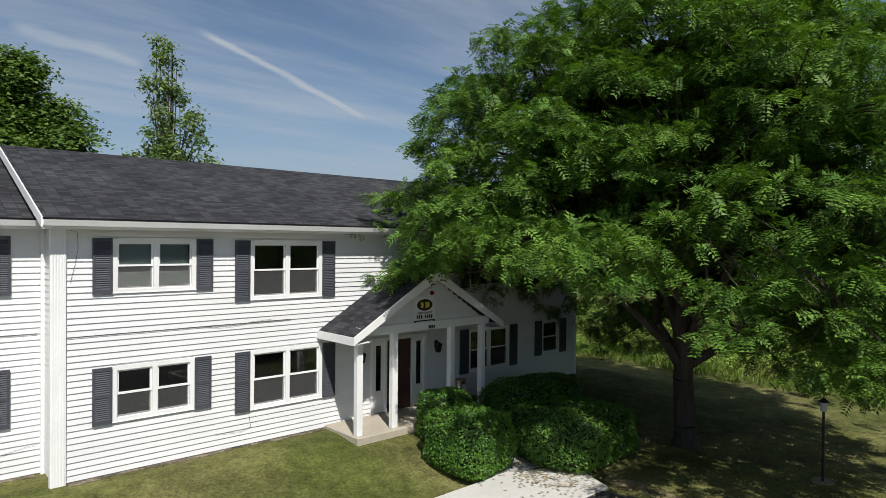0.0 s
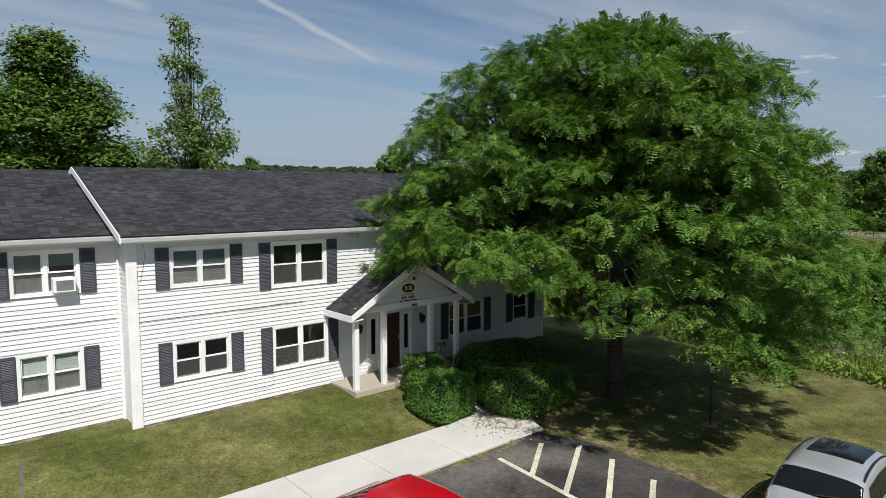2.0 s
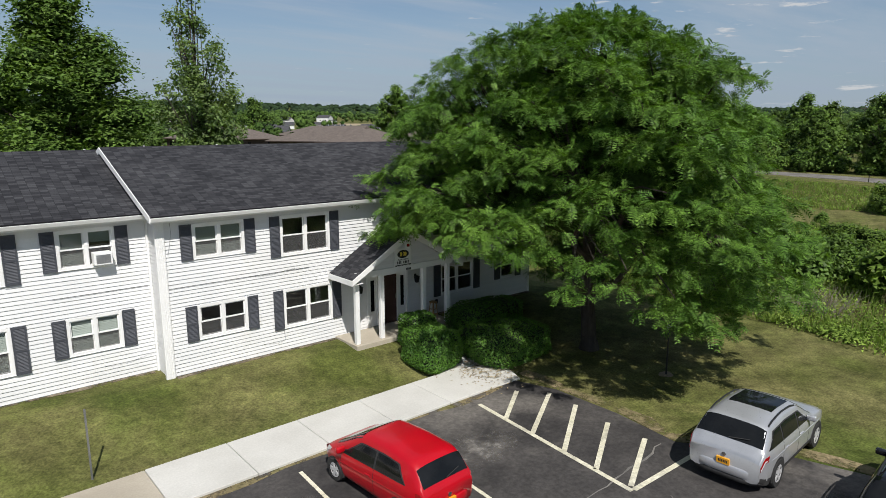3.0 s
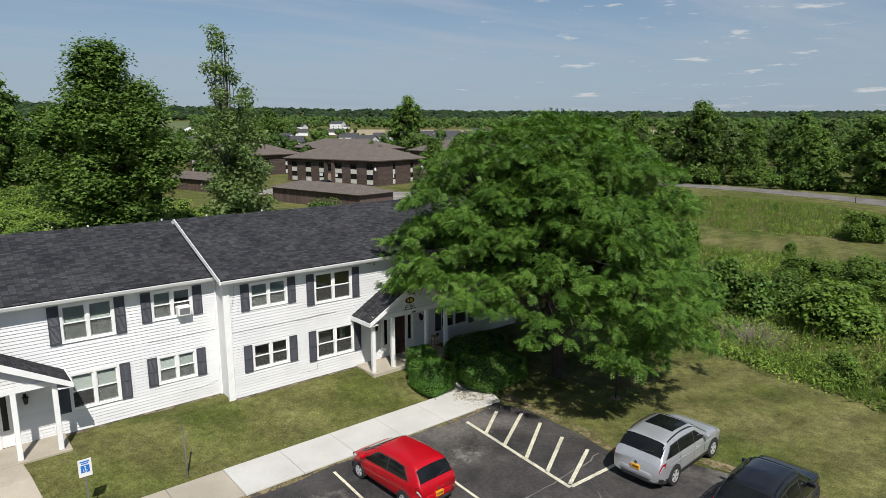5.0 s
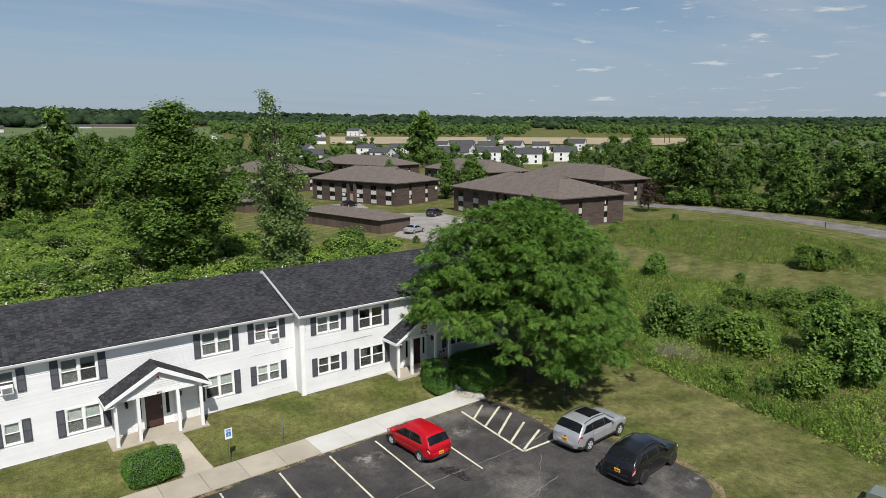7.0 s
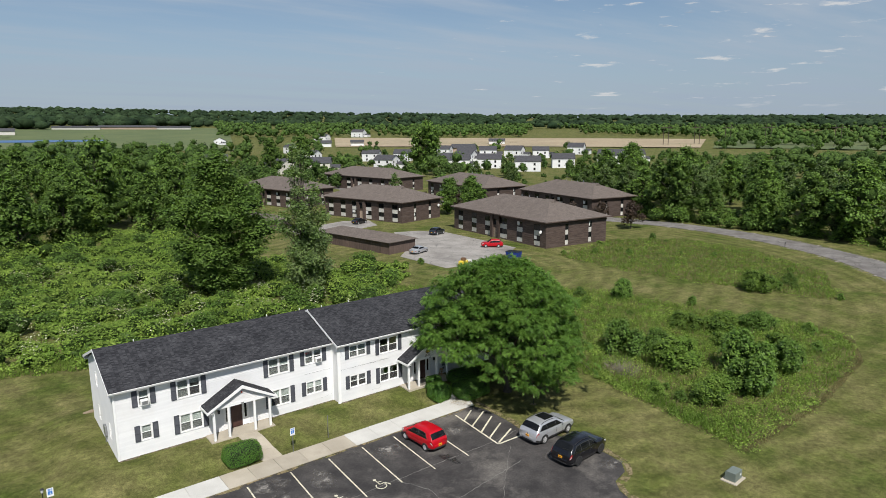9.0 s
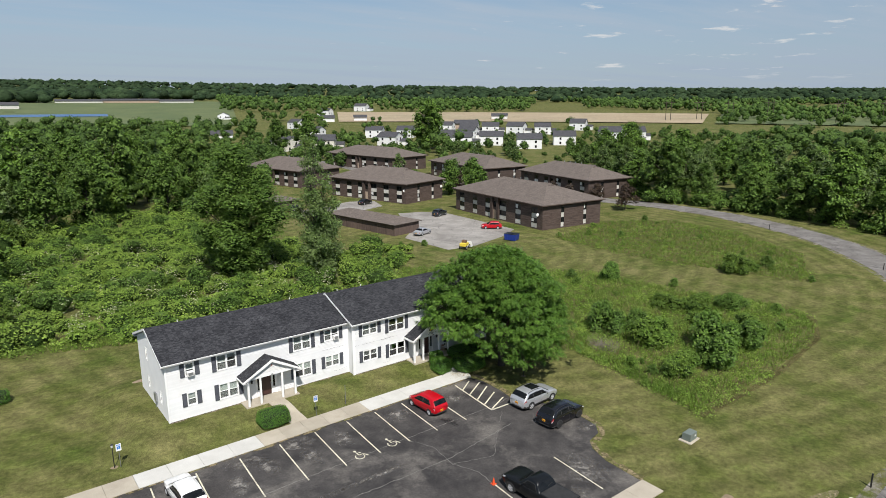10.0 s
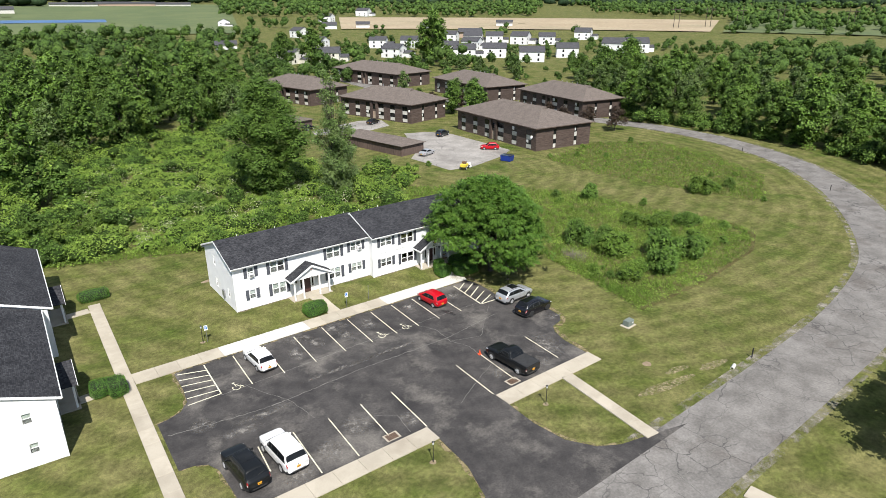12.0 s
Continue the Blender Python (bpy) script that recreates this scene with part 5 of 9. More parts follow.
# ---- trees, hedges ----
def limb(g, a, b, r0, r1, seed, bend=0.12, n=7, steps=4):
    """A tapering branch with a slight bend."""
    r = random.Random(seed)
    a, b = Vector(a), Vector(b)
    l = (b - a).length
    pts = [a + (b - a) * (k / steps) + (Vector((r.uniform(-1, 1), r.uniform(-1, 1), r.uniform(-0.3, 1))) * bend * l * math.sin(math.pi * k / steps) * 0.6) for k in range(steps + 1)]
    for k in range(steps):
        g.tube(pts[k], pts[k + 1], r0 + (r1 - r0) * k / steps, r0 + (r1 - r0) * (k + 1) / steps, n, caps=False)
    return pts


def blades(r, o, up=0.75, loose=0.42):
    """Leaf axes: blades that mostly face up and outward."""
    nrm = unit(o * 0.6 + np.array([0, 0, up]) + r.normal(0, loose, o.shape))
    u = unit(np.cross(nrm, r.normal(0, 1, o.shape)))
    return u, np.cross(nrm, u)


def fronds(centres, outward, length, leaflets, r, droop=0.35):
    """Feathery leaf sprays: arrays of leaflet centres, lengths and widths."""
    n = len(centres)
    d = unit(outward + r.normal(0, 0.25, (n, 3)) + np.array([0, 0, -droop]))
    side = unit(np.cross(d, np.array([0, 0, 1.0]) + r.normal(0, 0.35, (n, 3))))
    ln = length * r.uniform(0.7, 1.25, (n, 1))
    C, U, W = [], [], []
    for k in range(leaflets):
        s = 1 if k % 2 else -1
        t = (k // 2 + 0.5) / (leaflets / 2)
        sag = np.array([0, 0, -0.22]) * ln * t * t
        u = unit(d * 0.55 + side * s + r.normal(0, 0.14, (n, 3))) * ln * 0.165 * (1.2 - 0.4 * abs(t - 0.4))
        c = centres + d * ln * t + sag + u
        w = unit(np.cross(u, np.cross(d, side)) + 1e-6) * ln * 0.075
        C.append(c), U.append(u), W.append(w)
    return np.concatenate(C), np.concatenate(U), np.concatenate(W)


def locust_tree(x, y, z):
    root = thing("tree", "broad leafy locust tree with a dark trunk, shading the lawn", "tree", Matrix.Translation((x, y, z)))
    r = np.random.default_rng(11)
    g = Geo()
    trunk_pts = limb(g, (0, 0, -0.1), (-0.1, 0.05, 2.5), 0.32, 0.25, 1, 0.04, 12)
    g.tube((0, 0, -0.2), (0, 0, 0.35), 0.46, 0.32, 12, caps=False)
    part("trunk", g.mesh("trunk", M_BARK, smooth=50), root, "dark furrowed trunk")
    R, H0, H1 = 7.9, 2.0, 12.3
    # flat plates of foliage in tiers on the crown's shell, and some within it
    lumps = []
    for k in range(450):
        inner = k >= 330
        h = (k + 0.5) / 330 if not inner else r.uniform(0.15, 0.85)
        a = (k * 2.39996 + r.normal(0, 0.12)) % 6.28318
        h = min(max(h + r.normal(0, 0.02), 0.0), 1.0)
        zz = H0 + (H1 - H0) * h
        prof = 0.80 + 0.20 * math.sin(math.pi * h / 0.6) if h < 0.30 else math.sqrt(max(1 - ((h - 0.30) / 0.72) ** 2.1, 0.0))
        rad = R * prof * (0.94 + 0.07 * math.sin(3 * a + 1) + 0.06 * math.sin(5 * a + 9 * h) + 0.06 * math.sin(11 * a - 14 * h))
        rad *= 1 - 0.15 * math.exp(-(((a - 3.4) / 0.55) ** 2))
        q = rad * (r.uniform(0.4, 0.8) if inner else r.uniform(0.80, 1.07)) - 0.7
        low = 2.0 + 2.9 * max(0.0, math.cos((a - 2.9) * 0.75))
        if zz < low or (inner and zz < low + 0.9):
            continue
        s = r.uniform(0.75, 1.5)
        lumps.append((np.array([max(q, 0.1) * math.cos(a) - 0.55, max(q, 0.1) * math.sin(a) + 0.55, zz]), s, s * r.uniform(0.22, 0.40)))
    # a few sprays stand out of the outline
    for a, d, zz, s in ((2.5, 7.3, 7.0, 0.8), (2.7, 7.3, 6.2, 0.9), (5.4, 7.3, 2.9, 0.8), (0.2, 7.5, 5.2, 1.0), (3.9, 7.1, 5.0, 1.0), (3.3, 4.6, 9.6, 0.8), (4.4, 3.3, 10.7, 0.8), (5.4, 3.0, 10.8, 0.8), (5.9, 7.4, 4.0, 0.9)):
        lumps.append((np.array([d * math.cos(a), d * math.sin(a), zz]), s, s * 0.7))
    heads = []
    for i in range(9):
        a = i * 2.4 + 0.3
        e = (3.3 * math.cos(a), 3.3 * math.sin(a), 4.4 + 0.55 * i)
        g = Geo()
        limb(g, (-0.1, 0.05, 1.9 + 0.12 * i), e, 0.13, 0.06, 20 + i, 0.14, 8)
        part("limb", g.mesh("limb", M_BARK, smooth=60), root)
        heads.append(np.array(e))
    g = Geo()
    limb(g, trunk_pts[-1], (0.2, 0.1, 9.6), 0.27, 0.08, 40, 0.06, 8, 6)
    part("limb", g.mesh("limb", M_BARK, smooth=60), root)
    heads += [np.array((0.0, 0.05, 6.0)), np.array((0.1, 0.1, 8.0)), np.array((0.2, 0.1, 9.6))]
    twigs = Geo()
    for i, (c, s, f) in enumerate(lumps):
        h = min(heads, key=lambda p: np.linalg.norm(p - c) + 0.5 * max(p[2] - c[2], 0))
        limb(twigs, h, c - np.array([0, 0, f * 0.3]), 0.055, 0.015, 100 + i, 0.12, 5, 3)
    tagged(part("branchwork", twigs.mesh("branchwork", M_BARK, smooth=60), root, "thin dark branches"), kind="stuff")
    cs, out = [], []
    mid = np.array([0, 0, 5.2])
    for c, s, f in lumps:
        # tufts over the plate, each a star of drooping sprays; the plate hangs towards its outer edge
        n = max(5, int(10.5 * s * s))
        away = unit((c - mid) * np.array([1, 1, 0.15]))
        dr = unit(r.normal(0, 1, (n, 3)) * np.array([1, 1, 0.5]) + away * 0.35)
        p = c + dr * np.array([s, s, f]) * np.sqrt(r.uniform(0.08, 1.1, (n, 1)))
        p[:, 2] -= 0.32 * ((p - c) @ away)
        m = 11
        p, dr = np.repeat(p, m, 0), np.repeat(dr, m, 0)
        star = unit(r.normal(0, 1, p.shape) * np.array([1, 1, 0.45]) + dr * 0.5 + away * 0.35)
        cs.append(p + star * r.uniform(0.0, 0.2, (len(p), 1))), out.append(star)
    C, U, W = fronds(np.concatenate(cs), np.concatenate(out), 0.34, 12, r, 0.42)
    # Added lumps block light through the crown and darken its gaps.
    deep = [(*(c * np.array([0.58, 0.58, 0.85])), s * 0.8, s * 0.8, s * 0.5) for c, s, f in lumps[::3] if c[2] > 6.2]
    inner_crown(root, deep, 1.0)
    part("crown", leaf_mesh("crown", C, U, W, M_LOCUST), root, "bright green feathery foliage")
    return root


def crown_points(r, lumps, n, size, per=5, spread=0.32, hollow=0.62):
    """Leaves in clusters on the shells of several lumps, most of them on the upper side."""
    w = np.array([l[3] * l[4] + l[4] * l[5] + l[3] * l[5] for l in lumps])
    pick = r.choice(len(lumps), n // per, p=w / w.sum())
    L = np.array(lumps)[pick]
    d = unit(r.normal(0, 1, (len(pick), 3)) + np.array([0, 0, 0.4]))
    rad = r.uniform(hollow, 1.06, (len(pick), 1)) ** 0.6
    c = L[:, :3] + d * L[:, 3:6] * rad
    c = np.repeat(c, per, 0) + r.normal(0, 1, (len(pick) * per, 3)) * spread * 0.8
    o = np.repeat(d, per, 0)
    u, v = blades(r, o)
    s = size * r.uniform(0.6, 1.35, (len(c), 1))
    return c, u * s, v * s * 0.62


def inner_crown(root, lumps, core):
    """Uneven lumps of dense foliage behind the leaves, their colour darkened for inner shade."""
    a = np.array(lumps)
    part("inner_crown", blob_mesh("inner_crown", a[:, :3], a[:, 3:6] * core, M_INNER_SHADE, len(a), 0.2, BALL if a[:, 3].max() < 1.3 else BALL_COARSE), root, "dense inner foliage, coloured dark as if in shade")


def tree_kind(seed, height, lumps, n, size, mat, trunk=0.18, label="", name="tree", spread=0.32, hollow=0.62, bare=0.25, category="tree", core=0.0):
    """A tree with a tapered trunk, limbs and a crown of leaf clusters. Built at the origin."""
    r = np.random.default_rng(seed)
    root = thing(name, label, category)
    g = Geo()
    top = max(l[2] for l in lumps)
    limb(g, (0, 0, -0.2), (0.1, 0.05, top), trunk, trunk * 0.25, seed, 0.03, 7, 4)
    for i, l in enumerate(lumps):
        zz = max(height * bare * 0.6, l[2] * 0.55)
        limb(g, (0.02, 0.0, zz), (l[0], l[1], l[2]), trunk * 0.42, trunk * 0.12, seed + i, 0.1, 4, 2)
    part("trunk", g.mesh("trunk", M_BARK, smooth=60), root)
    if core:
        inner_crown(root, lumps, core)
    c, u, w = crown_points(r, lumps, n, size, spread=spread, hollow=hollow)
    part("crown", leaf_mesh("crown", c, u, w, mat), root)
    return root


def round_lumps(seed, height, radius, count, bare=0.22, top=1.0, taper=0.6):
    r = random.Random(seed)
    out = []
    for k in range(count):
        h = bare + (0.98 - bare) * (k + r.random()) / count
        prof = math.sin(math.pi * min(max((h - bare) / (1.02 - bare), 0.03), 0.97) ** taper)
        a = k * 2.4 + r.uniform(-0.5, 0.5)
        d = radius * prof * (r.uniform(0.55, 0.88) if k % 3 else r.uniform(0.1, 0.4))
        s = radius * r.uniform(0.25, 0.42) * (0.6 + 0.45 * prof)
        out.append((d * math.cos(a), d * math.sin(a), min(h * height, height - s * 0.8), s, s, s * r.uniform(0.7, 0.95)))
    return out


def put(ob, x, y, s=1.0, rz=0.0, sz=None, z=None):
    return Matrix.Translation((x, y, gz(x, y) if z is None else z)) @ Matrix.Rotation(rz, 4, "Z") @ Matrix.Diagonal((s, s, sz or s, 1))


def hedge(name, label, x, y, sx, sy, h, seed, n=9000, z=None, box=4.5, turn=0.0):
    """A clipped bush: dense small leaves on a rounded block."""
    r = np.random.default_rng(seed)
    z0 = gz(x, y) if z is None else z
    root = thing(name, label, "hedge", Matrix.Translation((x, y, z0)) @ Matrix.Rotation(turn, 4, "Z"))
    d = unit(r.normal(0, 1, (n, 3)))
    q = (np.abs(d) ** box).sum(1, keepdims=True) ** (-1 / box)
    p = d * q * np.array([sx, sy, h / 2])
    wob = 1 + 0.035 * np.sin(p[:, :1] * 5 + seed) * np.cos(p[:, 1:2] * 4.3 + 1) + 0.03 * np.sin(p[:, 2:3] * 6 + p[:, :1] * 3)
    p = p * wob * r.uniform(0.93, 1.02, (n, 1)) + np.array([0, 0, h / 2])
    u, w = blades(r, d, 0.4, 0.55)
    s = r.uniform(0.028, 0.052, (n, 1))
    keep = p[:, 2] > 0.02
    part("foliage", leaf_mesh("foliage", p[keep], (u * s)[keep], (w * s * 0.6)[keep], M_HEDGE), root, "dense clipped green leaves")
    # Solid dark block fills the hedge where its inside would lie in shade.
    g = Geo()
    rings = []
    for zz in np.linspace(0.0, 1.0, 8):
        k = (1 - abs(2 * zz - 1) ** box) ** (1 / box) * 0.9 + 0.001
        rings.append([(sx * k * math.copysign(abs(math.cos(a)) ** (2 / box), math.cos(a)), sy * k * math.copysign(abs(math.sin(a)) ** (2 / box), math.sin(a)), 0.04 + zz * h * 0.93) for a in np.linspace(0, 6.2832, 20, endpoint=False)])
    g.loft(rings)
    part("core", g.mesh("core", M_HEDGE_SHADE, smooth=60), root, "near-black block in place of the hedge's shaded inside")
    return root


locust_tree(17.35, 8.4, gz(17.35, 8.4))
hedge("hedge", "rounded clipped green hedge by the walk", 11.3, 10.85, 0.85, 0.92, 1.45, 1, 15000)
hedge("hedge", "smaller clipped hedge close to the porch", 11.75, 12.2, 0.7, 0.5, 1.3, 8, 6000)
hedge("hedge", "shaded clipped hedge along the porch and wall", 15.3, 12.2, 1.7, 0.85, 1.1, 2, 10000, turn=-0.05)
hedge("hedge", "shaded clipped hedge at the walk's end", 14.12, 10.0, 1.6, 1.35, 1.3, 3, 15000)
hedge("hedge", "rounded clipped green hedge by the concrete walk", -6.55, 11.0, 1.3, 0.95, 1.3, 4, 10000)
hedge("hedge", "clipped hedge at the end of the long walk", -25.7, 30.3, 1.65, 0.85, 1.2, 5, 6000)
hedge("hedge", "rounded clipped hedge beside the neighbouring porch walk", -28.95, 8.4, 0.95, 1.0, 1.25, 6, 5000)
hedge("hedge", "tall rounded clipped hedge beside the long walk", -27.75, 7.7, 0.8, 1.15, 1.45, 7, 5000)

# ---- vehicles ----
def wheel_meshes(r, w, rim):
    key = "wheel_%.2f_%s" % (r, rim.name)
    if key not in bpy.data.meshes:
        g = Geo()
        prof = [(r * 0.62, -w / 2), (r * 0.93, -w / 2), (r, -w / 2 + 0.03), (r, w / 2 - 0.03), (r * 0.93, w / 2), (r * 0.62, w / 2)]
        g.loft([[(x, q * math.cos(a), q * math.sin(a)) for q, x in prof] for a in np.linspace(0, 6.2832, 25)], caps=False)
        g.mesh(key, M_RUBBER, smooth=40)
        g = Geo()
        g.tube((-w / 2 + 0.06, 0, 0), (w / 2 - 0.06, 0, 0), r * 0.6, n=24)
        for k in range(5):
            a = k * 1.2566
            for s in (-1, 1):
                x = s * (w / 2 - 0.012)
                c, d = math.cos(a), math.sin(a)
                g.add([(x + e, c * q - d * t, d * q + c * t) for e in (-0.012, 0.012) for q, t in ((0.03, -0.035), (r * 0.64, -0.05), (r * 0.64, 0.05), (0.03, 0.035))],
                      [(0, 1, 2, 3), (7, 6, 5, 4), (0, 4, 5, 1), (1, 5, 6, 2), (2, 6, 7, 3), (3, 7, 4, 0)])
        g.tube((-w / 2 + 0.002, 0, 0), (w / 2 - 0.002, 0, 0), r * 0.14, n=10)
        for s in (-1, 1):
            x = s * (w / 2 - 0.014)
            ring = [[(x + e, q * math.cos(a), q * math.sin(a)) for q, e in ((r * 0.56, -0.012), (r * 0.645, -0.012), (r * 0.645, 0.012), (r * 0.56, 0.012))] for a in np.linspace(0, 6.2832, 25)]
            g.loft(ring, caps=False)
        g.mesh(key + "rim", rim, smooth=40)
        g = Geo()
        g.tube((-w / 2 + 0.022, 0, 0), (w / 2 - 0.022, 0, 0), r * 0.635, n=20)
        g.mesh(key + "hub", M_PLASTIC)
    return bpy.data.meshes[key], bpy.data.meshes[key + "rim"], bpy.data.meshes[key + "hub"]


def car(name, label, m, paint, L, W, H, base, r, hood, belt, cab, rim=M_RIM, lower=None, pillars=(0.0,), group="", wr=0.76, rails=False, sunroof=False, bed=False, zb=0.22, tail="corner", category="car", blunt=0.0, ribs=False, soft=0.11, rise=0.05, quarter=0.0):
    """A road vehicle heading +y, as one curved shell with panes and lamps laid on it. cab: y of windscreen foot, roof front, roof rear and rear-window foot. hood: nose and cowl heights."""
    root = thing(name, label, category, m, group)
    w, f, b = W / 2, L / 2, -L / 2
    A, B, C, D = cab
    nose, cowl = hood
    wt = w * wr
    ky = [b, b + 0.05, D, C, (B + C) / 2, B, A, (A + f) / 2, f - 0.42, f - 0.12, f]
    kz = [belt - 0.16, belt - 0.05, belt + 0.02, H - 0.07, H, H - 0.06, cowl, cowl + (nose - cowl) * 0.35, nose + 0.03, nose - 0.06, nose - 0.24]
    if D < b + 0.1:
        ky, kz = ky[:1] + ky[2:], kz[:1] + kz[2:]
    off = np.linspace(-2, 2, 9) * soft
    wgt = np.exp(-(np.linspace(-2, 2, 9) ** 2) / 2)

    def top(y):
        return float((np.interp(y + off, ky, kz) * wgt).sum() / wgt.sum())

    def plan(y):
        e = max((y - (f - 1.0)) / 1.0, 0.0) ** 2.6 * (0.26 - blunt) + max((b + 0.7 - y) / 0.7, 0.0) ** 2.2 * (0.20 - blunt)
        return w * (1 - e)

    def section(y):
        """Half section from the roof's middle to the floor's middle."""
        t, p = top(y), plan(y)
        bl = min(belt + rise * (-y / f), t - 0.03)
        k = min(max((t - bl) / (H - belt), 0.0), 1.0)
        xb = p * 0.95
        xe = xb - (w * 0.95 - wt) * k - 0.02
        lo = zb + 0.13 * max((abs(y) - (f - 0.5)) / 0.5, 0.0) ** 2
        ed = t - 0.035 - 0.07 * k
        return [(0, t + 0.035 * k), (xe * 0.4, t + 0.03 * k), (xe * 0.72, t + 0.012 * k), (xe * 0.93, t - 0.03 * k - 0.006), (xe, ed), ((xe + xb) / 2 + 0.02 * k, (ed + bl) / 2), (xb, bl),
                (p * 0.988, bl - 0.07), (p, bl - 0.22), (p * 0.992, lo + 0.30), (p * 0.985, lo + 0.14), (p * 0.94, lo + 0.04), (p * 0.8, lo), (0, lo)]

    def surf(y, q, push=0.0):
        """A place on the shell: q runs from 0 on the roof's middle line to 13, and the other side below 0."""
        sc = section(y)
        k = min(int(abs(q)), 12)
        t = abs(q) - k
        x, z = sc[k][0] + (sc[k + 1][0] - sc[k][0]) * t, sc[k][1] + (sc[k + 1][1] - sc[k][1]) * t
        return Vector((math.copysign(x, q) if q else x, y, z))

    def patch(nm, corners, mat, parent=root, label="", push=0.010, nu=8, nv=4, thick=0.022):
        """A curved sheet on the shell between four (y, q) corners, with thickness."""
        (a0, a1), (b0, b1), (c0, c1), (d0, d1) = corners
        ou, inn = [], []
        for i in range(nu + 1):
            for j in range(nv + 1):
                u, v = i / nu, j / nv
                y = (a0 * (1 - u) + b0 * u) * (1 - v) + (d0 * (1 - u) + c0 * u) * v
                q = (a1 * (1 - u) + b1 * u) * (1 - v) + (d1 * (1 - u) + c1 * u) * v
                p = surf(y, q)
                du, dv = surf(y + 0.02, q) - surf(y - 0.02, q), surf(y, q + 0.05) - surf(y, q - 0.05)
                n = du.cross(dv)
                n = n.normalized() if n.length > 1e-9 else Vector((0, 0, 1))
                if n.dot(p - Vector((0, y * 0.7, H * 0.4))) < 0:
                    n = -n
                ou.append(p + n * push), inn.append(p + n * (push - thick))
        g = Geo()
        o, k = len(ou), nv + 1
        fc = []
        for i in range(nu):
            for j in range(nv):
                e = i * k + j
                fc += [(e, e + 1, e + k + 1, e + k), (o + e, o + e + k, o + e + k + 1, o + e + 1)]
        ring = list(range(k)) + [i * k + nv for i in range(1, nu + 1)] + list(range(nu * k + nv - 1, nu * k - 1, -1)) + [i * k for i in range(nu - 1, 0, -1)]
        fc += [(e, h, o + h, o + e) for e, h in zip(ring, ring[1:] + ring[:1])]
        g.add(ou + inn, fc)
        return part(nm, g.mesh(nm, mat, smooth=45), parent, label)

    ys = sorted({round(v, 3) for v in [*np.linspace(b, b + 0.3, 6), *np.linspace(b + 0.3, f - 0.5, int(L / 0.11)), *np.linspace(f - 0.5, f, 9)]})
    g = Geo()
    g.loft([[(x, y, z) for x, z in section(y)] + [(-x, y, z) for x, z in section(y)[-2:0:-1]] for y in ys])
    part("body", g.mesh("body", paint, smooth=60), root)
    if lower:
        for s in (-1, 1):
            patch("cladding", [(b + 0.03, s * 9.6), (f - 0.05, s * 9.6), (f - 0.05, s * 11.6), (b + 0.03, s * 11.6)], lower, push=0.008, nu=24)
    # panes
    patch("windscreen", [(A - 0.02, -3.75), (A - 0.02, 3.75), (B - 0.02, 3.6), (B - 0.02, -3.6)], M_CAR_GLASS, label="dark windscreen")
    patch("rear_window", [(D + (C - D) * 0.22, -3.7 + quarter), (D + (C - D) * 0.22, 3.7 - quarter), (C - 0.03, 3.5 - quarter), (C - 0.03, -3.5 + quarter)], M_CAR_GLASS, label="dark rear window")
    fr = (A - 0.22, B - 0.10)
    bk = (D + 0.22 + quarter, C + 0.16 + quarter)
    for s in (-1, 1):
        patch("window_band", [(bk[0] - 0.05, s * 5.98), (fr[0] + 0.10, s * 5.98), (fr[1] + 0.05, s * 4.30), (bk[1] - 0.05, s * 4.30)], M_PLASTIC, push=0.004, nu=12, label="black window surround")
        cuts = [fr] + [(y, y) for y in pillars] + [bk]
        for u, v in zip(cuts, cuts[1:]):
            g0 = 0.035 if u is not fr else 0.0
            g1 = 0.035 if v is not bk else 0.0
            patch("side_window", [(v[0] + g1, s * 5.9), (u[0] - g0, s * 5.9), (max(u[1] - g0, v[1] + g1 + 0.08), s * 4.42), (v[1] + g1, s * 4.42)], M_CAR_GLASS, push=0.011, nu=6, label="dark side window")
    # wheels in dark arches
    tyre, rim_me, hub = wheel_meshes(r, 0.21, rim)
    for s in (-1, 1):
        for yy in (base / 2 + 0.04, -base / 2 + 0.04):
            g = Geo()
            wl_ = plan(yy)
            arc = [(yy + r * 1.16 * math.cos(a), r * 0.98 + r * 1.16 * math.sin(a)) for a in np.linspace(-0.25, math.pi + 0.25, 18)]
            g.prism(arc, min(s * (wl_ - 0.14), s * (wl_ + 0.004)), max(s * (wl_ - 0.14), s * (wl_ + 0.004)), "x")
            part("wheel_arch", g.mesh("wheel_arch", M_PLASTIC), root)
            wh = part("wheel", tyre, root, "", Matrix.Translation((s * (wl_ - 0.085), yy, r)))
            part("rim", rim_me, wh)
            part("hub", hub, wh)
    # lamps, plate, mirrors, seams, bumpers
    for s in (-1, 1):
        patch("headlight", [(f - 0.50, s * 6.6), (f - 0.14, s * 6.2), (f - 0.12, s * 7.5), (f - 0.42, s * 7.3)], M_LENS, push=0.012)
        e = {"tall": (5.6, 8.3, 0.16), "wide": (7.05, 7.95, 0.34), "corner": (6.9, 8.3, 0.24)}[tail]
        patch("tail_light", [(b + 0.012, s * (e[0] + 0.2)), (b + e[2], s * e[0]), (b + e[2] * 0.8, s * e[1]), (b + 0.012, s * e[1])], M_TAIL, push=0.014)
        m_ = e[0] + (e[1] - e[0]) * 0.62
        patch("reversing_light", [(b + 0.014, s * m_), (b + e[2] * 0.75, s * m_), (b + e[2] * 0.6, s * (e[1] - 0.12)), (b + 0.014, s * (e[1] - 0.12))], M_LENS, push=0.019)
        g = Geo()
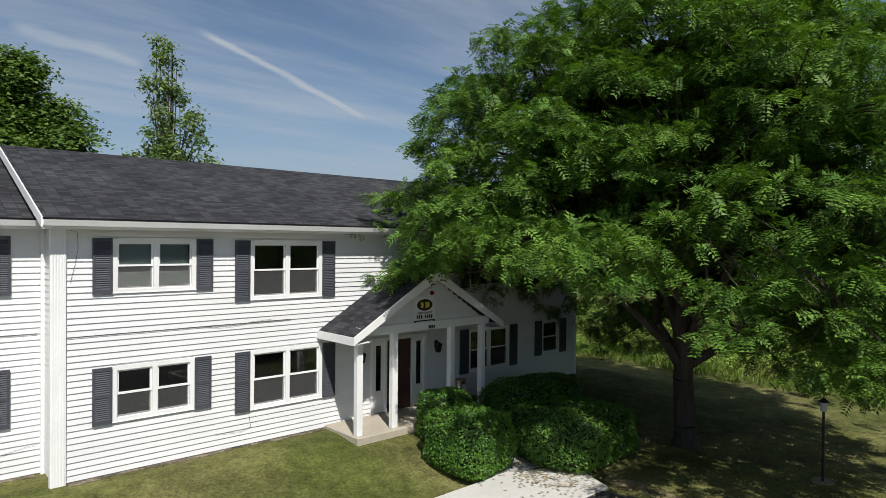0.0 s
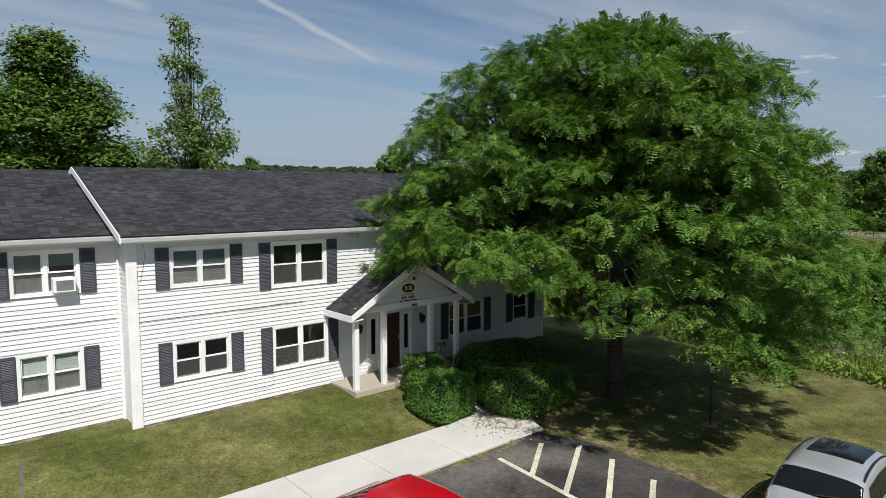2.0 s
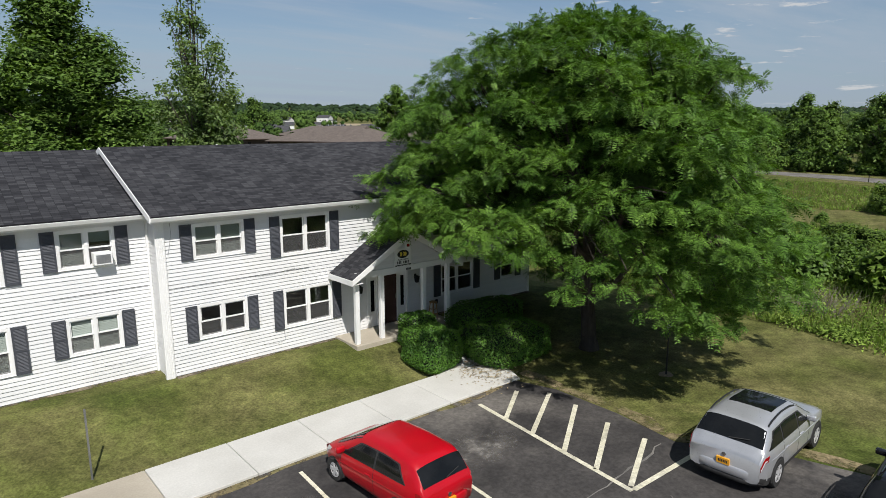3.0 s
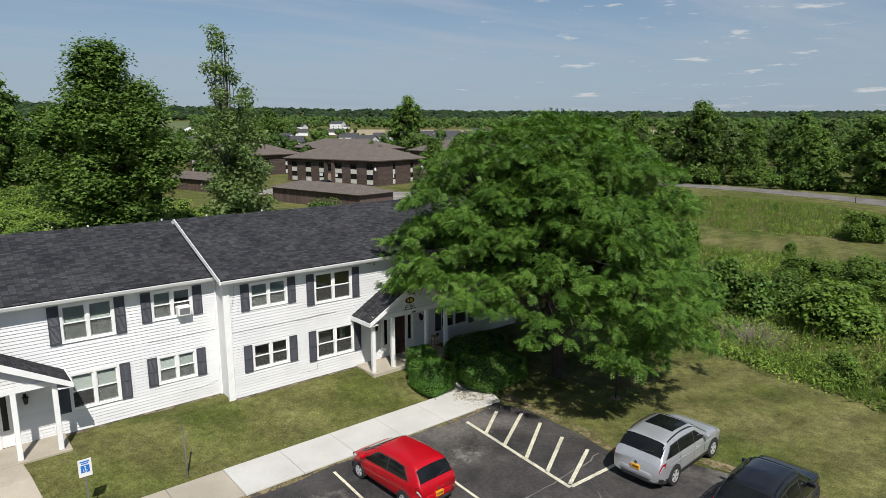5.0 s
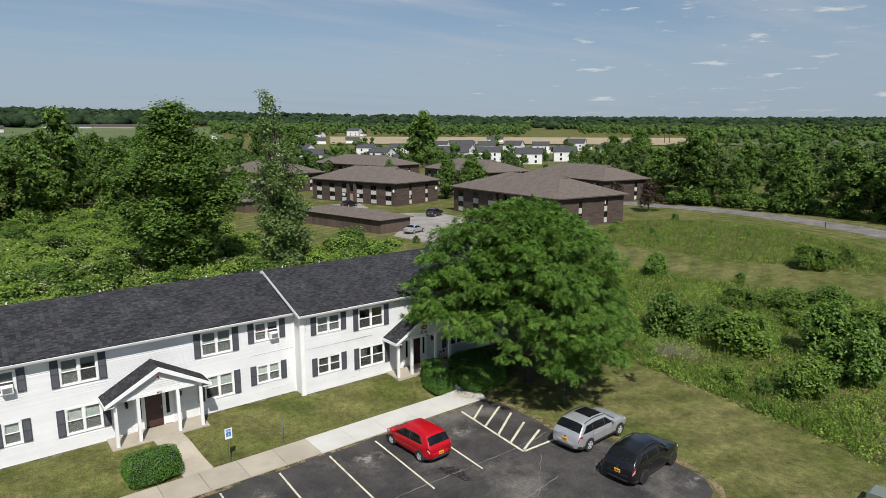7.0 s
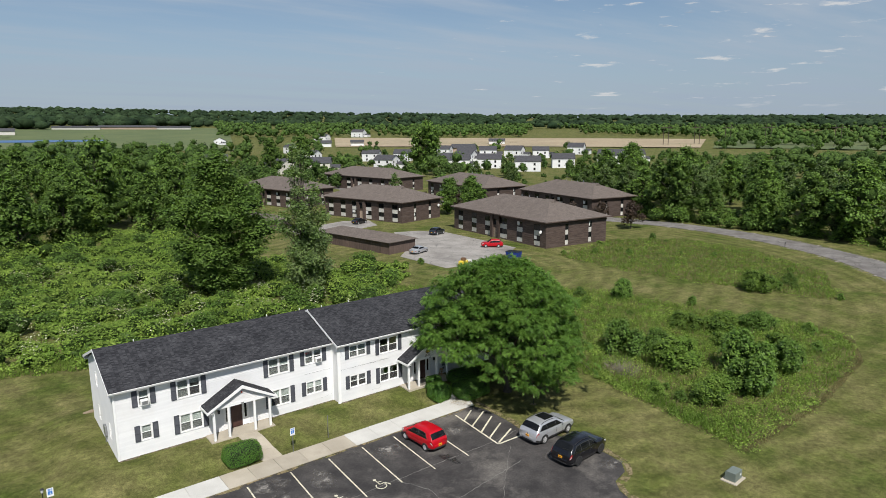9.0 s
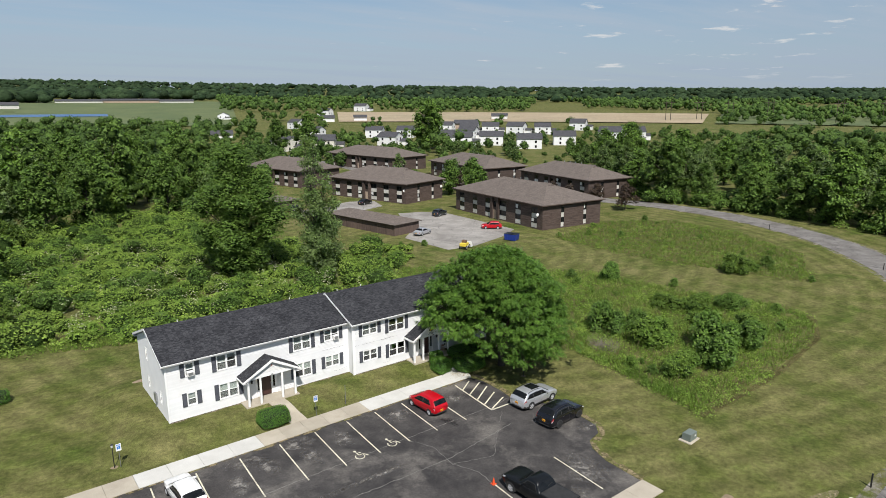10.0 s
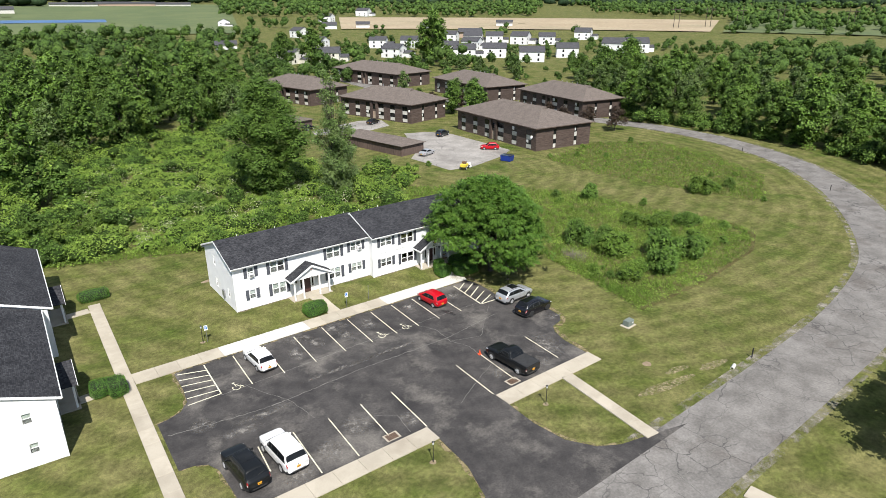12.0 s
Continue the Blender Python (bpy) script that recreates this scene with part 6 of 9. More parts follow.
        x0, x1 = sorted((s * w * 0.93, s * (w + 0.17)))
        g.box(x0, A - 0.44, belt + 0.0, x1, A - 0.32, belt + 0.15)
        part("mirror", g.mesh("mirror", paint, bevel=0.035, segments=2, smooth=50), root)
        for y in (A - 0.30, *pillars):
            patch("door_seam", [(y - 0.007, s * 6.1), (y + 0.007, s * 6.1), (y + 0.007, s * 10.4), (y - 0.007, s * 10.4)], M_PLASTIC, push=0.002, nu=1, nv=8)
        for y in (pillars[:2] if pillars else (-0.2,)):
            g = Geo()
            g.box(min(s * w * 0.97, s * (w + 0.022)), y + 0.10, belt - 0.20, max(s * w * 0.97, s * (w + 0.022)), y + 0.29, belt - 0.165)
            part("door_handle", g.mesh("door_handle", paint if paint is not M_BLACKCAR else M_PLASTIC, bevel=0.01), root)
        patch("body_crease", [(b + 0.5, s * 8.02), (f - 0.7, s * 8.02), (f - 0.7, s * 8.14), (b + 0.5, s * 8.14)], paint, push=0.010, nu=14, nv=1)
    g = Geo()
    g.box(-0.155, b - 0.058, belt - 0.44, 0.155, b + 0.09, belt - 0.29)
    pl = part("plate", g.mesh("plate", M_PLATE), root, "orange licence plate")
    g = Geo()
    for k in range(6):
        g.box(-0.11 + k * 0.04, b - 0.061, belt - 0.395, -0.085 + k * 0.04, b - 0.0582, belt - 0.33)
    part("plate_bars", g.mesh("plate_bars", M_BLUEGREY), pl)

    def arc_bar(nm, z0, z1, out, mat):
        """A bumper that follows the rounded tail."""
        g = Geo()
        rings = []
        for c in np.linspace(-1, 1, 15):
            x = c * w * 0.97
            y = b - out + 0.34 * abs(c) ** 5
            rings.append([(x, y + 0.02, z0), (x, y, z0 + 0.03), (x, y, z1 - 0.03), (x, y + 0.025, z1), (x, y + 0.16, z1), (x, y + 0.16, z0)])
        g.loft(rings)
        part(nm, g.mesh(nm, mat, smooth=40), root)

    arc_bar("bumper", zb + 0.18, zb + 0.40, 0.045, paint)
    arc_bar("lower_bumper", zb + 0.05, zb + 0.182, 0.03, lower or M_PLASTIC)
    g = Geo()
    g.tube((0.0, b - 0.02, belt - 0.20), (0.0, b + 0.05, belt - 0.20), 0.05, n=14)
    part("badge", g.mesh("badge", M_CHROME), root, "small round chrome badge")
    wy = D + (C - D) * 0.25
    p0, p1 = surf(wy, 0.0) + Vector((0, -0.03, 0.02)), surf(wy + (C - D) * 0.12, 1.6) + Vector((0, -0.03, 0.03))
    g = Geo()
    g.tube(p0, p1, 0.012, n=5)
    part("rear_wiper", g.mesh("rear_wiper", M_PLASTIC), root)
    g = Geo()
    g.box(-w * 0.42, f - 0.07, nose - 0.42, w * 0.42, f + 0.008, nose - 0.27)
    part("grille", g.mesh("grille", M_PLASTIC, bevel=0.01), root)
    if rails:
        for s in (-1, 1):
            g = Geo()
            pts = [surf(y, s * 3.1) + Vector((0, 0, h)) for y, h in zip(np.linspace(C + 0.12, B - 0.12, 7), (0.0, 0.055, 0.06, 0.06, 0.06, 0.055, 0.0))]
            g.loft([[(p.x + 0.022 * math.cos(a), p.y, p.z + 0.022 * math.sin(a)) for a in np.linspace(0, 6.2832, 8, endpoint=False)] for p in pts])
            part("roof_rail", g.mesh("roof_rail", rails, smooth=50), root)
    if ribs:
        for k in range(4):
            y = C + 0.3 + (B - C - 0.6) * k / 3
            patch("roof_bar", [(y - 0.025, -2.8), (y - 0.025, 2.8), (y + 0.025, 2.8), (y + 0.025, -2.8)], paint, push=0.05, thick=0.05)
    if sunroof:
        y0 = C + (B - C) * 0.40
        patch("sunroof", [(y0, -2.0), (y0, 2.0), (B - 0.12, 2.0), (B - 0.12, -2.0)], M_CAR_GLASS, label="dark glass sunroof")
    if bed:
        g = Geo()
        for s in (-1, 1):
            x0, x1 = sorted((s * w * 0.84, s * w * 0.96))
            g.box(x0, b + 0.03, belt - 0.2, x1, D - 0.05, belt + 0.09)
        g.box(-w * 0.84, b + 0.03, belt - 0.2, w * 0.84, b + 0.1, belt + 0.09)
        part("bed_rail", g.mesh("bed_rail", paint, bevel=0.02), root)
        g = Geo()
        g.box(-w * 0.86, b + 0.08, belt + 0.06, w * 0.86, D - 0.06, belt + 0.115)
        part("bed_cover", g.mesh("bed_cover", M_PLASTIC, bevel=0.012), root, "flat black bed cover")
    return root


LOT = G + 0.03


def at(x, y, heading=0.0, z=LOT):
    """heading: degrees from +y, anticlockwise."""
    return pose(x, y, z, 0, 0, heading)


car("car", "red three-door hatchback parked at the walk", at(5.6, 5.35, 3), M_RED, 3.85, 1.72, 1.54, 2.46, 0.30, (0.80, 0.98), 0.92, (1.30, 0.42, -1.52, -1.90), pillars=(-0.28,), wr=0.75, soft=0.13, rise=0.10, quarter=0.34, blunt=0.02)
car("suv", "silver compact crossover with roof rails and glass sunroof", at(14.0, 0.35, -87), M_SILVER, 4.6, 1.88, 1.66, 2.80, 0.36, (0.94, 1.12), 1.06, (1.05, 0.25, -1.72, -2.2), lower=M_PLASTIC, pillars=(0.0, -1.05), rails=M_BLACK, quarter=0.08, sunroof=True, tail="wide", category="suv", blunt=0.10, soft=0.055, wr=0.79)
car("suv", "glossy black crossover with dark wheels", at(13.45, -3.4, -86), M_BLACKCAR, 4.55, 1.87, 1.68, 2.72, 0.36, (0.96, 1.14), 1.09, (1.0, 0.3, -1.65, -2.18), rim=M_DARK_RIM, pillars=(0.0, -1.0), rails=M_BLACK, quarter=0.1, category="suv", blunt=0.06, soft=0.075)
car("pickup_truck", "dark grey pickup truck with a covered bed", at(3.75, -10.25, 3), M_GREYCAR, 5.6, 1.98, 1.80, 3.5, 0.39, (1.08, 1.18), 1.12, (1.15, 0.5, -0.45, -0.75), lower=None, pillars=(), bed=True, tail="tall", category="pickup truck", blunt=0.10, zb=0.34)
car("station_wagon", "white station wagon with dark rear glass", at(-15.65, 4.75, 3), M_WHITECAR, 4.5, 1.75, 1.50, 2.6, 0.31, (0.86, 0.98), 0.95, (1.0, 0.3, -1.55, -2.08), pillars=(0.0, -0.95), rails=M_WHITECAR, tail="tall", blunt=0.06)
car("suv", "large white sport utility vehicle with roof rails", at(-19.55, -9.6, 3), M_WHITECAR, 4.95, 1.95, 1.84, 3.0, 0.38, (1.10, 1.20), 1.14, (1.2, 0.55, -2.0, -2.35), lower=M_PLASTIC, pillars=(0.1, -0.95), rails=M_WHITECAR, tail="tall", category="suv", blunt=0.09, zb=0.3, ribs=True)
car("suv", "dark charcoal sport utility vehicle with roof rails", at(-22.6, -9.6, 4), M_GREYCAR, 4.95, 1.93, 1.82, 2.95, 0.38, (1.10, 1.20), 1.14, (1.2, 0.5, -1.95, -2.35), lower=M_PLASTIC, pillars=(0.1, -0.95), rails=M_BLACK, sunroof=True, tail="tall", category="suv", blunt=0.09, zb=0.3)
# cars in the far lot
car("car", "red wagon parked before the brown apartments", at(65.3, 63.6, 52, G + 0.03), M_RED, 4.4, 1.75, 1.6, 2.6, 0.31, (0.9, 1.0), 0.98, (1.0, 0.3, -1.5, -2.0), pillars=(0.0, -0.9), wr=0.8)
car("suv", "dark crossover parked in the far lot", at(66.3, 83.5, -70, G + 0.03), M_BLUEGREY, 4.5, 1.85, 1.66, 2.7, 0.35, (1.0, 1.1), 1.06, (1.0, 0.2, -1.5, -2.1), pillars=(0.0, -0.95), category="suv")
car("car", "silver grey sedan parked in the far lot", at(50.0, 67.9, -70, G + 0.03), M_SILVER, 4.6, 1.78, 1.45, 2.7, 0.31, (0.85, 0.95), 0.93, (0.95, 0.25, -0.9, -1.6), pillars=(-0.15,))
car("car", "black car parked behind the garages", at(61.0, 109.5, -70, G + 0.03), M_BLACKCAR, 4.5, 1.78, 1.5, 2.7, 0.31, (0.88, 0.98), 0.95, (0.95, 0.25, -1.2, -1.8), pillars=(-0.15,))
car("car", "black car parked by the shorter garage", at(41.8, 112.0, -60, G + 0.03), M_BLACKCAR, 4.5, 1.78, 1.5, 2.7, 0.31, (0.88, 0.98), 0.95, (0.95, 0.25, -1.2, -1.8), pillars=(-0.15,))

# ---- neighbouring white house ----
def neighbour():
    """The end of a like apartment house: it stands along y, its front towards +x."""
    root = thing("apartment_building", "neighbouring two-storey white clapboard apartment house with stepped roof", "apartment building", pose(-32.75, 0.7, G, 0, 0, -2.4))
    # local: front wall at x = 0 facing +x, gable end at y = 0 facing -y, house runs to -x and +y
    D1, Y1, Y2 = 9.4, 17.6, 36.0
    holes = [(-2.35, -1.6, 3.75, 4.75), (-2.35, -1.6, 1.15, 2.15), (-6.5, -5.75, 3.75, 4.75), (-6.3, -5.3, 0.15, 2.2)]
    sided_wall("wall", root, -D1, 0.0, 5.2, holes, Matrix(), "white lap-sided gable end", gable_top(-D1, 0.0, 5.2, 7.05), joined=True)
    for a, b, c, d in holes[:3]:
        window(root, a, b, c, d, 1, (1.0,), False)
    g = Geo()
    g.box(-6.28, 0.0, 0.16, -5.32, 0.05, 2.2)
    part("door", g.mesh("door", M_WOOD), root, "brown side door")
    for y0, y1, x in ((0.16, Y1, 0.0), (Y1, Y2, 0.95)):
        mm = Matrix.Translation((x, 0, 0)) @ Matrix.Rotation(math.pi / 2, 4, "Z")
        hs = [(y0 + 1.5, y0 + 3.2, 3.7, 4.9), (y0 + 1.5, y0 + 3.2, 1.0, 2.2), (y0 + 11, y0 + 12.7, 3.7, 4.9), (y0 + 11, y0 + 12.7, 1.0, 2.2)]
        sided_wall("wall", root, y0, y1, 5.2, hs, mm, "white lap-sided front wall", joined=True)
        for a, b, c, d in hs:
            window(root, a, b, c, d, 2, (0.5, 0.5), True, None, mm)
        g = Geo()
        g.box(x - D1, y0, 0, x - D1 + 0.16, y1, 5.2)
        part("wall", g.mesh("wall", M_SIDING), root, "white back wall")
        # roof slopes, seen from above
        half = D1 / 2 + 0.45
        rise = 1.87
        pitch, l = math.atan2(rise, half), math.hypot(half, rise)
        a, b = y0 - (0.35 if y0 < 1 else 0.3), y1 + (0.3 if y1 > 20 else -0.32)
        slope("roof", root, [(a, 0), (b, 0), (b, l), (a, l)], 0.05, M_ROOF, slope_pose(x + 0.45, 0, 5.34, pitch, math.pi / 2), "charcoal asphalt shingle roof")
        slope("roof", root, [(-b, 0), (-a, 0), (-a, l), (-b, l)], 0.05, M_ROOF, slope_pose(x - D1 - 0.45, 0, 5.34, pitch, -math.pi / 2), "charcoal asphalt shingle roof")
        xr = x - D1 / 2
        r = Geo()
        for sg in (1, -1):
            xe = xr + sg * half
            r.add([(px, py, pz) for py in (a - 0.03, a) for px, pz in ((xe, 5.34 - 0.2), (xe, 5.355), (xr, 5.355 + rise), (xr, 5.34 + rise - 0.2))],
                  [(0, 1, 2, 3), (7, 6, 5, 4), (0, 4, 5, 1), (1, 5, 6, 2), (2, 6, 7, 3), (3, 7, 4, 0)])
        part("rake_board", r.mesh("rake_board", M_TRIM), root, "white rake board")
        f = Geo()
        f.box(x + 0.40, a, 5.13, x + 0.43, b, 5.285), f.box(x + 0.43, a, 5.18, x + 0.53, b, 5.30)
        part("gutter", f.mesh("gutter", M_TRIM), root, "white aluminium gutter")
    g = Geo()
    g.box(0.0, Y1 - 0.16, 0, 0.95, Y1, 5.2)
    g.add([(-D1, Y1 - 0.1, 5.2), (0.95, Y1 - 0.1, 5.2), (-D1 / 2 + 0.5, Y1 - 0.1, 7.1), (-D1, Y1, 5.2), (0.95, Y1, 5.2), (-D1 / 2 + 0.5, Y1, 7.1)], [(0, 1, 2), (5, 4, 3), (0, 3, 4, 1), (1, 4, 5, 2), (2, 5, 3, 0)])
    part("return_wall", g.mesh("return_wall", M_SIDING), root, "white return wall between the wings")
    g = Geo()
    g.box(-D1 + 0.1, Y2 - 0.16, 0, 0.9, Y2, 5.2)
    part("wall", g.mesh("wall", M_SIDING), root, "white end wall")
    g = Geo()
    g.box(-0.1, -0.03, -0.1, 0.05, 0.12, 5.12)
    part("corner_post", g.mesh("corner_post", M_TRIM), root, "white corner trim")
    # two porches on the front
    for yc, x in ((8.6, 0.0), (27.0, 0.95)):
        zs, zr, half = 2.5, 3.75, 2.5
        pitch, l = math.atan2(zr - zs, half), math.hypot(half, zr - zs)
        d = 1.75
        slope("porch_roof", root, [(x, 0), (x + d, 0), (x + d, l), (x, l)], 0.05, M_ROOF, slope_pose(0, yc - half, zs, pitch), "charcoal shingle porch roof")
        slope("porch_roof", root, [(-x - d, 0), (-x, 0), (-x, l), (-x - d, l)], 0.05, M_ROOF, slope_pose(0, yc + half, zs, pitch, math.pi), "charcoal shingle porch roof")
        g = Geo()
        g.prism([(yc - half, zs - 0.15), (yc + half, zs - 0.15), (yc + half, zs + 0.03), (yc, zr + 0.03), (yc - half, zs + 0.03)], x + d, x + d + 0.03, "x")
        part("porch_gable", g.mesh("porch_gable", M_TRIM), root, "white porch gable")
        g = Geo()
        g.box(x, yc - half + 0.2, -0.1, x + d - 0.1, yc + half - 0.2, 0.1)
        part("porch_slab", g.mesh("porch_slab", M_CONCRETE, bevel=0.02), root, "tan concrete porch slab")
        for dy in (-2.0, -0.9, 0.9, 2.0):
            post(root, x + d - 0.35, yc + dy, 0.1, zs, foot=False)
    # cellar rail and steps at the gable end
    g = Geo()
    g.box(-6.6, -1.3, 0.0, -4.9, -0.05, 0.14)
    part("step", g.mesh("step", M_CONCRETE, bevel=0.02), root)
    g = Geo()
    for k in range(6):
        g.tube((-4.9, -0.1 - 0.24 * k, 0.14), (-4.9, -0.1 - 0.24 * k, 1.05), 0.018, n=6)
    g.tube((-4.9, 0, 1.05), (-4.9, -1.35, 1.05), 0.025, n=6)
    part("railing", g.mesh("railing", M_BLACK), root, "black stair railing")
    return root


neighbour()

# ---- brown apartments ----
def board_wall(parent, x0, x1, z1, m, gaps, label, course=0.42):
    """Dark boarded wall in its own plane, with courses of boards between the window bays."""
    g = wall_shell(x0, x1, 0.0, z1, 0.0, 0.2, [(a, b, 0.25, z1) for a, b in gaps])
    shell = part("wall", g.mesh("wall", M_BROWN_SIDING), parent, label, m)
    rest = Geo()
    n = int(z1 / course)
    for k in range(n):
        z = k * course
        p = x0
        for a, b in sorted(gaps) + [(x1, x1)]:
            if a - p > 0.05:
                rest.add([(q, y, z + dz) for q in (p, a) for y, dz in ((0, 0.0), (-0.035, 0.0), (-0.008, course - 0.02), (0, course - 0.02))], [(0, 1, 2, 3), (7, 6, 5, 4), (1, 5, 6, 2), (0, 4, 5, 1), (2, 6, 7, 3)])
            p = b
    tagged(part("board", rest.mesh("board", M_BROWN_SIDING), shell), kind="stuff")
    for a, b in gaps:
        for z0, h, mat, nm in ((0.25, 1.0, M_PANEL, "panel"), (1.25, 1.1, M_CAR_GLASS, "window"), (2.35, 1.05, M_PANEL, "panel"), (3.4, 1.2, M_CAR_GLASS, "window"), (4.6, z1 - 4.6, M_BROWN_SIDING, "panel")):
            q = Geo()
            q.box(a + 0.06, 0.0, z0 + 0.03, b - 0.06, 0.1, z0 + h - 0.03)
            if nm == "window":
                ob = part("window", q.mesh("window", mat), parent, "dark window", m)
                fr = Geo()
                for t0, t1, t2, t3 in ((a, a + 0.06, z0, z0 + h), (b - 0.06, b, z0, z0 + h), (a + 0.06, b - 0.06, z0, z0 + 0.05), (a + 0.06, b - 0.06, z0 + h - 0.05, z0 + h), ((a + b) / 2 - 0.025, (a + b) / 2 + 0.025, z0 + 0.05, z0 + h - 0.05)):
                    fr.box(t0, -0.03, t2, t1, 0.05, t3)
                part("window_frame", fr.mesh("window_frame", M_BLACK), ob)
                if (a * 7 + z0) % 1.3 < 0.25:
                    cu = Geo()
                    cu.box(a + 0.1, -0.004, z0 + 0.3, (a + b) / 2 - 0.03, -0.001, z0 + h - 0.08)
                    part("curtain", cu.mesh("curtain", M_CURTAIN), ob, "pale curtain")
            else:
                part(nm, q.mesh(nm, mat), parent, "cream spandrel panel" if mat is M_PANEL else "", m)
    return shell


def brown_block(x, y, turn, length, depth, label, entry=True, z=G):
    """Two-storey block with a hip roof; its long side faces -x in its own frame, from (0, 0) to (0, length)."""
    root = thing("apartment_building", label, "apartment building", pose(x, y, z, 0, 0, turn), group="brown apartment blocks")
    H = 5.35
    long_m = Matrix.Rotation(-math.pi / 2, 4, "Z")
    n = 6
    pos = [length * (k + 0.5) / n for k in range(n)]
    wide = [1.9, 1.9, 2.5, 2.5, 1.9, 1.9]
    gaps = [(-p - w / 2, -p + w / 2) for p, w in zip(pos, wide)]
    mid = length / 2
    board_wall(root, -length, 0, H, long_m, gaps, "dark brown stained board wall")
    gaps2 = [(depth * 0.33 - 0.45, depth * 0.33 + 0.45), (depth * 0.72 - 0.45, depth * 0.72 + 0.45)]
    board_wall(root, 0, depth, H, Matrix(), gaps2, "dark brown stained end wall")
    for mm, l in ((Matrix.Translation((depth, 0, 0)) @ Matrix.Rotation(math.pi / 2, 4, "Z"), length), (Matrix.Translation((depth, length, 0)) @ Matrix.Rotation(math.pi, 4, "Z"), depth)):
        g = Geo()
        g.box(0, 0, 0, l, 0.2, H)
        part("wall", g.mesh("wall", M_BROWN_SIDING), root, "dark brown wall", mm)
    if entry:
        for a in (mid - 1.6, mid + 0.75):
            g = Geo()
            g.box(-0.45, a, 0, -0.045, a + 0.85, H)
            part("entry_fin", g.mesh("entry_fin", M_BROWN_SIDING), root, "dark boarded entry recess")
        g = Geo()
        g.box(-0.09, mid - 0.7, 0.1, -0.045, mid + 0.7, 2.2)
        part("door", g.mesh("door", M_BRICK), root, "tan entry doors")
        g = Geo()
        g.box(-0.09, mid - 0.6, 2.9, -0.045, mid + 0.6, 4.2)
        part("window", g.mesh("window", M_CAR_GLASS), root, "dark stair window")
    # hip roof
    o, rise = 0.75, 3.2
    hx = depth / 2 + o
    a = math.atan2(rise, hx)
    sl = math.hypot(rise, hx)
    Lr = length + 2 * o
    slope("roof", root, [(-Lr, 0), (0, 0), (-hx, sl), (-Lr + hx, sl)], 0.12, M_BROWN_ROOF, slope_pose(-o, -o, H + 0.08, a, -math.pi / 2), "brown asphalt shingle hip roof")
    slope("roof", root, [(0, 0), (Lr, 0), (Lr - hx, sl), (hx, sl)], 0.12, M_BROWN_ROOF, slope_pose(depth + o, -o, H + 0.08, a, math.pi / 2), "brown asphalt shingle hip roof")
    slope("roof", root, [(0, 0), (2 * hx, 0), (hx, sl)], 0.12, M_BROWN_ROOF, slope_pose(-o, -o, H + 0.08, a), "brown asphalt shingle hip roof")
    slope("roof", root, [(-2 * hx, 0), (0, 0), (-hx, sl)], 0.12, M_BROWN_ROOF, slope_pose(-o, length + o, H + 0.08, a, math.pi), "brown asphalt shingle hip roof")
    f = Geo()
    f.box(-o - 0.03, -o - 0.03, H - 0.12, depth + o + 0.03, length + o + 0.03, H + 0.03)
    part("eave_board", f.mesh("eave_board", M_BROWN_SIDING), root, "dark eave board")
    # small gablet at the ridge's end and vents
    g = Geo()
    zr = H + 0.08 + rise
    g.add([(depth / 2 - 1.2, hx - o - 1.5, zr - 0.75), (depth / 2 + 1.2, hx - o - 1.5, zr - 0.75), (depth / 2, hx - o - 1.5, zr + 0.12), (depth / 2, hx - o + 1.2, zr + 0.12), (depth / 2 - 1.2, hx - o + 1.0, zr - 0.75), (depth / 2 + 1.2, hx - o + 1.0, zr - 0.75)], [(0, 1, 2), (0, 2, 3, 4), (1, 5, 3, 2), (0, 4, 5, 1), (4, 3, 5)])
    part("gablet", g.mesh("gablet", M_BROWN_ROOF), root)
    for k in range(4):
        g = Geo()
        yy = length * (0.4 + 0.08 * k)
        g.tube((depth / 2 + 0.5, yy, zr - 0.4), (depth / 2 + 0.5, yy, zr + 0.35), 0.1, n=8)
        part("vent_pipe", g.mesh("vent_pipe", M_METAL), root)
    return root


brown_block(72.3, 55.3, -5.0, 33.0, 17.0, "brown two-storey wood-sided block beside the far lot")
brown_block(69.5, 102.5, 14.0, 29.0, 15.5, "brown two-storey wood-sided block behind the garages")
brown_block(113.5, 77.5, -9.0, 32.0, 15.0, "brown two-storey block near the purple trees")
brown_block(112.5, 119.5, -6.0, 35.0, 16.5, "brown two-storey block in the middle of the group")
brown_block(110.5, 172.0, 8.0, 42.0, 18.0, "brown two-storey block at the back of the group")
brown_block(61.5, 150.0, 12.0, 30.0, 16.0, "brown two-storey block behind the poplars")


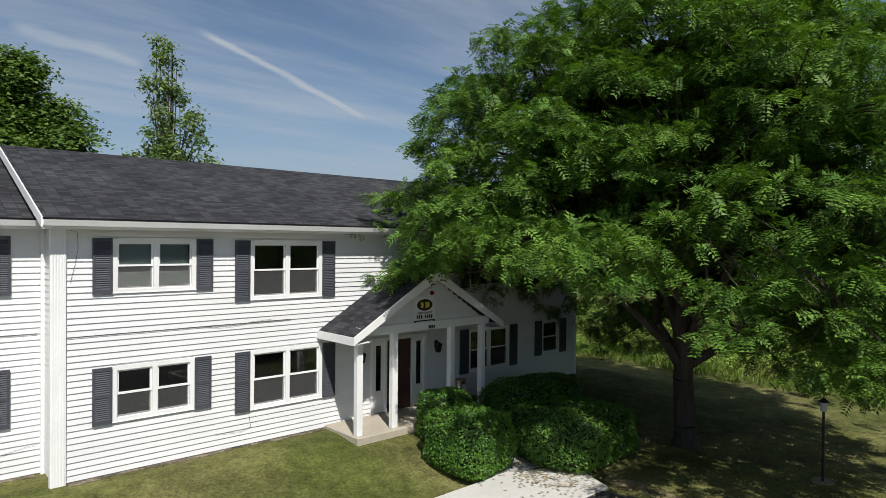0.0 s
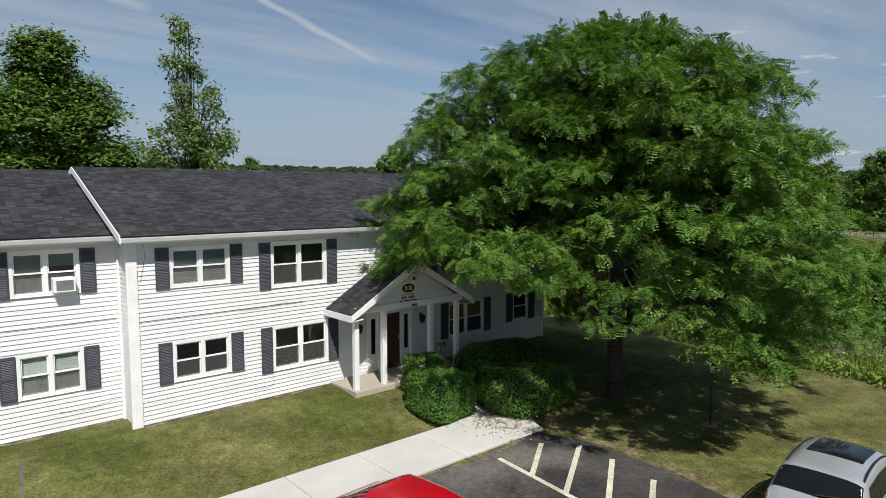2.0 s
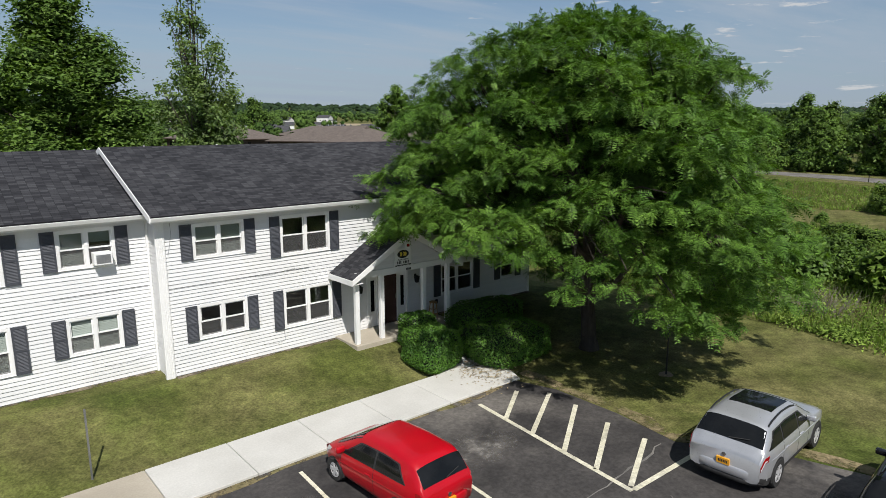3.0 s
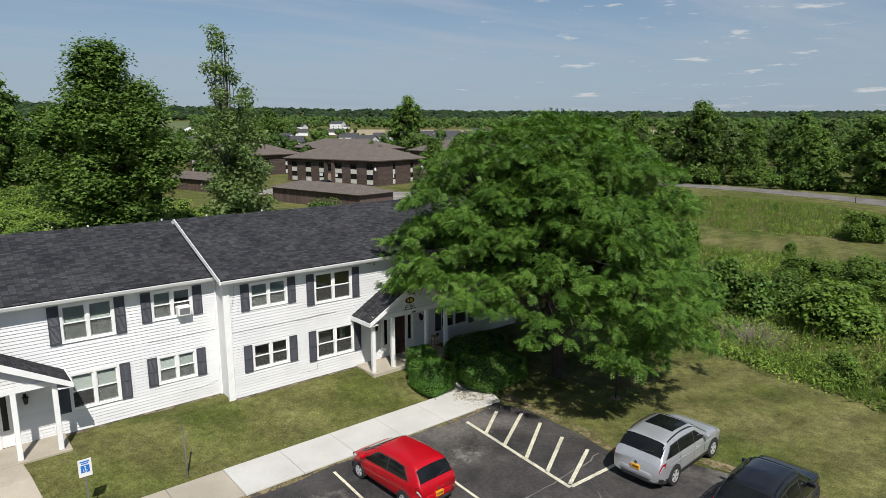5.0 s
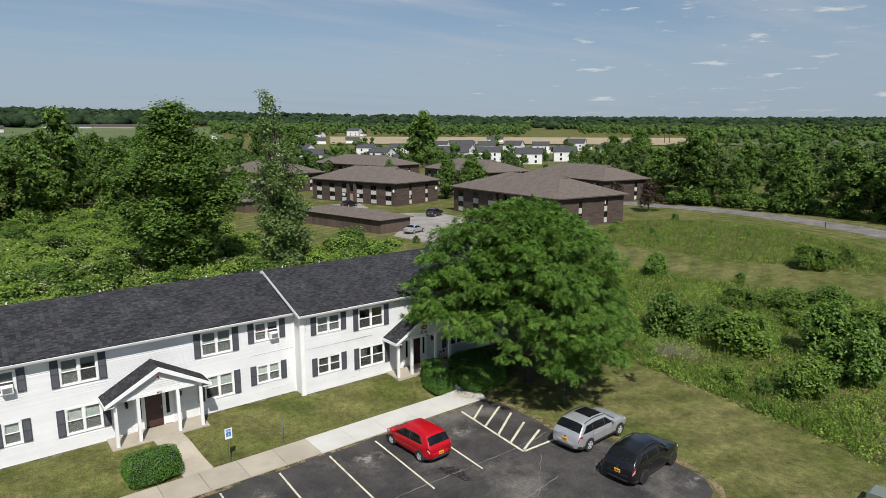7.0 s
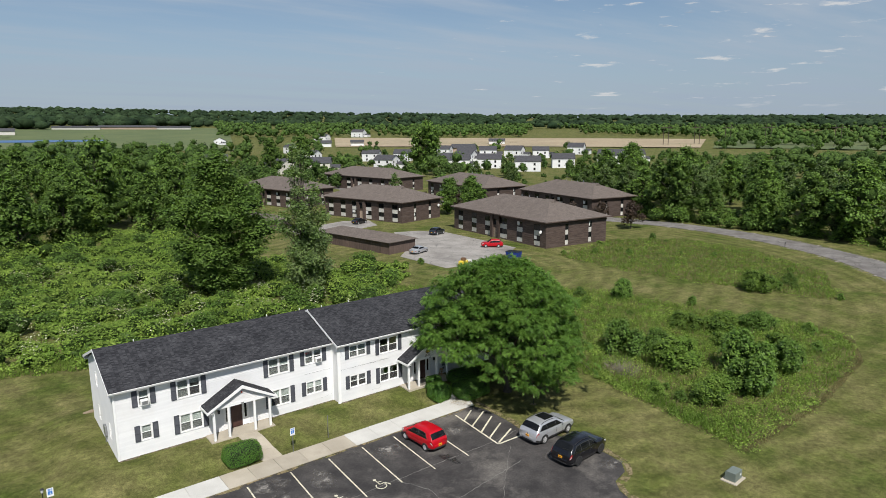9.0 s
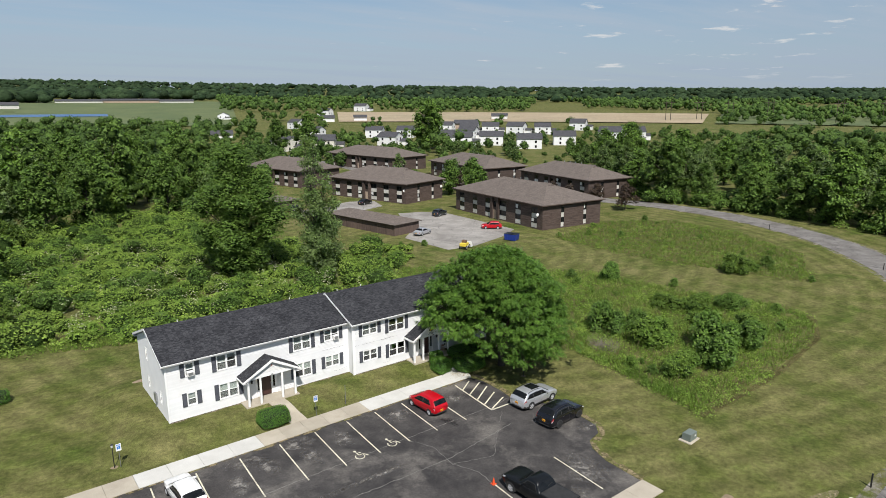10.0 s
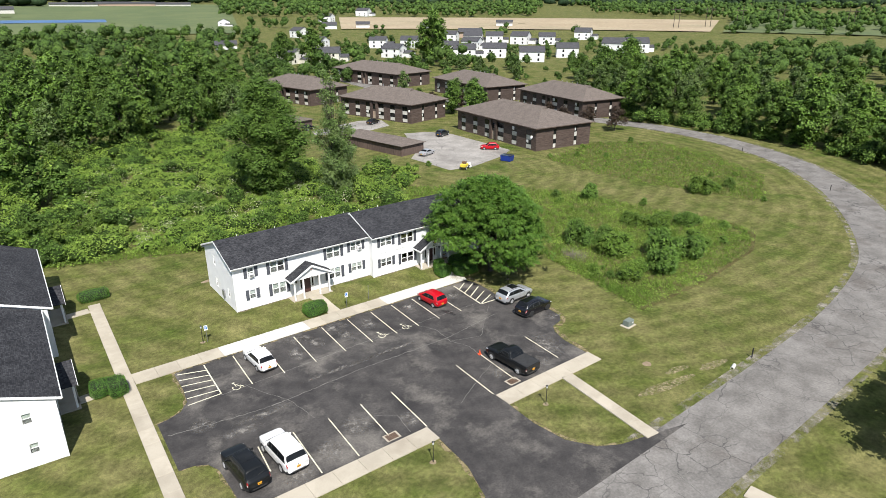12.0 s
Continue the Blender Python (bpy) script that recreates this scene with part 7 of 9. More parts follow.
def garage(x, y, turn, length, label):
    root = thing("garage", label, "garage", pose(x, y, G, 0, 0, turn), group="brown garages")
    d = 7.0
    g = Geo()
    g.box(0, 0, 0, d, length, 2.35)
    part("wall", g.mesh("wall", M_BROWN_PLANK), root, "brown vertical board wall")
    for k in range(int(length / 0.6)):
        b = Geo()
        b.box(-0.03, 0.6 * k + 0.02, 0, 0.0, 0.6 * k + 0.56, 2.35)
        part("plank", b.mesh("plank", M_BROWN_PLANK), root)
    o, rise = 0.5, 1.1
    hx = d / 2 + o
    a, sl = math.atan2(rise, hx), math.hypot(rise, hx)
    Lr = length + 2 * o
    slope("roof", root, [(-Lr, 0), (0, 0), (-hx, sl), (-Lr + hx, sl)], 0.1, M_BROWN_ROOF, slope_pose(-o, -o, 2.4, a, -math.pi / 2), "brown shingle hip roof")
    slope("roof", root, [(0, 0), (Lr, 0), (Lr - hx, sl), (hx, sl)], 0.1, M_BROWN_ROOF, slope_pose(d + o, -o, 2.4, a, math.pi / 2), "brown shingle hip roof")
    slope("roof", root, [(0, 0), (2 * hx, 0), (hx, sl)], 0.1, M_BROWN_ROOF, slope_pose(-o, -o, 2.4, a), "brown shingle hip roof")
    slope("roof", root, [(-2 * hx, 0), (0, 0), (-hx, sl)], 0.1, M_BROWN_ROOF, slope_pose(-o, length + o, 2.4, a, math.pi), "brown shingle hip roof")
    return root


garage(44.4, 69.8, 10.0, 22.0, "long low brown garage with a hip roof")
garage(37.5, 113.0, 12.0, 18.0, "low brown garage partly behind the poplars")

patch("far_parking_lot", [(45.5, 53.5), (51.5, 53.0), (63, 56.5), (68.5, 60), (69.0, 68), (69.5, 84), (66.0, 90.0), (60.0, 92), (53.6, 79), (52.5, 74.5), (45.0, 67.0)], 0.03, M_PALE_ASPHALT, "pale worn asphalt parking lot before the brown blocks", "parking lot")

patch("far_parking_lot_back", [(54.5, 101), (63, 104), (66, 113), (60, 116), (42, 110), (40, 104)], 0.03, M_PALE_ASPHALT, "pale worn asphalt behind the garages", "parking lot")


# ---- white houses of the distant street ----
def far_house(x, y, turn, w, d, h, roof, label, wing=True, siding=None):
    root = thing("house", label, "house", pose(x, y, gz(x, y) - 0.3, 0, 0, turn), group="houses of the distant street")
    g = Geo()
    pk = h + w * 0.24
    g.prism([(0, 0), (w, 0), (w, h), (w / 2, pk), (0, h)], 0, d, "y")
    part("wall", g.mesh("wall", siding or M_SIDING), root, "white siding wall")
    a, sl = math.atan2(pk - h, w / 2), math.hypot(pk - h, w / 2) + 0.4
    slope("roof", root, [(-d - 0.4, 0), (0.4, 0), (0.4, sl), (-d - 0.4, sl)], 0.12, roof, slope_pose(-0.37, 0, h - 0.02, a, -math.pi / 2), "dark grey shingle roof")
    slope("roof", root, [(-0.4, 0), (d + 0.4, 0), (d + 0.4, sl), (-0.4, sl)], 0.12, roof, slope_pose(w + 0.37, 0, h - 0.02, a, math.pi / 2), "dark grey shingle roof")
    for zz in (1.0, 3.6):
        for xx in (w * 0.2, w * 0.62):
            q = Geo()
            q.box(xx, -0.05, zz, xx + 1.1, 0.02, zz + 1.4)
            part("window", q.mesh("window", M_CAR_GLASS), root, "dark window")
        for yy in (d * 0.2, d * 0.65):
            q = Geo()
            q.box(-0.05, yy, zz, 0.02, yy + 1.1, zz + 1.4)
            part("window", q.mesh("window", M_CAR_GLASS), root, "dark window")
    if wing:
        g = Geo()
        g.box(w * 0.5, -4.5, 0, w * 1.25, 0.02, h * 0.52)
        part("garage_wing", g.mesh("garage_wing", siding or M_SIDING), root, "white garage wing")
        ww = w * 0.75 + 0.6
        a2, s2 = math.atan2(1.5, ww / 2), math.hypot(1.5, ww / 2)
        x0 = w * 0.5 - 0.3
        slope("roof", root, [(-4.6, 0), (4.8, 0), (4.8, s2), (-4.6, s2)], 0.1, roof, slope_pose(x0, -0.1, h * 0.52, a2, -math.pi / 2), "dark grey shingle roof")
        slope("roof", root, [(-4.8, 0), (4.6, 0), (4.6, s2), (-4.8, s2)], 0.1, roof, slope_pose(x0 + ww, -0.1, h * 0.52, a2, math.pi / 2), "dark grey shingle roof")
    return root


M_CREAM = shader("cream_siding", (0.56, 0.54, 0.47), (0.63, 0.61, 0.54), scale=0.5, fine=5, rough=0.7, bump=0.05)
HOUSES = [(118, 288, 20, 12, 13, 5.4), (144, 282, 56, 12, 13, 5.6), (181, 376, 30, 11, 13, 5.6), (219, 352, 46, 10, 12, 5.8), (186, 285, 30, 11, 12, 5.6), (237, 339, 46, 11, 12, 5.8), (218, 252, 48, 12, 13, 5.8), (302, 345, 44, 12, 14, 6), (238, 247, 46, 12, 14, 5.8), (315, 335, 48, 12, 13, 6),
                                        (321, 315, 30, 13, 13, 6.4), (237, 214, 48, 12, 14, 5.8), (338, 302, 46, 12, 12, 6), (396, 318, 32, 14, 13, 6.4), (272, 220, 46, 12, 13, 5.8), (318, 223, 30, 14, 14, 6.2), (334, 215, 46, 14, 14, 6.2), (297, 371, 36, 11, 12, 6), (230, 284, 46, 10, 12, 5.8), (260, 300, 30, 11, 12, 6), (354, 690, 36, 14, 16, 7), (466, 790, 36, 16, 18, 8), (206, 658, -20, 12, 14, 6), (216, 484, 20, 12, 12, 6)]
STREET = [h[:2] for h in HOUSES]
for i, (x, y, t, w, d, h) in enumerate(HOUSES):
    far_house(x, y, t, w, d, h, M_GREY_ROOF, ("white two-storey house with a dark grey roof", "cream two-storey house with a dark grey roof")[i in (0, 1)], i % 3 != 2, M_CREAM if i in (0, 1) else None)

# ---- small things round the lot ----
def lettering(text, size, mat, parent, m, depth=0.002, name="lettering"):
    cu = bpy.data.curves.new(name, "FONT")
    cu.body, cu.size, cu.extrude, cu.align_x, cu.align_y = text, size, depth, "CENTER", "CENTER"
    ob = new(name, cu)
    dg = bpy.context.evaluated_depsgraph_get()
    me = bpy.data.meshes.new_from_object(ob.evaluated_get(dg))
    bpy.data.objects.remove(ob)
    me.materials.clear()
    me.materials.append(mat)
    return part(name, me, parent, "", m)


def house_sign():
    """Square sign on the porch gable: dark oval mark, a word and two lines of bars."""
    y = 13.0 - 0.062
    root = thing("sign", "white square apartment sign with a dark oval mark", "sign", Matrix.Translation((PRX - 0.2, y, 3.06)))
    g = Geo()
    g.box(-0.40, -0.02, -0.40, 0.40, 0.0, 0.40)
    part("board", g.mesh("board", M_SIGN, bevel=0.005), root)
    g = Geo()
    g.prism([(0.27 * math.cos(a), 0.175 + 0.155 * math.sin(a)) for a in np.linspace(0, 6.2832, 28, endpoint=False)], -0.026, -0.0201, "y")
    part("oval_mark", g.mesh("oval_mark", M_INK), root, "black oval mark")
    g = Geo()
    for x0, x1 in ((-0.16, -0.04), (0.0, 0.17)):
        g.prism([(x0, 0.10), (x1 - 0.03, 0.10), (x1, 0.175), (x1 - 0.03, 0.25), (x0, 0.25), (x0 + 0.03, 0.175)], -0.031, -0.0262, "y")
    part("yellow_mark", g.mesh("yellow_mark", M_YELLOW), root, "yellow shapes")
    up = Matrix.Rotation(math.pi / 2, 4, "X")
    lettering("Apartments", 0.11, M_INK, root, Matrix.Translation((0, -0.024, -0.03)) @ up)
    g = Geo()
    for k in range(8):
        if k != 3:
            g.box(-0.28 + k * 0.072, -0.025, -0.19, -0.235 + k * 0.072, -0.0201, -0.09)
    part("bars", g.mesh("bars", M_INK), root, "row of black bars")
    g = Geo()
    g.box(-0.37, -0.025, -0.33, 0.37, -0.0201, -0.23)
    part("band", g.mesh("band", M_INK), root, "black band")
    g = Geo()
    for k in range(9):
        g.box(-0.29 + k * 0.066, -0.029, -0.30, -0.25 + k * 0.066, -0.0252, -0.26)
    part("bars", g.mesh("bars", M_SIGN), root, "row of white bars")


house_sign()
for cx, yy, dz in ((PRX + 0.02, 13.0, 0.0), (PLX, 14.02, 0.0)):
    root = thing("house_number", "small black house number plate drawn as bars", "sign", Matrix.Translation((cx, yy - 0.12, 2.64)))
    g = Geo()
    for k in range(4):
        g.box(-0.11 + k * 0.06, -0.012, -0.04, -0.075 + k * 0.06, 0.0, 0.04)
    part("bars", g.mesh("bars", M_INK), root)
    root = thing("fire_bell", "white wall box with a round red bell", "alarm bell", Matrix.Translation((cx, yy - 0.062, 3.55 - 0.05 * (cx < 0))))
    g = Geo()
    g.box(-0.09, -0.05, -0.09, 0.09, 0.0, 0.11)
    part("box", g.mesh("box", M_SIGN, bevel=0.01), root)
    g = Geo()
    g.tube((0, -0.05, 0), (0, -0.09, 0), 0.065, 0.05, 14)
    part("bell", g.mesh("bell", M_TAIL, smooth=40), root)


def stool(x, y, z):
    root = thing("bar_stool", "round wooden bar stool on the porch", "stool", Matrix.Translation((x, y, z)))
    g = Geo()
    g.tube((0, 0, 0.70), (0, 0, 0.74), 0.17, n=18)
    part("seat", g.mesh("seat", M_WOOD, bevel=0.008), root)
    for k in range(4):
        a = k * 1.5708 + 0.785
        g = Geo()
        g.tube((0.20 * math.cos(a), 0.20 * math.sin(a), 0), (0.12 * math.cos(a), 0.12 * math.sin(a), 0.70), 0.018, n=8)
        part("leg", g.mesh("leg", M_WOOD, smooth=40), root)
        b = a + 1.5708
        for zz, rr in ((0.2, 0.177), (0.42, 0.152)):
            g = Geo()
            g.tube((rr * math.cos(a), rr * math.sin(a), zz), (rr * math.cos(b), rr * math.sin(b), zz), 0.011, n=6)
            part("stretcher", g.mesh("stretcher", M_WOOD, smooth=40), root)


stool(13.7, 13.65, 0.09)


def lamp_post(x, y, h=1.95, z=None):
    z0 = gz(x, y) if z is None else z
    root = thing("lamp_post", "slim black garden lamp post on the lawn", "lamp post", Matrix.Translation((x, y, z0)), group="garden lamps")
    g = Geo()
    g.tube((0, 0, -0.2), (0, 0, h - 0.28), 0.035, 0.03, 10)
    part("pole", g.mesh("pole", M_BLACK, smooth=40), root)
    g = Geo()
    g.tube((0, 0, h - 0.28), (0, 0, h - 0.06), 0.07, 0.10, 8)
    part("lantern", g.mesh("lantern", M_LENS), root, "clear lantern")
    g = Geo()
    g.tube((0, 0, h - 0.06), (0, 0, h + 0.04), 0.13, 0.02, 10)
    part("cap", g.mesh("cap", M_BLACK), root)
    g = Geo()
    poly = [(0.27 * math.cos(a) * (1 + 0.2 * math.sin(3 * a)), 0.24 * math.sin(a)) for a in np.linspace(0, 6.2832, 14, endpoint=False)]
    g.prism(poly, -0.05, 0.018)
    part("bare_ring", g.mesh("bare_ring", M_EARTH), root, "bare earth round the post")


for x, y in ((17.2, 4.95), (-18.75, 12.15), (1.6, -16.95), (-10.7, -17.05)):
    lamp_post(x, y)


M_POST = shader("weathered_steel", (0.10, 0.105, 0.10), (0.16, 0.16, 0.15), scale=3, fine=30, rough=0.7, bump=0.1)


def parking_sign(x, y, plate=True, h=1.95):
    root = thing("parking_sign" if plate else "sign_post", "white accessible-parking sign with a blue square on a steel post" if plate else "bare galvanised steel post in the lawn", "sign", Matrix.Translation((x, y, gz(x, y))))
    g = Geo()
    g.box(-0.022, -0.012, -0.3, 0.022, 0.0, h), g.box(-0.022, 0.0, -0.3, -0.014, 0.02, h), g.box(0.014, 0.0, -0.3, 0.022, 0.02, h)
    part("post", g.mesh("post", M_POST), root)
    if plate:
        g = Geo()
        g.box(-0.19, -0.02, h - 0.58, 0.19, -0.0121, h)
        pl = part("plate", g.mesh("plate", M_SIGN, bevel=0.003), root, "white sign plate")
        g = Geo()
        g.box(-0.12, -0.026, h - 0.44, 0.12, -0.0201, h - 0.2)
        part("blue_square", g.mesh("blue_square", M_SIGN_BLUE), pl, "blue square")
        g = Geo()
        g.tube((0.0, -0.026, h - 0.25), (0.0, -0.03, h - 0.25), 0.022, n=8)
        g.box(-0.012, -0.03, h - 0.37, 0.012, -0.0262, h - 0.28), g.box(0.0, -0.03, h - 0.38, 0.07, -0.0262, h - 0.36)
        for a in np.linspace(2.4, 6.2, 8):
            g.box(0.055 * math.cos(a) - 0.008, -0.03, h - 0.37 + 0.055 * math.sin(a) - 0.008, 0.055 * math.cos(a) + 0.008, -0.0262, h - 0.37 + 0.055 * math.sin(a) + 0.008)
        part("wheelchair_mark", g.mesh("wheelchair_mark", M_SIGN), pl)
        g = Geo()
        g.box(-0.13, -0.026, h - 0.1, 0.13, -0.0201, h - 0.06), g.box(-0.1, -0.026, h - 0.16, 0.1, -0.0201, h - 0.125)
        part("bars", g.mesh("bars", M_SIGN_BLUE), pl)
    return root


parking_sign(-3.0, 10.15), parking_sign(0.1, 10.5, False, 1.9), parking_sign(-18.35, 11.95)

# electric cabinet on its pad
root = thing("electric_cabinet", "grey-green electric cabinet on a concrete pad in the lawn", "electric cabinet", pose(19.2, -12.1, gz(19.2, -12.1), 0, 0, 4) @ Matrix.Scale(0.74, 4))
g = Geo()
g.box(-1.0, -0.75, -0.1, 1.0, 0.75, 0.1)
part("pad", g.mesh("pad", M_CONCRETE, bevel=0.02), root, "concrete pad")
g = Geo()
g.prism([(-0.5, 0.1), (0.5, 0.1), (0.5, 0.85), (0.35, 0.95), (-0.5, 0.95)], -0.7, 0.7, "x")
part("box", g.mesh("box", M_GREENBOX, bevel=0.02), root)
g = Geo()
g.box(-0.66, -0.515, 0.16, -0.01, -0.501, 0.8), g.box(0.01, -0.515, 0.16, 0.66, -0.501, 0.8)
part("door", g.mesh("door", M_GREENBOX, bevel=0.004), root)
g = Geo()
g.box(0.2, -0.522, 0.5, 0.5, -0.5155, 0.68)
part("label_plate", g.mesh("label_plate", M_SIGN), root, "pale notice plate")

# traffic cone
root = thing("traffic_cone", "small orange traffic cone at a parking line", "traffic cone", Matrix.Translation((2.45, -7.0, LOT)))
g = Geo()
g.box(-0.17, -0.17, 0, 0.17, 0.17, 0.035)
part("base", g.mesh("base", M_CONE, bevel=0.01), root)
g = Geo()
g.tube((0, 0, 0.035), (0, 0, 0.48), 0.12, 0.03, 14)
part("cone", g.mesh("cone", M_CONE, smooth=40), root)


def drain(x, y):
    root = thing("storm_drain", "rusty storm drain grate in a concrete collar", "storm drain", Matrix.Translation((x, y, LOT)))
    g = Geo()
    for a, b, c, d in ((-0.65, -0.45, 0.65, -0.36), (-0.65, 0.36, 0.65, 0.45), (-0.65, -0.36, -0.5, 0.36), (0.5, -0.36, 0.65, 0.36)):
        g.box(a, b, -0.05, c, d, 0.012)
    part("collar", g.mesh("collar", M_CONCRETE), root)
    g = Geo()
    g.box(-0.5, -0.36, -0.05, 0.5, 0.36, -0.012)
    for k in range(9):
        g.box(-0.48 + k * 0.11, -0.36, -0.012, -0.42 + k * 0.11, 0.36, 0.006)
    part("grate", g.mesh("grate", M_RUST), root, "rusty grate")


drain(1.75, -12.55), drain(-11.55, -12.55)

# blue dumpster and loader by the far lot
root = thing("dumpster", "blue steel dumpster at the edge of the far lot", "dumpster", pose(60.6, 52.4, G + 0.03, 0, 0, 20) @ Matrix.Scale(0.75, 4))
g = Geo()
g.prism([(-1.5, 0.1), (1.5, 0.1), (1.7, 1.7), (-1.7, 1.7)], -1.2, 1.2, "x")
part("body", g.mesh("body", M_DUMPSTER, bevel=0.03), root)
for k in range(5):
    g = Geo()
    g.box(-1.26, -1.35 + k * 0.66, 0.2, -1.2, -1.25 + k * 0.66, 1.6)
    part("rib", g.mesh("rib", M_DUMPSTER), root)
g = Geo()
g.box(-1.25, -1.72, 1.7, 1.25, 1.72, 1.78)
part("lid", g.mesh("lid", M_BLUEGREY, bevel=0.02), root, "dark lid")
root = thing("loader", "yellow wheel loader with a white bucket by the far lot", "loader", pose(48.6, 52.4, G + 0.03, 0, 0, -60) @ Matrix.Scale(0.85, 4))
g = Geo()
g.box(-0.7, -1.5, 0.7, 0.7, 0.5, 1.4)
part("body", g.mesh("body", M_YELLOW, bevel=0.06), root)
g = Geo()
g.box(-0.5, -0.7, 1.4, 0.5, 0.1, 1.95)
part("cab", g.mesh("cab", M_RUST, bevel=0.05), root, "dark rusty cab")
g = Geo()
for s in (-0.6, 0.6):
    g.tube((s, 0.3, 1.3), (s, 1.6, 0.5), 0.08, n=6)
part("arm", g.mesh("arm", M_YELLOW), root)
g = Geo()
g.prism([(1.5, 0.1), (2.4, 0.1), (2.2, 0.5), (1.6, 1.3), (1.5, 1.3)], -1.0, 1.0, "x")
part("bucket", g.mesh("bucket", M_SIGN), root, "pale bucket")
tyre, rim_me, hub = wheel_meshes(0.42, 0.21, M_RIM)
for x in (-0.75, 0.75):
    for y in (-1.0, 0.9):
        wh = part("wheel", tyre, root, "", Matrix.Translation((x, y, 0.42)))
        part("rim", rim_me, wh)
# service cabinets at the brown block's end
for k in range(3):
    root = thing("cooling_unit", "grey outdoor cooling unit by the brown block", "cooling unit", Matrix.Translation((82 + k * 1.3, 54.9, G)), group="cooling units")
    g = Geo()
    g.box(-0.45, -0.4, 0, 0.45, 0.4, 0.8)
    part("case", g.mesh("case", M_METAL, bevel=0.03), root)
    g = Geo()
    g.tube((0, 0, 0.8), (0, 0, 0.83), 0.32, n=16)
    part("fan_guard", g.mesh("fan_guard", M_BLACK), root)
# dishes on the brown blocks, cables and dark gap strips on the white wall
for x, y, z in ((71.6, 56.2, 3.4), (69.6, 103.4, 3.6), (84.0, 106.0, 3.4)):
    root = thing("satellite_dish", "small pale satellite dish on the brown wall", "satellite dish", Matrix.Translation((x - 0.35, y - 0.3, z + G)))
    g = Geo()
    g.loft([[(q * math.cos(a), -0.12 + 0.25 * q * q, q * math.sin(a)) for a in np.linspace(0, 6.2832, 14, endpoint=False)] for q in (0.05, 0.2, 0.38)])
    part("dish", g.mesh("dish", M_SIGN, smooth=40), root)
    g = Geo()
    g.tube((0, 0, 0), (0.3, 0.25, -0.15), 0.025, n=6)
    part("arm", g.mesh("arm", M_METAL), root)


def cable(points, label, r=0.0035):
    g = Geo()
    for a, b in zip(points, points[1:]):
        g.tube(a, b, r, n=5, caps=False)
    thing("cable", label, "cable", data=g.mesh("cable", M_BLACK))


f_r, f_l = YR - 0.045, YL - 0.045
cable([(3.5, f_r, 5.1), (3.62, f_r, 5.07), (3.64, f_r, 4.75), (3.58, f_r, 4.4), (3.5, f_r, 4.05)], "black cable hanging from the eave by the corner post")
# The next two are no cables: black strips for a dark siding gap.
cable([(3.42, f_r, 2.945), (4.2, f_r, 2.95), (5.2, f_r, 2.947), (6.3, f_r, 2.952), (7.4, f_r, 2.95), (8.4, f_r, 2.956)], "thin black strip in place of the dark gap between siding courses", 0.006)
cable([(0.4, f_l, 2.95), (1.4, f_l, 2.947), (2.4, f_l, 2.952), (3.1, f_l, 2.95)], "thin black strip in place of the dark gap between siding courses", 0.006)
cable([(6.2, f_r, 2.95), (6.5, f_r, 2.90), (6.9, f_r, 2.90), (7.4, f_r, 2.97), (7.9, f_r, 2.99)], "thin black cable sagging along the siding", 0.003)
cable([(1.6, f_l, 0.55), (2.3, f_l, 0.5), (2.9, f_l, 0.62), (3.15, f_l, 0.64)], "thin black cable low on the siding", 0.003)
cable([(6.5, f_r, 0.42), (7.1, f_r, 0.36), (7.35, f_r, 0.44), (7.3, f_r, 0.75)], "thin black cable low on the siding", 0.003)
# meter box on the gable end
root = thing("meter_box", "grey electric meter box on the gable end", "meter", Matrix.Translation((L0 - 0.03, 19.0, 1.0)))
g = Geo()
g.box(-0.16, -0.3, -0.3, 0.0, 0.3, 0.45)
part("box", g.mesh("box", M_METAL, bevel=0.01), root)
g = Geo()
g.tube((-0.08, 0.2, -0.3), (-0.08, 0.2, -1.1), 0.03, n=8)
part("conduit", g.mesh("conduit", M_METAL), root)
# outdoor tap on the wall
root = thing("outlet_box", "small dark outlet box on the siding", "outlet", Matrix.Translation((14.45, YR - 0.03, 0.55)))
g = Geo()
g.box(-0.06, -0.07, -0.09, 0.06, 0.0, 0.09)
part("box", g.mesh("box", M_PLASTIC, bevel=0.01), root)
# posts by the road, a round cover in the lawn and a pipe end
for x, y in ((23.4, -23.75), (110.6, 26.0), (92.0, -1.5)):
    root = thing("marker_post", "short dark marker post beside the road", "post", Matrix.Translation((x, y, gz(x, y))))
    g = Geo()
    g.box(-0.05, -0.05, -0.2, 0.05, 0.05, 1.1)
    part("post", g.mesh("post", M_BLACK, bevel=0.008), root)
root = thing("pipe_end", "pale concrete culvert pipe end in the ditch", "pipe", pose(20.3, -23.6, gz(20, -24) + 0.05, 0, 0, 15) @ Matrix.Scale(0.6, 4))
g = Geo()
ro, ri = 0.28, 0.2
g.loft([[(x, q * math.cos(a), q * math.sin(a)) for a in np.linspace(0, 6.2832, 16, endpoint=False)] for x, q in ((-0.7, ri), (-0.7, ro), (0.7, ro), (0.7, ri), (-0.7, ri))], caps=False)
part("pipe", g.mesh("pipe", M_NEW_CONCRETE, smooth=40), root)
M_SOIL = broken(shader("soil_and_gravel", (0.10, 0.08, 0.055), (0.24, 0.20, 0.14), scale=2.5, fine=16, rough=0.95, bump=0.6, grain=0.4), 2.2, 0.36, 0.52)
M_DITCH = broken(shader("dry_ditch_grass", (0.30, 0.25, 0.14), (0.42, 0.35, 0.21), scale=1.5, fine=14, rough=0.95, bump=0.6, grain=0.3), 3.4, 0.40, 0.78)
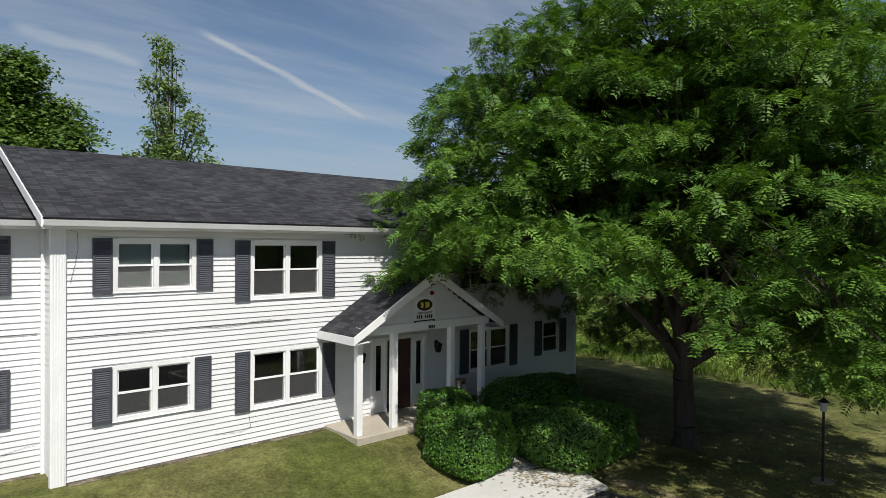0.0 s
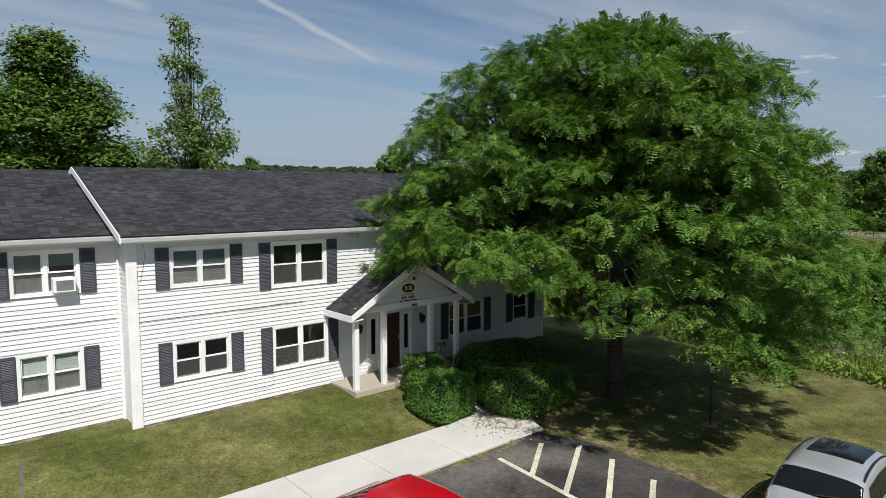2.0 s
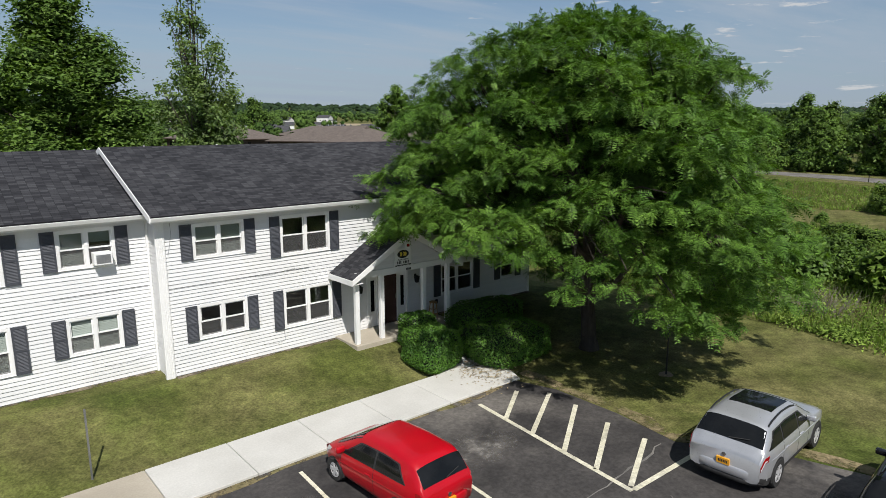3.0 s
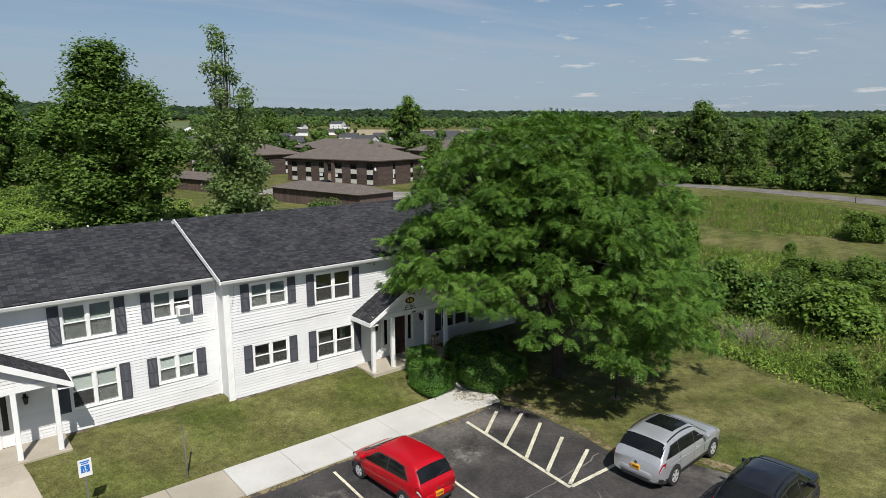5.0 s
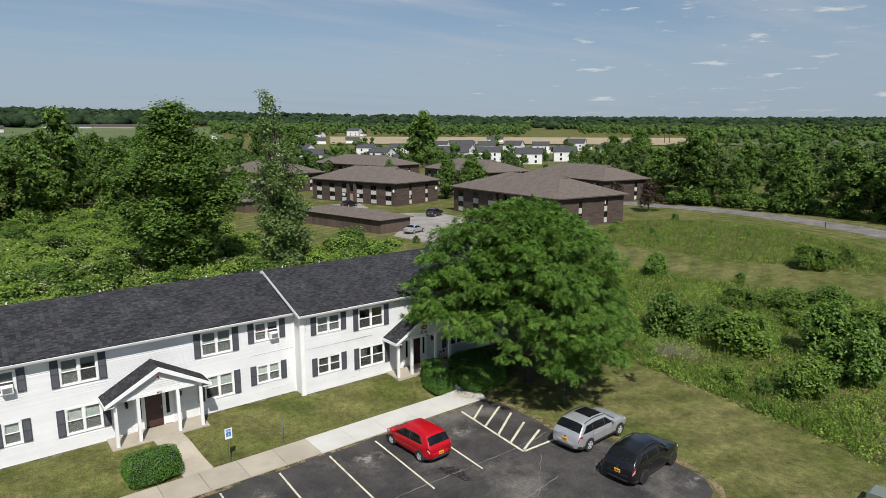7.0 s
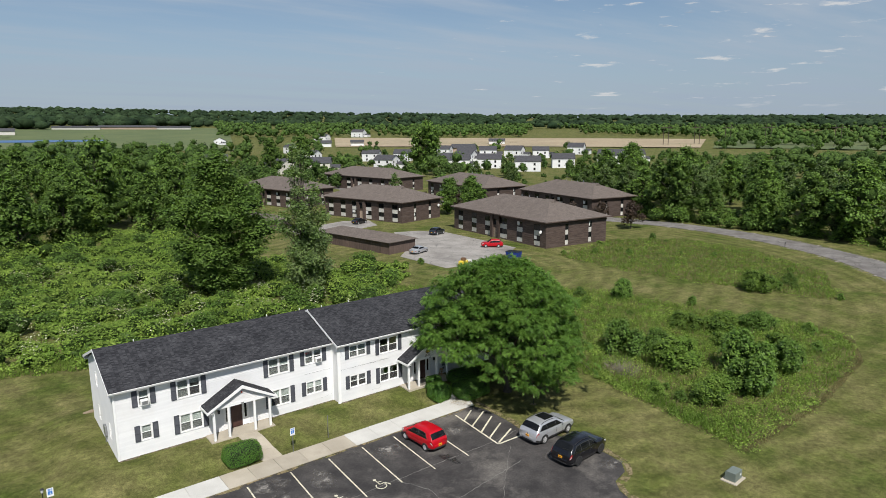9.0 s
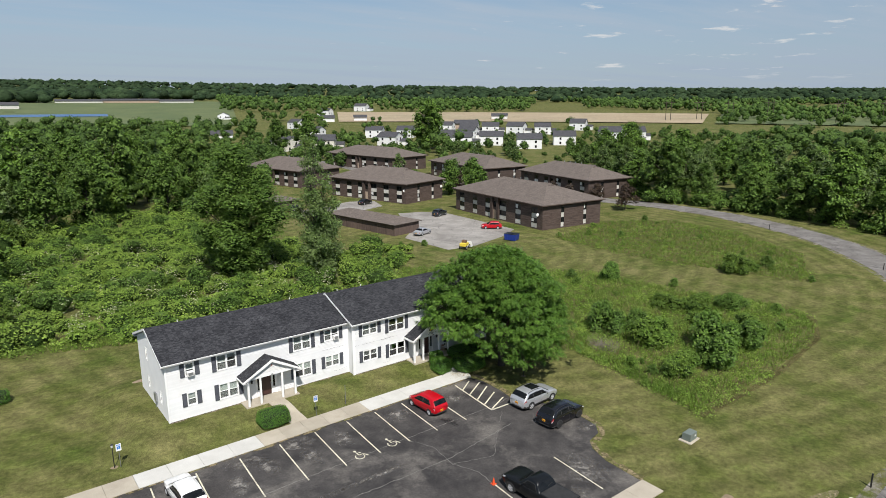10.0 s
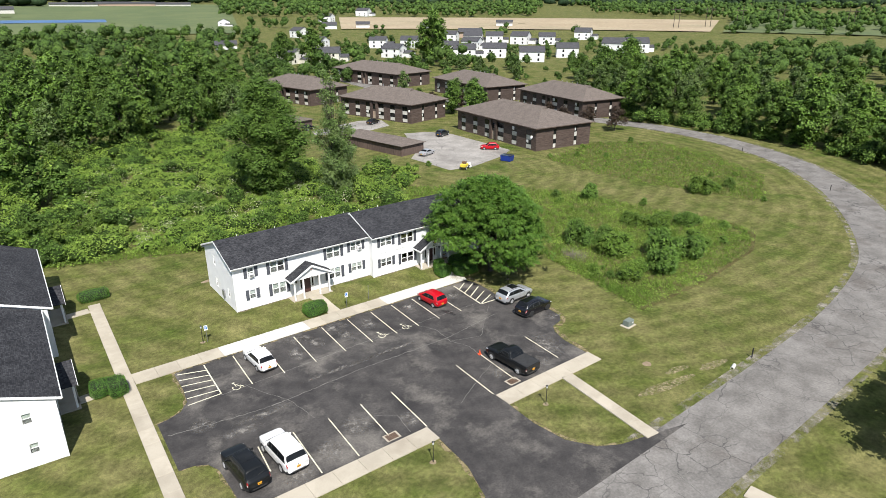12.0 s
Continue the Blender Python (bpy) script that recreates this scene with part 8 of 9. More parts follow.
for i, (x, y, rx, ry, mt, lb) in enumerate([(14.2, -18.2, 0.45, 0.4, M_EARTH, "pale round bare patch in the lawn"), (12.6, -21.6, 3.6, 0.55, M_DITCH, "dry straw-coloured ditch grass"), (19.2, -22.2, 1.9, 0.5, M_DITCH, "dry straw-coloured ditch grass"), (15.6, -20.6, 1.5, 0.4, M_DITCH, "dry straw-coloured ditch grass"), (-13.5, 26.0, 1.0, 0.4, M_EARTH, "bare earth by the wall")]):
    r = random.Random(i)
    g = Geo()
    poly = [(x + rx * math.cos(a), y - rx * 0.14 * math.cos(a) * (rx > 1.2) + ry * math.sin(a) * (1 + 0.15 * math.sin(3 * a + i))) for a in np.linspace(0, 6.2832, 22, endpoint=False)]
    g.prism(poly, gz(x, y) - 0.06, gz(x, y) + 0.014)
    thing("bare_patch", lb, "bare patch", kind="structure", data=g.mesh("bare_patch", mt))
for x0, x1, y0 in ((L0, JX - 0.2, YL), (JX + 0.2, R1, YR)):
    g = Geo()
    xs = np.linspace(x0, x1, 60)
    g.prism([(x, y0 - 0.035) for x in xs] + [(x, y0 - 0.18 - 0.09 * noise.noise((x * 1.1, 0.3, 2.0)) - 0.05 * math.sin(x * 2.3)) for x in xs[::-1]], -0.05, 0.016)
    thing("soil_strip", "bare pale soil and gravel along the house wall", "bare patch", kind="structure", data=g.mesh("soil_strip", M_SOIL))
# short concrete stub across the road
walk_strip("pavement_stub", (6.3, -39.0), (5.4, -33.2), 1.4, 2, lambda k: M_CONCRETE, "concrete walk end across the road")
# fallen leaves at the walk's end
r = np.random.default_rng(5)
n = 500
c = np.stack([r.normal(12.6, 0.7, n), r.normal(9.4, 0.75, n), np.zeros(n)], 1)
c[:, 2] = [gz(a, b) + 0.115 for a, b in c[:, :2]]
u = unit(r.normal(0, 1, (n, 3)) * np.array([1, 1, 0.1])) * 0.05
tagged(thing("leaf_litter", "scattered dry leaves at the walk's end", "leaf litter", kind="stuff", data=leaf_mesh("leaf_litter", c, u, unit(np.cross(u, [0, 0, 1.0])) * 0.03, M_MULCH)))

# ---- woods, bushes and weeds ----
def inside(poly, x, y):
    c = False
    for (x0, y0), (x1, y1) in zip(poly, poly[1:] + poly[:1]):
        if (y0 > y) != (y1 > y) and x < (x1 - x0) * (y - y0) / (y1 - y0) + x0:
            c = not c
    return c


def scatter(poly, n, seed, gap=0.0):
    r = random.Random(seed)
    xs, ys = [p[0] for p in poly], [p[1] for p in poly]
    out, k = [], 0
    while len(out) < n and k < n * 60:
        k += 1
        x, y = r.uniform(min(xs), max(xs)), r.uniform(min(ys), max(ys))
        if inside(poly, x, y) and (gap == 0 or all((x - a) ** 2 + (y - b) ** 2 > gap * gap for a, b in out)):
            out.append((x, y))
    return out


T_MAPLE = [tree_kind(100 + k, 17, round_lumps(100 + k, 17, 6.4, 22, 0.10), 3200, 0.36, M_DARK_LEAF, 0.28, "dark green leafy tree at the wood's edge", spread=0.40, hollow=0.74, core=0.74) for k in range(4)]
T_ASH = [tree_kind(120 + k, 15, round_lumps(120 + k, 15, 5.4, 20, 0.10), 2900, 0.32, M_POPLAR, 0.22, "grey-green leafy tree in the wood", spread=0.40, hollow=0.74, core=0.72) for k in range(3)]
T_YOUNG = [tree_kind(140 + k, 10, round_lumps(140 + k, 10, 4.6, 16, 0.12), 2500, 0.29, M_BRIGHT_LEAF, 0.16, "bright green young tree", spread=0.34, hollow=0.74, core=0.72) for k in range(2)]
T_BUSH = [tree_kind(160 + k, 3.0, round_lumps(160 + k, 3.0, 1.9, 12, 0.05), 3200, 0.12, (M_DARK_LEAF, M_BRIGHT_LEAF, M_DARK_LEAF)[k], 0.06, "leafy bush among the weeds", "bush", 0.18, 0.7, 0.0, "bush", 0.6) for k in range(3)]
T_PURPLE = tree_kind(170, 6.5, round_lumps(170, 6.5, 3.4, 10, 0.22), 2400, 0.24, M_RED_LEAF, 0.14, "purple-leaved ornamental tree by the road", spread=0.3)
def open_view(x, y):
    """No tree stands close before a house of the distant street."""
    for hx, hy in STREET:
        ux, uy = hx + 30, hy + 44
        l = math.hypot(ux, uy)
        along, side = ((hx - x) * ux + (hy - y) * uy) / l, ((hx - x) * uy - (hy - y) * ux) / l
        if -14 < along < 50 and abs(side + 4) < 9:
            return False
    return True


used = set()


def plant(kind, x, y, s=1.0, seed=0, sz=None):
    """Stands the first one of a kind in its place, then copies."""
    r = random.Random(int(x * 13 + y * 7) + seed)
    m = put(kind, x, y, s, r.uniform(0, 6.28), sz)
    if kind.name not in used:
        used.add(kind.name)
        kind.matrix_basis = m
        return kind
    return copy_thing(kind, m)


# the two tall trees behind the house
cotton = tree_kind(201, 24, round_lumps(201, 24, 6.2, 70, 0.05, taper=0.72), 46000, 0.19, M_DARK_LEAF, 0.42, "tall dense dark cottonwood behind the house", spread=0.42, hollow=0.7, core=0.62)
cotton.matrix_basis = put(cotton, 9.4, 60.8, 1.2, 0.0, 0.85)
q = random.Random(9)
airy = []
while len(airy) < 76:
    tall = len(airy) % 5 < 2
    h = q.uniform(0.52, 0.97) if tall else q.uniform(0.06, 0.56)
    a, d = q.uniform(0, 6.28), (q.uniform(0.1, 1.0) * 4.6 * (1.18 - h) if tall else q.uniform(0.3, 3.1))
    k = q.uniform(0.5, 0.85) if tall else q.uniform(0.75, 1.2)
    c = (d * math.cos(a) - 1.3 * max(h - 0.45, 0.0), d * math.sin(a) + 0.8 * max(h - 0.45, 0.0), h * 22.4, k)
    if all((c[0] - o[0]) ** 2 + (c[1] - o[1]) ** 2 + (c[2] - o[2]) ** 2 > 1.0 for o in airy):
        airy.append((*c, c[3], c[3] * 0.9))
poplar = tree_kind(202, 22.8, airy, 17000, 0.18, M_POPLAR, 0.2, "tall sparse grey-green poplar behind the house", spread=0.34, hollow=0.2)
poplar.matrix_basis = put(poplar, 18.6, 52.6)
# Added to thicken the tall poplar's lower crown; not a tree of its own.
poplar_lower = tree_kind(203, 12, round_lumps(207, 12, 3.4, 16, 0.05), 8000, 0.2, M_POPLAR, 0.2, "added grey-green crown that thickens the tall poplar's lower part", spread=0.4, hollow=0.5)
poplar_lower.matrix_basis = put(poplar_lower, 19.2, 51.8)

CORNER = [(-27.5, 49.0, 0.55), (-33.5, 52.0, 0.5), (-23.0, 52.5, 0.5), (-38.5, 54.0, 0.52), (-29.0, 56.0, 0.5), (-44.0, 51.0, 0.45), (-20.0, 58.0, 0.42)]
WOOD_LEFT = [(-75, 55), (-33, 57), (-26, 68), (-24, 82), (-18, 95), (-8, 112), (4, 122), (22, 118), (38, 135), (46, 170), (52, 205), (20, 235), (-60, 230), (-120, 160), (-110, 80)]
for i, (x, y) in enumerate(scatter(WOOD_LEFT, 128, 3, 6.6)):
    k = (T_MAPLE + T_ASH[:2] + T_YOUNG)[(i * 5) % 8]
    plant(k, x, y, 0.72 + 0.42 * ((i * 37) % 17) / 17)
WOOD_RIGHT = [(126, -2), (133, 25), (133, 48), (130, 68), (140, 92), (165, 118), (190, 150), (235, 160), (215, 100), (195, 40), (180, -10), (150, -30), (108, -26), (104, -14)]
for i, (x, y) in enumerate(scatter(WOOD_RIGHT, 72, 5, 7.8)):
    plant((T_MAPLE + T_ASH)[(i * 3) % 7], x, y, 0.78 + 0.24 * ((i * 29) % 13) / 13)
for i, (x, y) in enumerate([(126.5, 10), (128, 20), (129, 30), (130.5, 41), (129.5, 53), (128.5, 63), (121, -1), (115, -11), (108, -18), (104, -24), (132, 75)]):
    plant(T_MAPLE[i % 4], x, y, 0.84 + 0.06 * (i % 3))
for i, (x, y) in enumerate([(96, 150), (93, 132), (98, 118), (104, 158), (150, 110), (143, 122), (146, 140), (140, 158), (152, 170), (158, 190), (165, 210), (150, 225), (175, 200), (190, 215), (200, 200), (185, 185), (170, 165), (210, 190), (225, 178), (215, 165), (240, 175), (205, 235), (165, 240), (120, 240), (100, 232), (85, 225), (70, 215), (135, 232), (245, 200), (230, 205)]):
    if open_view(x, y):
        plant((T_YOUNG + T_ASH + T_MAPLE[:1])[i % 6], x, y, 0.5 + 0.07 * (i % 5))
for x, y, s in ((107.3, 60.5, 1.0), (105.4, 68.0, 0.9), (101.5, 74.0, 0.85), (104, 82, 0.8), (100, 107, 0.8), (97, 114, 0.9), (91, 122, 0.8)):
    plant(T_PURPLE, x, y, s)
for x, y, s in ((90.5, 98.5, 0.55), (94, 104, 0.6), (90, 110, 0.55), (188, 252, 1.5), (192, 258, 1.3), (118, 262, 1.1), (102, 262, 1.0)):
    plant(T_MAPLE[1], x, y, s)
SCREEN = [(52, 150), (78, 180), (110, 205), (150, 210), (190, 195), (225, 172), (250, 160), (262, 178), (215, 205), (165, 232), (100, 262), (80, 330), (20, 330), (-10, 250), (45, 215)]
for x, y, k in ((6.5, 136, 1.5), (0, 126, 1.38), (-13.4, 140, 1.48), (36, 191, 1.6), (-24, 128, 1.3), (16, 150, 1.4)):
    plant(T_MAPLE[int(x) % 4], x, y, k * 0.88, 0, k)
# young trees and tall bushes in the field's near corner
for i, (x, y, s) in enumerate(CORNER):
    plant((T_YOUNG[0], T_MAPLE[0], T_YOUNG[1])[i % 3], x, y, s)
# trees across the road that shade its verge
for x, y, s in ((19.0, -42.0, 0.78), (23.5, -40.5, 0.66), (27.5, -39.5, 0.6), (33.5, -39.5, 0.6), (37, -44, 0.7), (47, -42, 0.7), (58, -40, 0.75), (72, -36, 0.8), (84, -30, 0.8), (94, -24, 0.85)):
    plant(T_MAPLE[2], x, y, s)

# bushes
T_SHRUB = [tree_kind(180 + k, 3.6, [(x, y, z * 0.9, s, s, s * 0.85) for x, y, z, s, _, _ in round_lumps(180 + k, 3.6, 2.7, 15, 0.10)], 5200, 0.145, (M_SHRUB_LEAF, M_BRIGHT_LEAF)[k], 0.07, ("dense dark green shrub among the weeds", "dense bright green shrub among the weeds")[k], "bush", 0.18, 0.74, 0.0, "bush", 0.7) for k in range(2)]
for i, (x, y, s, sz) in enumerate([(34.1, 8.6, 0.98, 1.08), (34.7, 2.4, 1.05, 0.95), (30.0, -4.5, 0.72, 0.82), (38.6, -2.4, 1.15, 1.2), (34.6, -6.0, 0.9, 1.0), (47.2, 9.0, 0.75, 0.62), (49.8, 5.8, 0.85, 0.7), (53.0, 3.0, 0.8, 0.66), (52.6, 22.0, 0.72, 0.8), (71.6, 12.6, 0.85, 1.0), (74.6, 11.4, 0.42, 0.5), (42.0, -5.2, 0.85, 0.9), (37.0, 6.0, 0.7, 0.75), (46.0, -3.0, 0.8, 0.8), (44.5, 2.5, 0.6, 0.5)]):
    plant(T_SHRUB[(i * 3 + i // 2) % 2], x, y, s, 0, sz)
for i, (x, y, s) in enumerate([(79.0, 11.0, 0.65), (57.0, 13.8, 0.45), (26.8, -0.8, 0.5), (27.8, -2.8, 0.55), (29.2, -0.4, 0.5), (83.5, 17.5, 0.7), (50.3, -4.9, 0.7), (31.5, 12.6, 0.7), (46.5, 16.4, 0.5), (48.4, 26.3, 0.8),
                                  (39.0, 13.0, 0.6), (76, 46, 0.8), (80, 41, 0.65), (88, 35, 0.5), (74, 36, 0.6), (91, 30, 0.5), (95, 22, 0.5), (77.0, 9.2, 0.6), (56.0, -1.5, 0.8), (70.5, 49.0, 0.7),
                                  (33, 66, 0.7), (36.5, 63.5, 0.6), (40, 61, 0.75), (30, 61, 0.5), (44.0, 59.0, 0.6), (-24, 47, 1.1), (-2, 60, 1.2), (-31, 55, 1.3), (8, 48, 1.0)]):
    plant(T_BUSH[(i * 2) % 3], x, y, s)


for i, (x, y, k) in enumerate([(35.5, 58.2, 0.75), (40.2, 58.2, 0.8), (33.1, 63.6, 0.5), (32.9, 59.1, 0.45), (28.3, 60.3, 0.6), (72.8, 14.3, 1.15), (73.7, 12.1, 1.05), (94.2, 21.7, 0.45), (87.7, 14.8, 0.65), (75.7, 2.5, 0.5), (83.6, 51.1, 0.7), (82.3, 44.5, 0.55), (98.0, 48.2, 0.75), (96.9, 44.1, 0.5), (46.4, 23.3, 0.85), (52.4, 22.1, 1.0), (45.1, 19.4, 0.5), (54.4, 7.4, 0.8), (54.1, 5.1, 0.7), (57.6, -4.2, 0.35)]):
    plant(T_BUSH[1 if i % 3 else 0], x, y, k, 1)


dead = thing("dead_shrub", "bare grey twiggy shrub at the mown edge", "bush", put(None, 29.2, 4.6))
g = Geo()
q = random.Random(77)
for k in range(150):
    a, d = q.uniform(0, 6.28), q.uniform(0.2, 1.7)
    limb(g, (d * 0.6 * math.cos(a), d * 0.9 * math.sin(a) , 0), (d * math.cos(a) + q.uniform(-0.5, 0.5), 1.3 * d * math.sin(a) + q.uniform(-0.5, 0.5), q.uniform(0.7, 1.4)), 0.014, 0.005, k, 0.2, 3, 2)
part("twigwork", g.mesh("twigwork", M_TWIG), dead, "bare grey twigs")


def shrub_field(name, label, poly, count, seed, rmin, rmax, hmin, hmax, leaves, size, mat, flat=0.6, lumps=0):
    """Many low shrubs grown into one another; with lumps, each is a heap of dense rounded tops."""
    r = np.random.default_rng(seed)
    C, O, LC, LR = [], [], [], []
    for i, (x, y) in enumerate(scatter(poly, count, seed)):
        rad, h = r.uniform(rmin, rmax), r.uniform(hmin, hmax)
        h *= 0.6 + 0.8 * (0.5 + 0.5 * noise.noise((x * 0.07, y * 0.07, 3.0)))
        n = int(leaves * (0.6 + rad / rmax * 0.6))
        z = gz(x, y)
        if lumps:
            m = int(r.integers(lumps - 1, lumps + 2))
            a, e = r.uniform(0, 6.28, m), rad * np.sqrt(r.uniform(0.0, 0.8, m))
            q = np.clip(h * r.uniform(0.28, 0.5, m), 0.35, 1.4)
            c = np.column_stack([x + e * np.cos(a), y + e * np.sin(a), z + h * (1 - 0.45 * e / rad) - q * 0.9])
            rr = np.column_stack([q * r.uniform(1.0, 1.5, m), q * r.uniform(1.0, 1.5, m), q])
            LC.append(c), LR.append(rr)
            k = r.integers(0, m, n)
            d = unit(r.normal(0, 1, (n, 3)) + np.array([0, 0, 0.75]))
            p = c[k] + d * rr[k] * r.uniform(0.78, 1.16, (n, 1))
        else:
            d = unit(r.normal(0, 1, (n, 3)))
            d[:, 2] = np.abs(d[:, 2]) ** flat
            p = d * np.array([rad, rad, h]) * r.uniform(0.72, 1.05, (n, 1)) + np.array([x, y, z])
        C.append(p), O.append(d)
    c, o = np.concatenate(C), np.concatenate(O)
    u, w = blades(r, o)
    s = size * r.uniform(0.6, 1.4, (len(c), 1))
    ob = thing(name, label, "weeds", kind="stuff", data=leaf_mesh(name, c, u * s, w * s * 0.6, mat))
    # Lumps of darkened colour put shade between the shrubs' leaves.
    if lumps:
        tagged(part("inner_foliage", blob_mesh("inner_foliage", np.concatenate(LC), np.concatenate(LR) * 0.72, M_INNER_SHADE, seed, 0.22), ob, "dense inner foliage, coloured dark as if in shade"), kind="stuff")
    return ob


FIELD = [(-75, 45), (-30, 44.5), (-12, 39), (8, 36), (22, 35), (25, 42), (31, 48), (38, 55), (37, 60), (27, 64), (24, 76), (20, 100), (14, 118), (-8, 110), (-20, 92), (-26, 66), (-75, 58)]
shrub_field("shrubs", "overgrown field of bright green sumac and brambles", FIELD, 430, 31, 1.5, 3.2, 0.9, 3.0, 620, 0.16, M_WEED, 0.9, 5)
shrub_field("weeds", "low bright weeds between the field shrubs", FIELD, 900, 32, 0.9, 1.9, 0.4, 0.9, 60, 0.16, M_WEED)
shrub_field("shrubs", "darker shrubs scattered through the overgrown field", FIELD, 90, 33, 0.9, 2.0, 1.6, 3.8, 520, 0.16, M_SHRUB_LEAF, 0.9, 5)
shrub_field("blossoming_shrubs", "cream flower heads over the field shrubs", [(-24, 44), (20, 40), (22, 56), (-10, 95), (-20, 80)], 90, 35, 0.7, 1.6, 1.7, 2.7, 44, 0.11, M_BLOSSOM)
BED = [(23.6, -10.3), (36, -10.2), (51, -8.3), (57.5, -5), (60, 0), (57, 8), (55, 15), (54, 25), (50, 31), (42, 40), (31, 47), (25, 41), (27, 22), (29, 12), (26, 3)]
STRIP = [(68.3, 48.3), (67.8, 30.3), (70.3, 18.2), (73.7, 6.6), (74.4, 2.2), (91.7, 11), (102, 28), (103, 44), (91, 53)]
shrub_field("weeds", "knee-high weeds and brambles of the unmown strip", BED, 1300, 37, 0.5, 1.3, 0.3, 0.75, 80, 0.085, M_WEED)
shrub_field("weeds", "knee-high weeds beyond the mown strip", STRIP, 420, 39, 0.5, 1.3, 0.25, 0.6, 56, 0.095, M_WEED)

UNDER_LEFT = [(-80, 50), (-31, 50), (-22, 66), (-18, 90), (-4, 108), (14, 116), (26, 110), (40, 130), (36, 142), (20, 128), (0, 130), (-16, 114), (-30, 92), (-38, 70), (-80, 68)]
shrub_field("undergrowth", "bright brambles under the wood's edge", UNDER_LEFT, 190, 63, 1.2, 2.6, 1.4, 4.2, 330, 0.22, M_WEED, 0.85, 4)
UNDER = [(119, -2), (126, 25), (126, 48), (123, 66), (134, 90), (158, 116), (168, 116), (142, 88), (131, 66), (134, 48), (134, 25), (128, -4), (110, -24), (103, -18)]
shrub_field("undergrowth", "dark shrubs and saplings along the wood's edge", UNDER, 150, 61, 1.2, 2.6, 1.8, 4.6, 280, 0.25, M_DARK_LEAF, 0.8, 4)
shrub_field("undergrowth", "bright saplings along the wood's edge", UNDER, 110, 62, 0.8, 1.8, 1.5, 4.5, 110, 0.24, M_BRIGHT_LEAF, 0.8)


def tall_grass(name, label, poly, count, seed, h, mat):
    r = np.random.default_rng(seed)
    p = np.array(scatter(poly, count, seed))
    z = np.array([gz(a, b) for a, b in p])
    base = np.column_stack([p, z])
    per = 5
    c = np.repeat(base, per, 0) + r.normal(0, 0.10, (count * per, 3)) * np.array([1, 1, 0])
    hh = h * r.uniform(0.5, 1.2, (len(c), 1)) / 2
    lean = unit(np.column_stack([r.normal(0, 0.5, (len(c), 2)), np.ones(len(c))]))
    u = lean * hh
    w = unit(np.cross(u, r.normal(0, 1, c.shape))) * r.uniform(0.018, 0.04, (len(c), 1))
    return thing(name, label, "tall grass", kind="stuff", data=leaf_mesh(name, c + u, u, w, mat))


tall_grass("tall_grass", "tall seeding grass among the weeds", BED, 3600, 41, 1.0, M_TALL)
tall_grass("tall_grass", "straw-coloured seeding grass", BED, 900, 43, 1.05, M_STRAW)
tall_grass("tall_grass", "green and straw grass beyond the mown strip", STRIP, 2400, 45, 0.7, M_STRAW)
tall_grass("tall_grass", "green grass beyond the mown strip", STRIP, 4600, 46, 0.7, M_TALL)
EDGE = [(21.5, 24), (27, 22), (26, 4), (23.6, -10.3), (25.5, -10.3), (28.5, 5), (29, 24), (24, 41), (-12, 42), (-30, 47), (-30, 44.5), (-12, 38.5), (20, 35.5)]
tall_grass("tall_grass", "fringe of tall grass at the mown edge", EDGE, 4500, 47, 0.65, M_TALL)
STRAW_EDGE = [(23.6, -10.9), (36, -10.8), (51.2, -8.9), (58, -5.5), (60.4, -0.2), (59.9, 0.1), (57.4, -5), (51, -8.4), (36, -10.3), (23.6, -10.4)]
tall_grass("dry_grass", "pale cut straw along the mown edge", STRAW_EDGE, 1300, 48, 0.16, M_STRAW)


# ---- the distance ----
def far_woods(name, label, spots, seed, size, mat, per=46, height=(8, 15), lumps=1):
    """Woods too far off to tell their leaves apart: dense crowns with ragged leaf sprays on them."""
    r = np.random.default_rng(seed)
    C, O, LC, LR = [], [], [], []
    for x, y in spots:
        h = r.uniform(*height)
        rad = h * (r.uniform(0.36, 0.52) if lumps > 1 else r.uniform(0.6, 1.0))
        z = gz(x, y)
        a, e = r.uniform(0, 6.28, lumps), rad * 0.55 * np.sqrt(r.uniform(0, 1, lumps)) * (lumps > 1)
        q = rad * (1.0 if lumps == 1 else 0.5)
        zz = z + (h * 0.5 if lumps == 1 else h * r.uniform(0.3, 0.85, lumps))
        c = np.column_stack([x + e * np.cos(a), y + e * np.sin(a), np.ones(lumps) * zz])
        rr = np.ones((lumps, 3)) * np.array([q, q, h * 0.5 if lumps == 1 else q * 0.9])
        LC.append(c), LR.append(rr)
        if per:
            k = r.integers(0, lumps, per)
            d = unit(r.normal(0, 1, (per, 3)) + np.array([0, 0, 0.4]))
            C.append(c[k] + d * rr[k] * r.uniform(0.9, 1.3, (per, 1))), O.append(d)
    crowns = blob_mesh(name, np.concatenate(LC), np.concatenate(LR), mat, seed, 0.2)
    ob = thing(name, label, "woods", kind="stuff", data=crowns)
    if per:
        c, o = np.concatenate(C), np.concatenate(O)
        u, w = blades(r, o, 0.5, 0.35)
        s = size * r.uniform(0.7, 1.3, (len(c), 1))
        tagged(part("sprays", leaf_mesh("sprays", c, u * s, w * s * 0.8, mat), ob), kind="stuff")
    return ob


def polar(n, seed, r0, r1, a0, a1, keep=lambda x, y, a, r: True):
    q = random.Random(seed)
    out = []
    while len(out) < n:
        a, d = q.uniform(a0, a1), math.sqrt(q.uniform(r0 * r0, r1 * r1))
        x, y = d * math.sin(radians(a)), d * math.cos(radians(a))
        if keep(x, y, a, d):
            out.append((x, y))
    return out


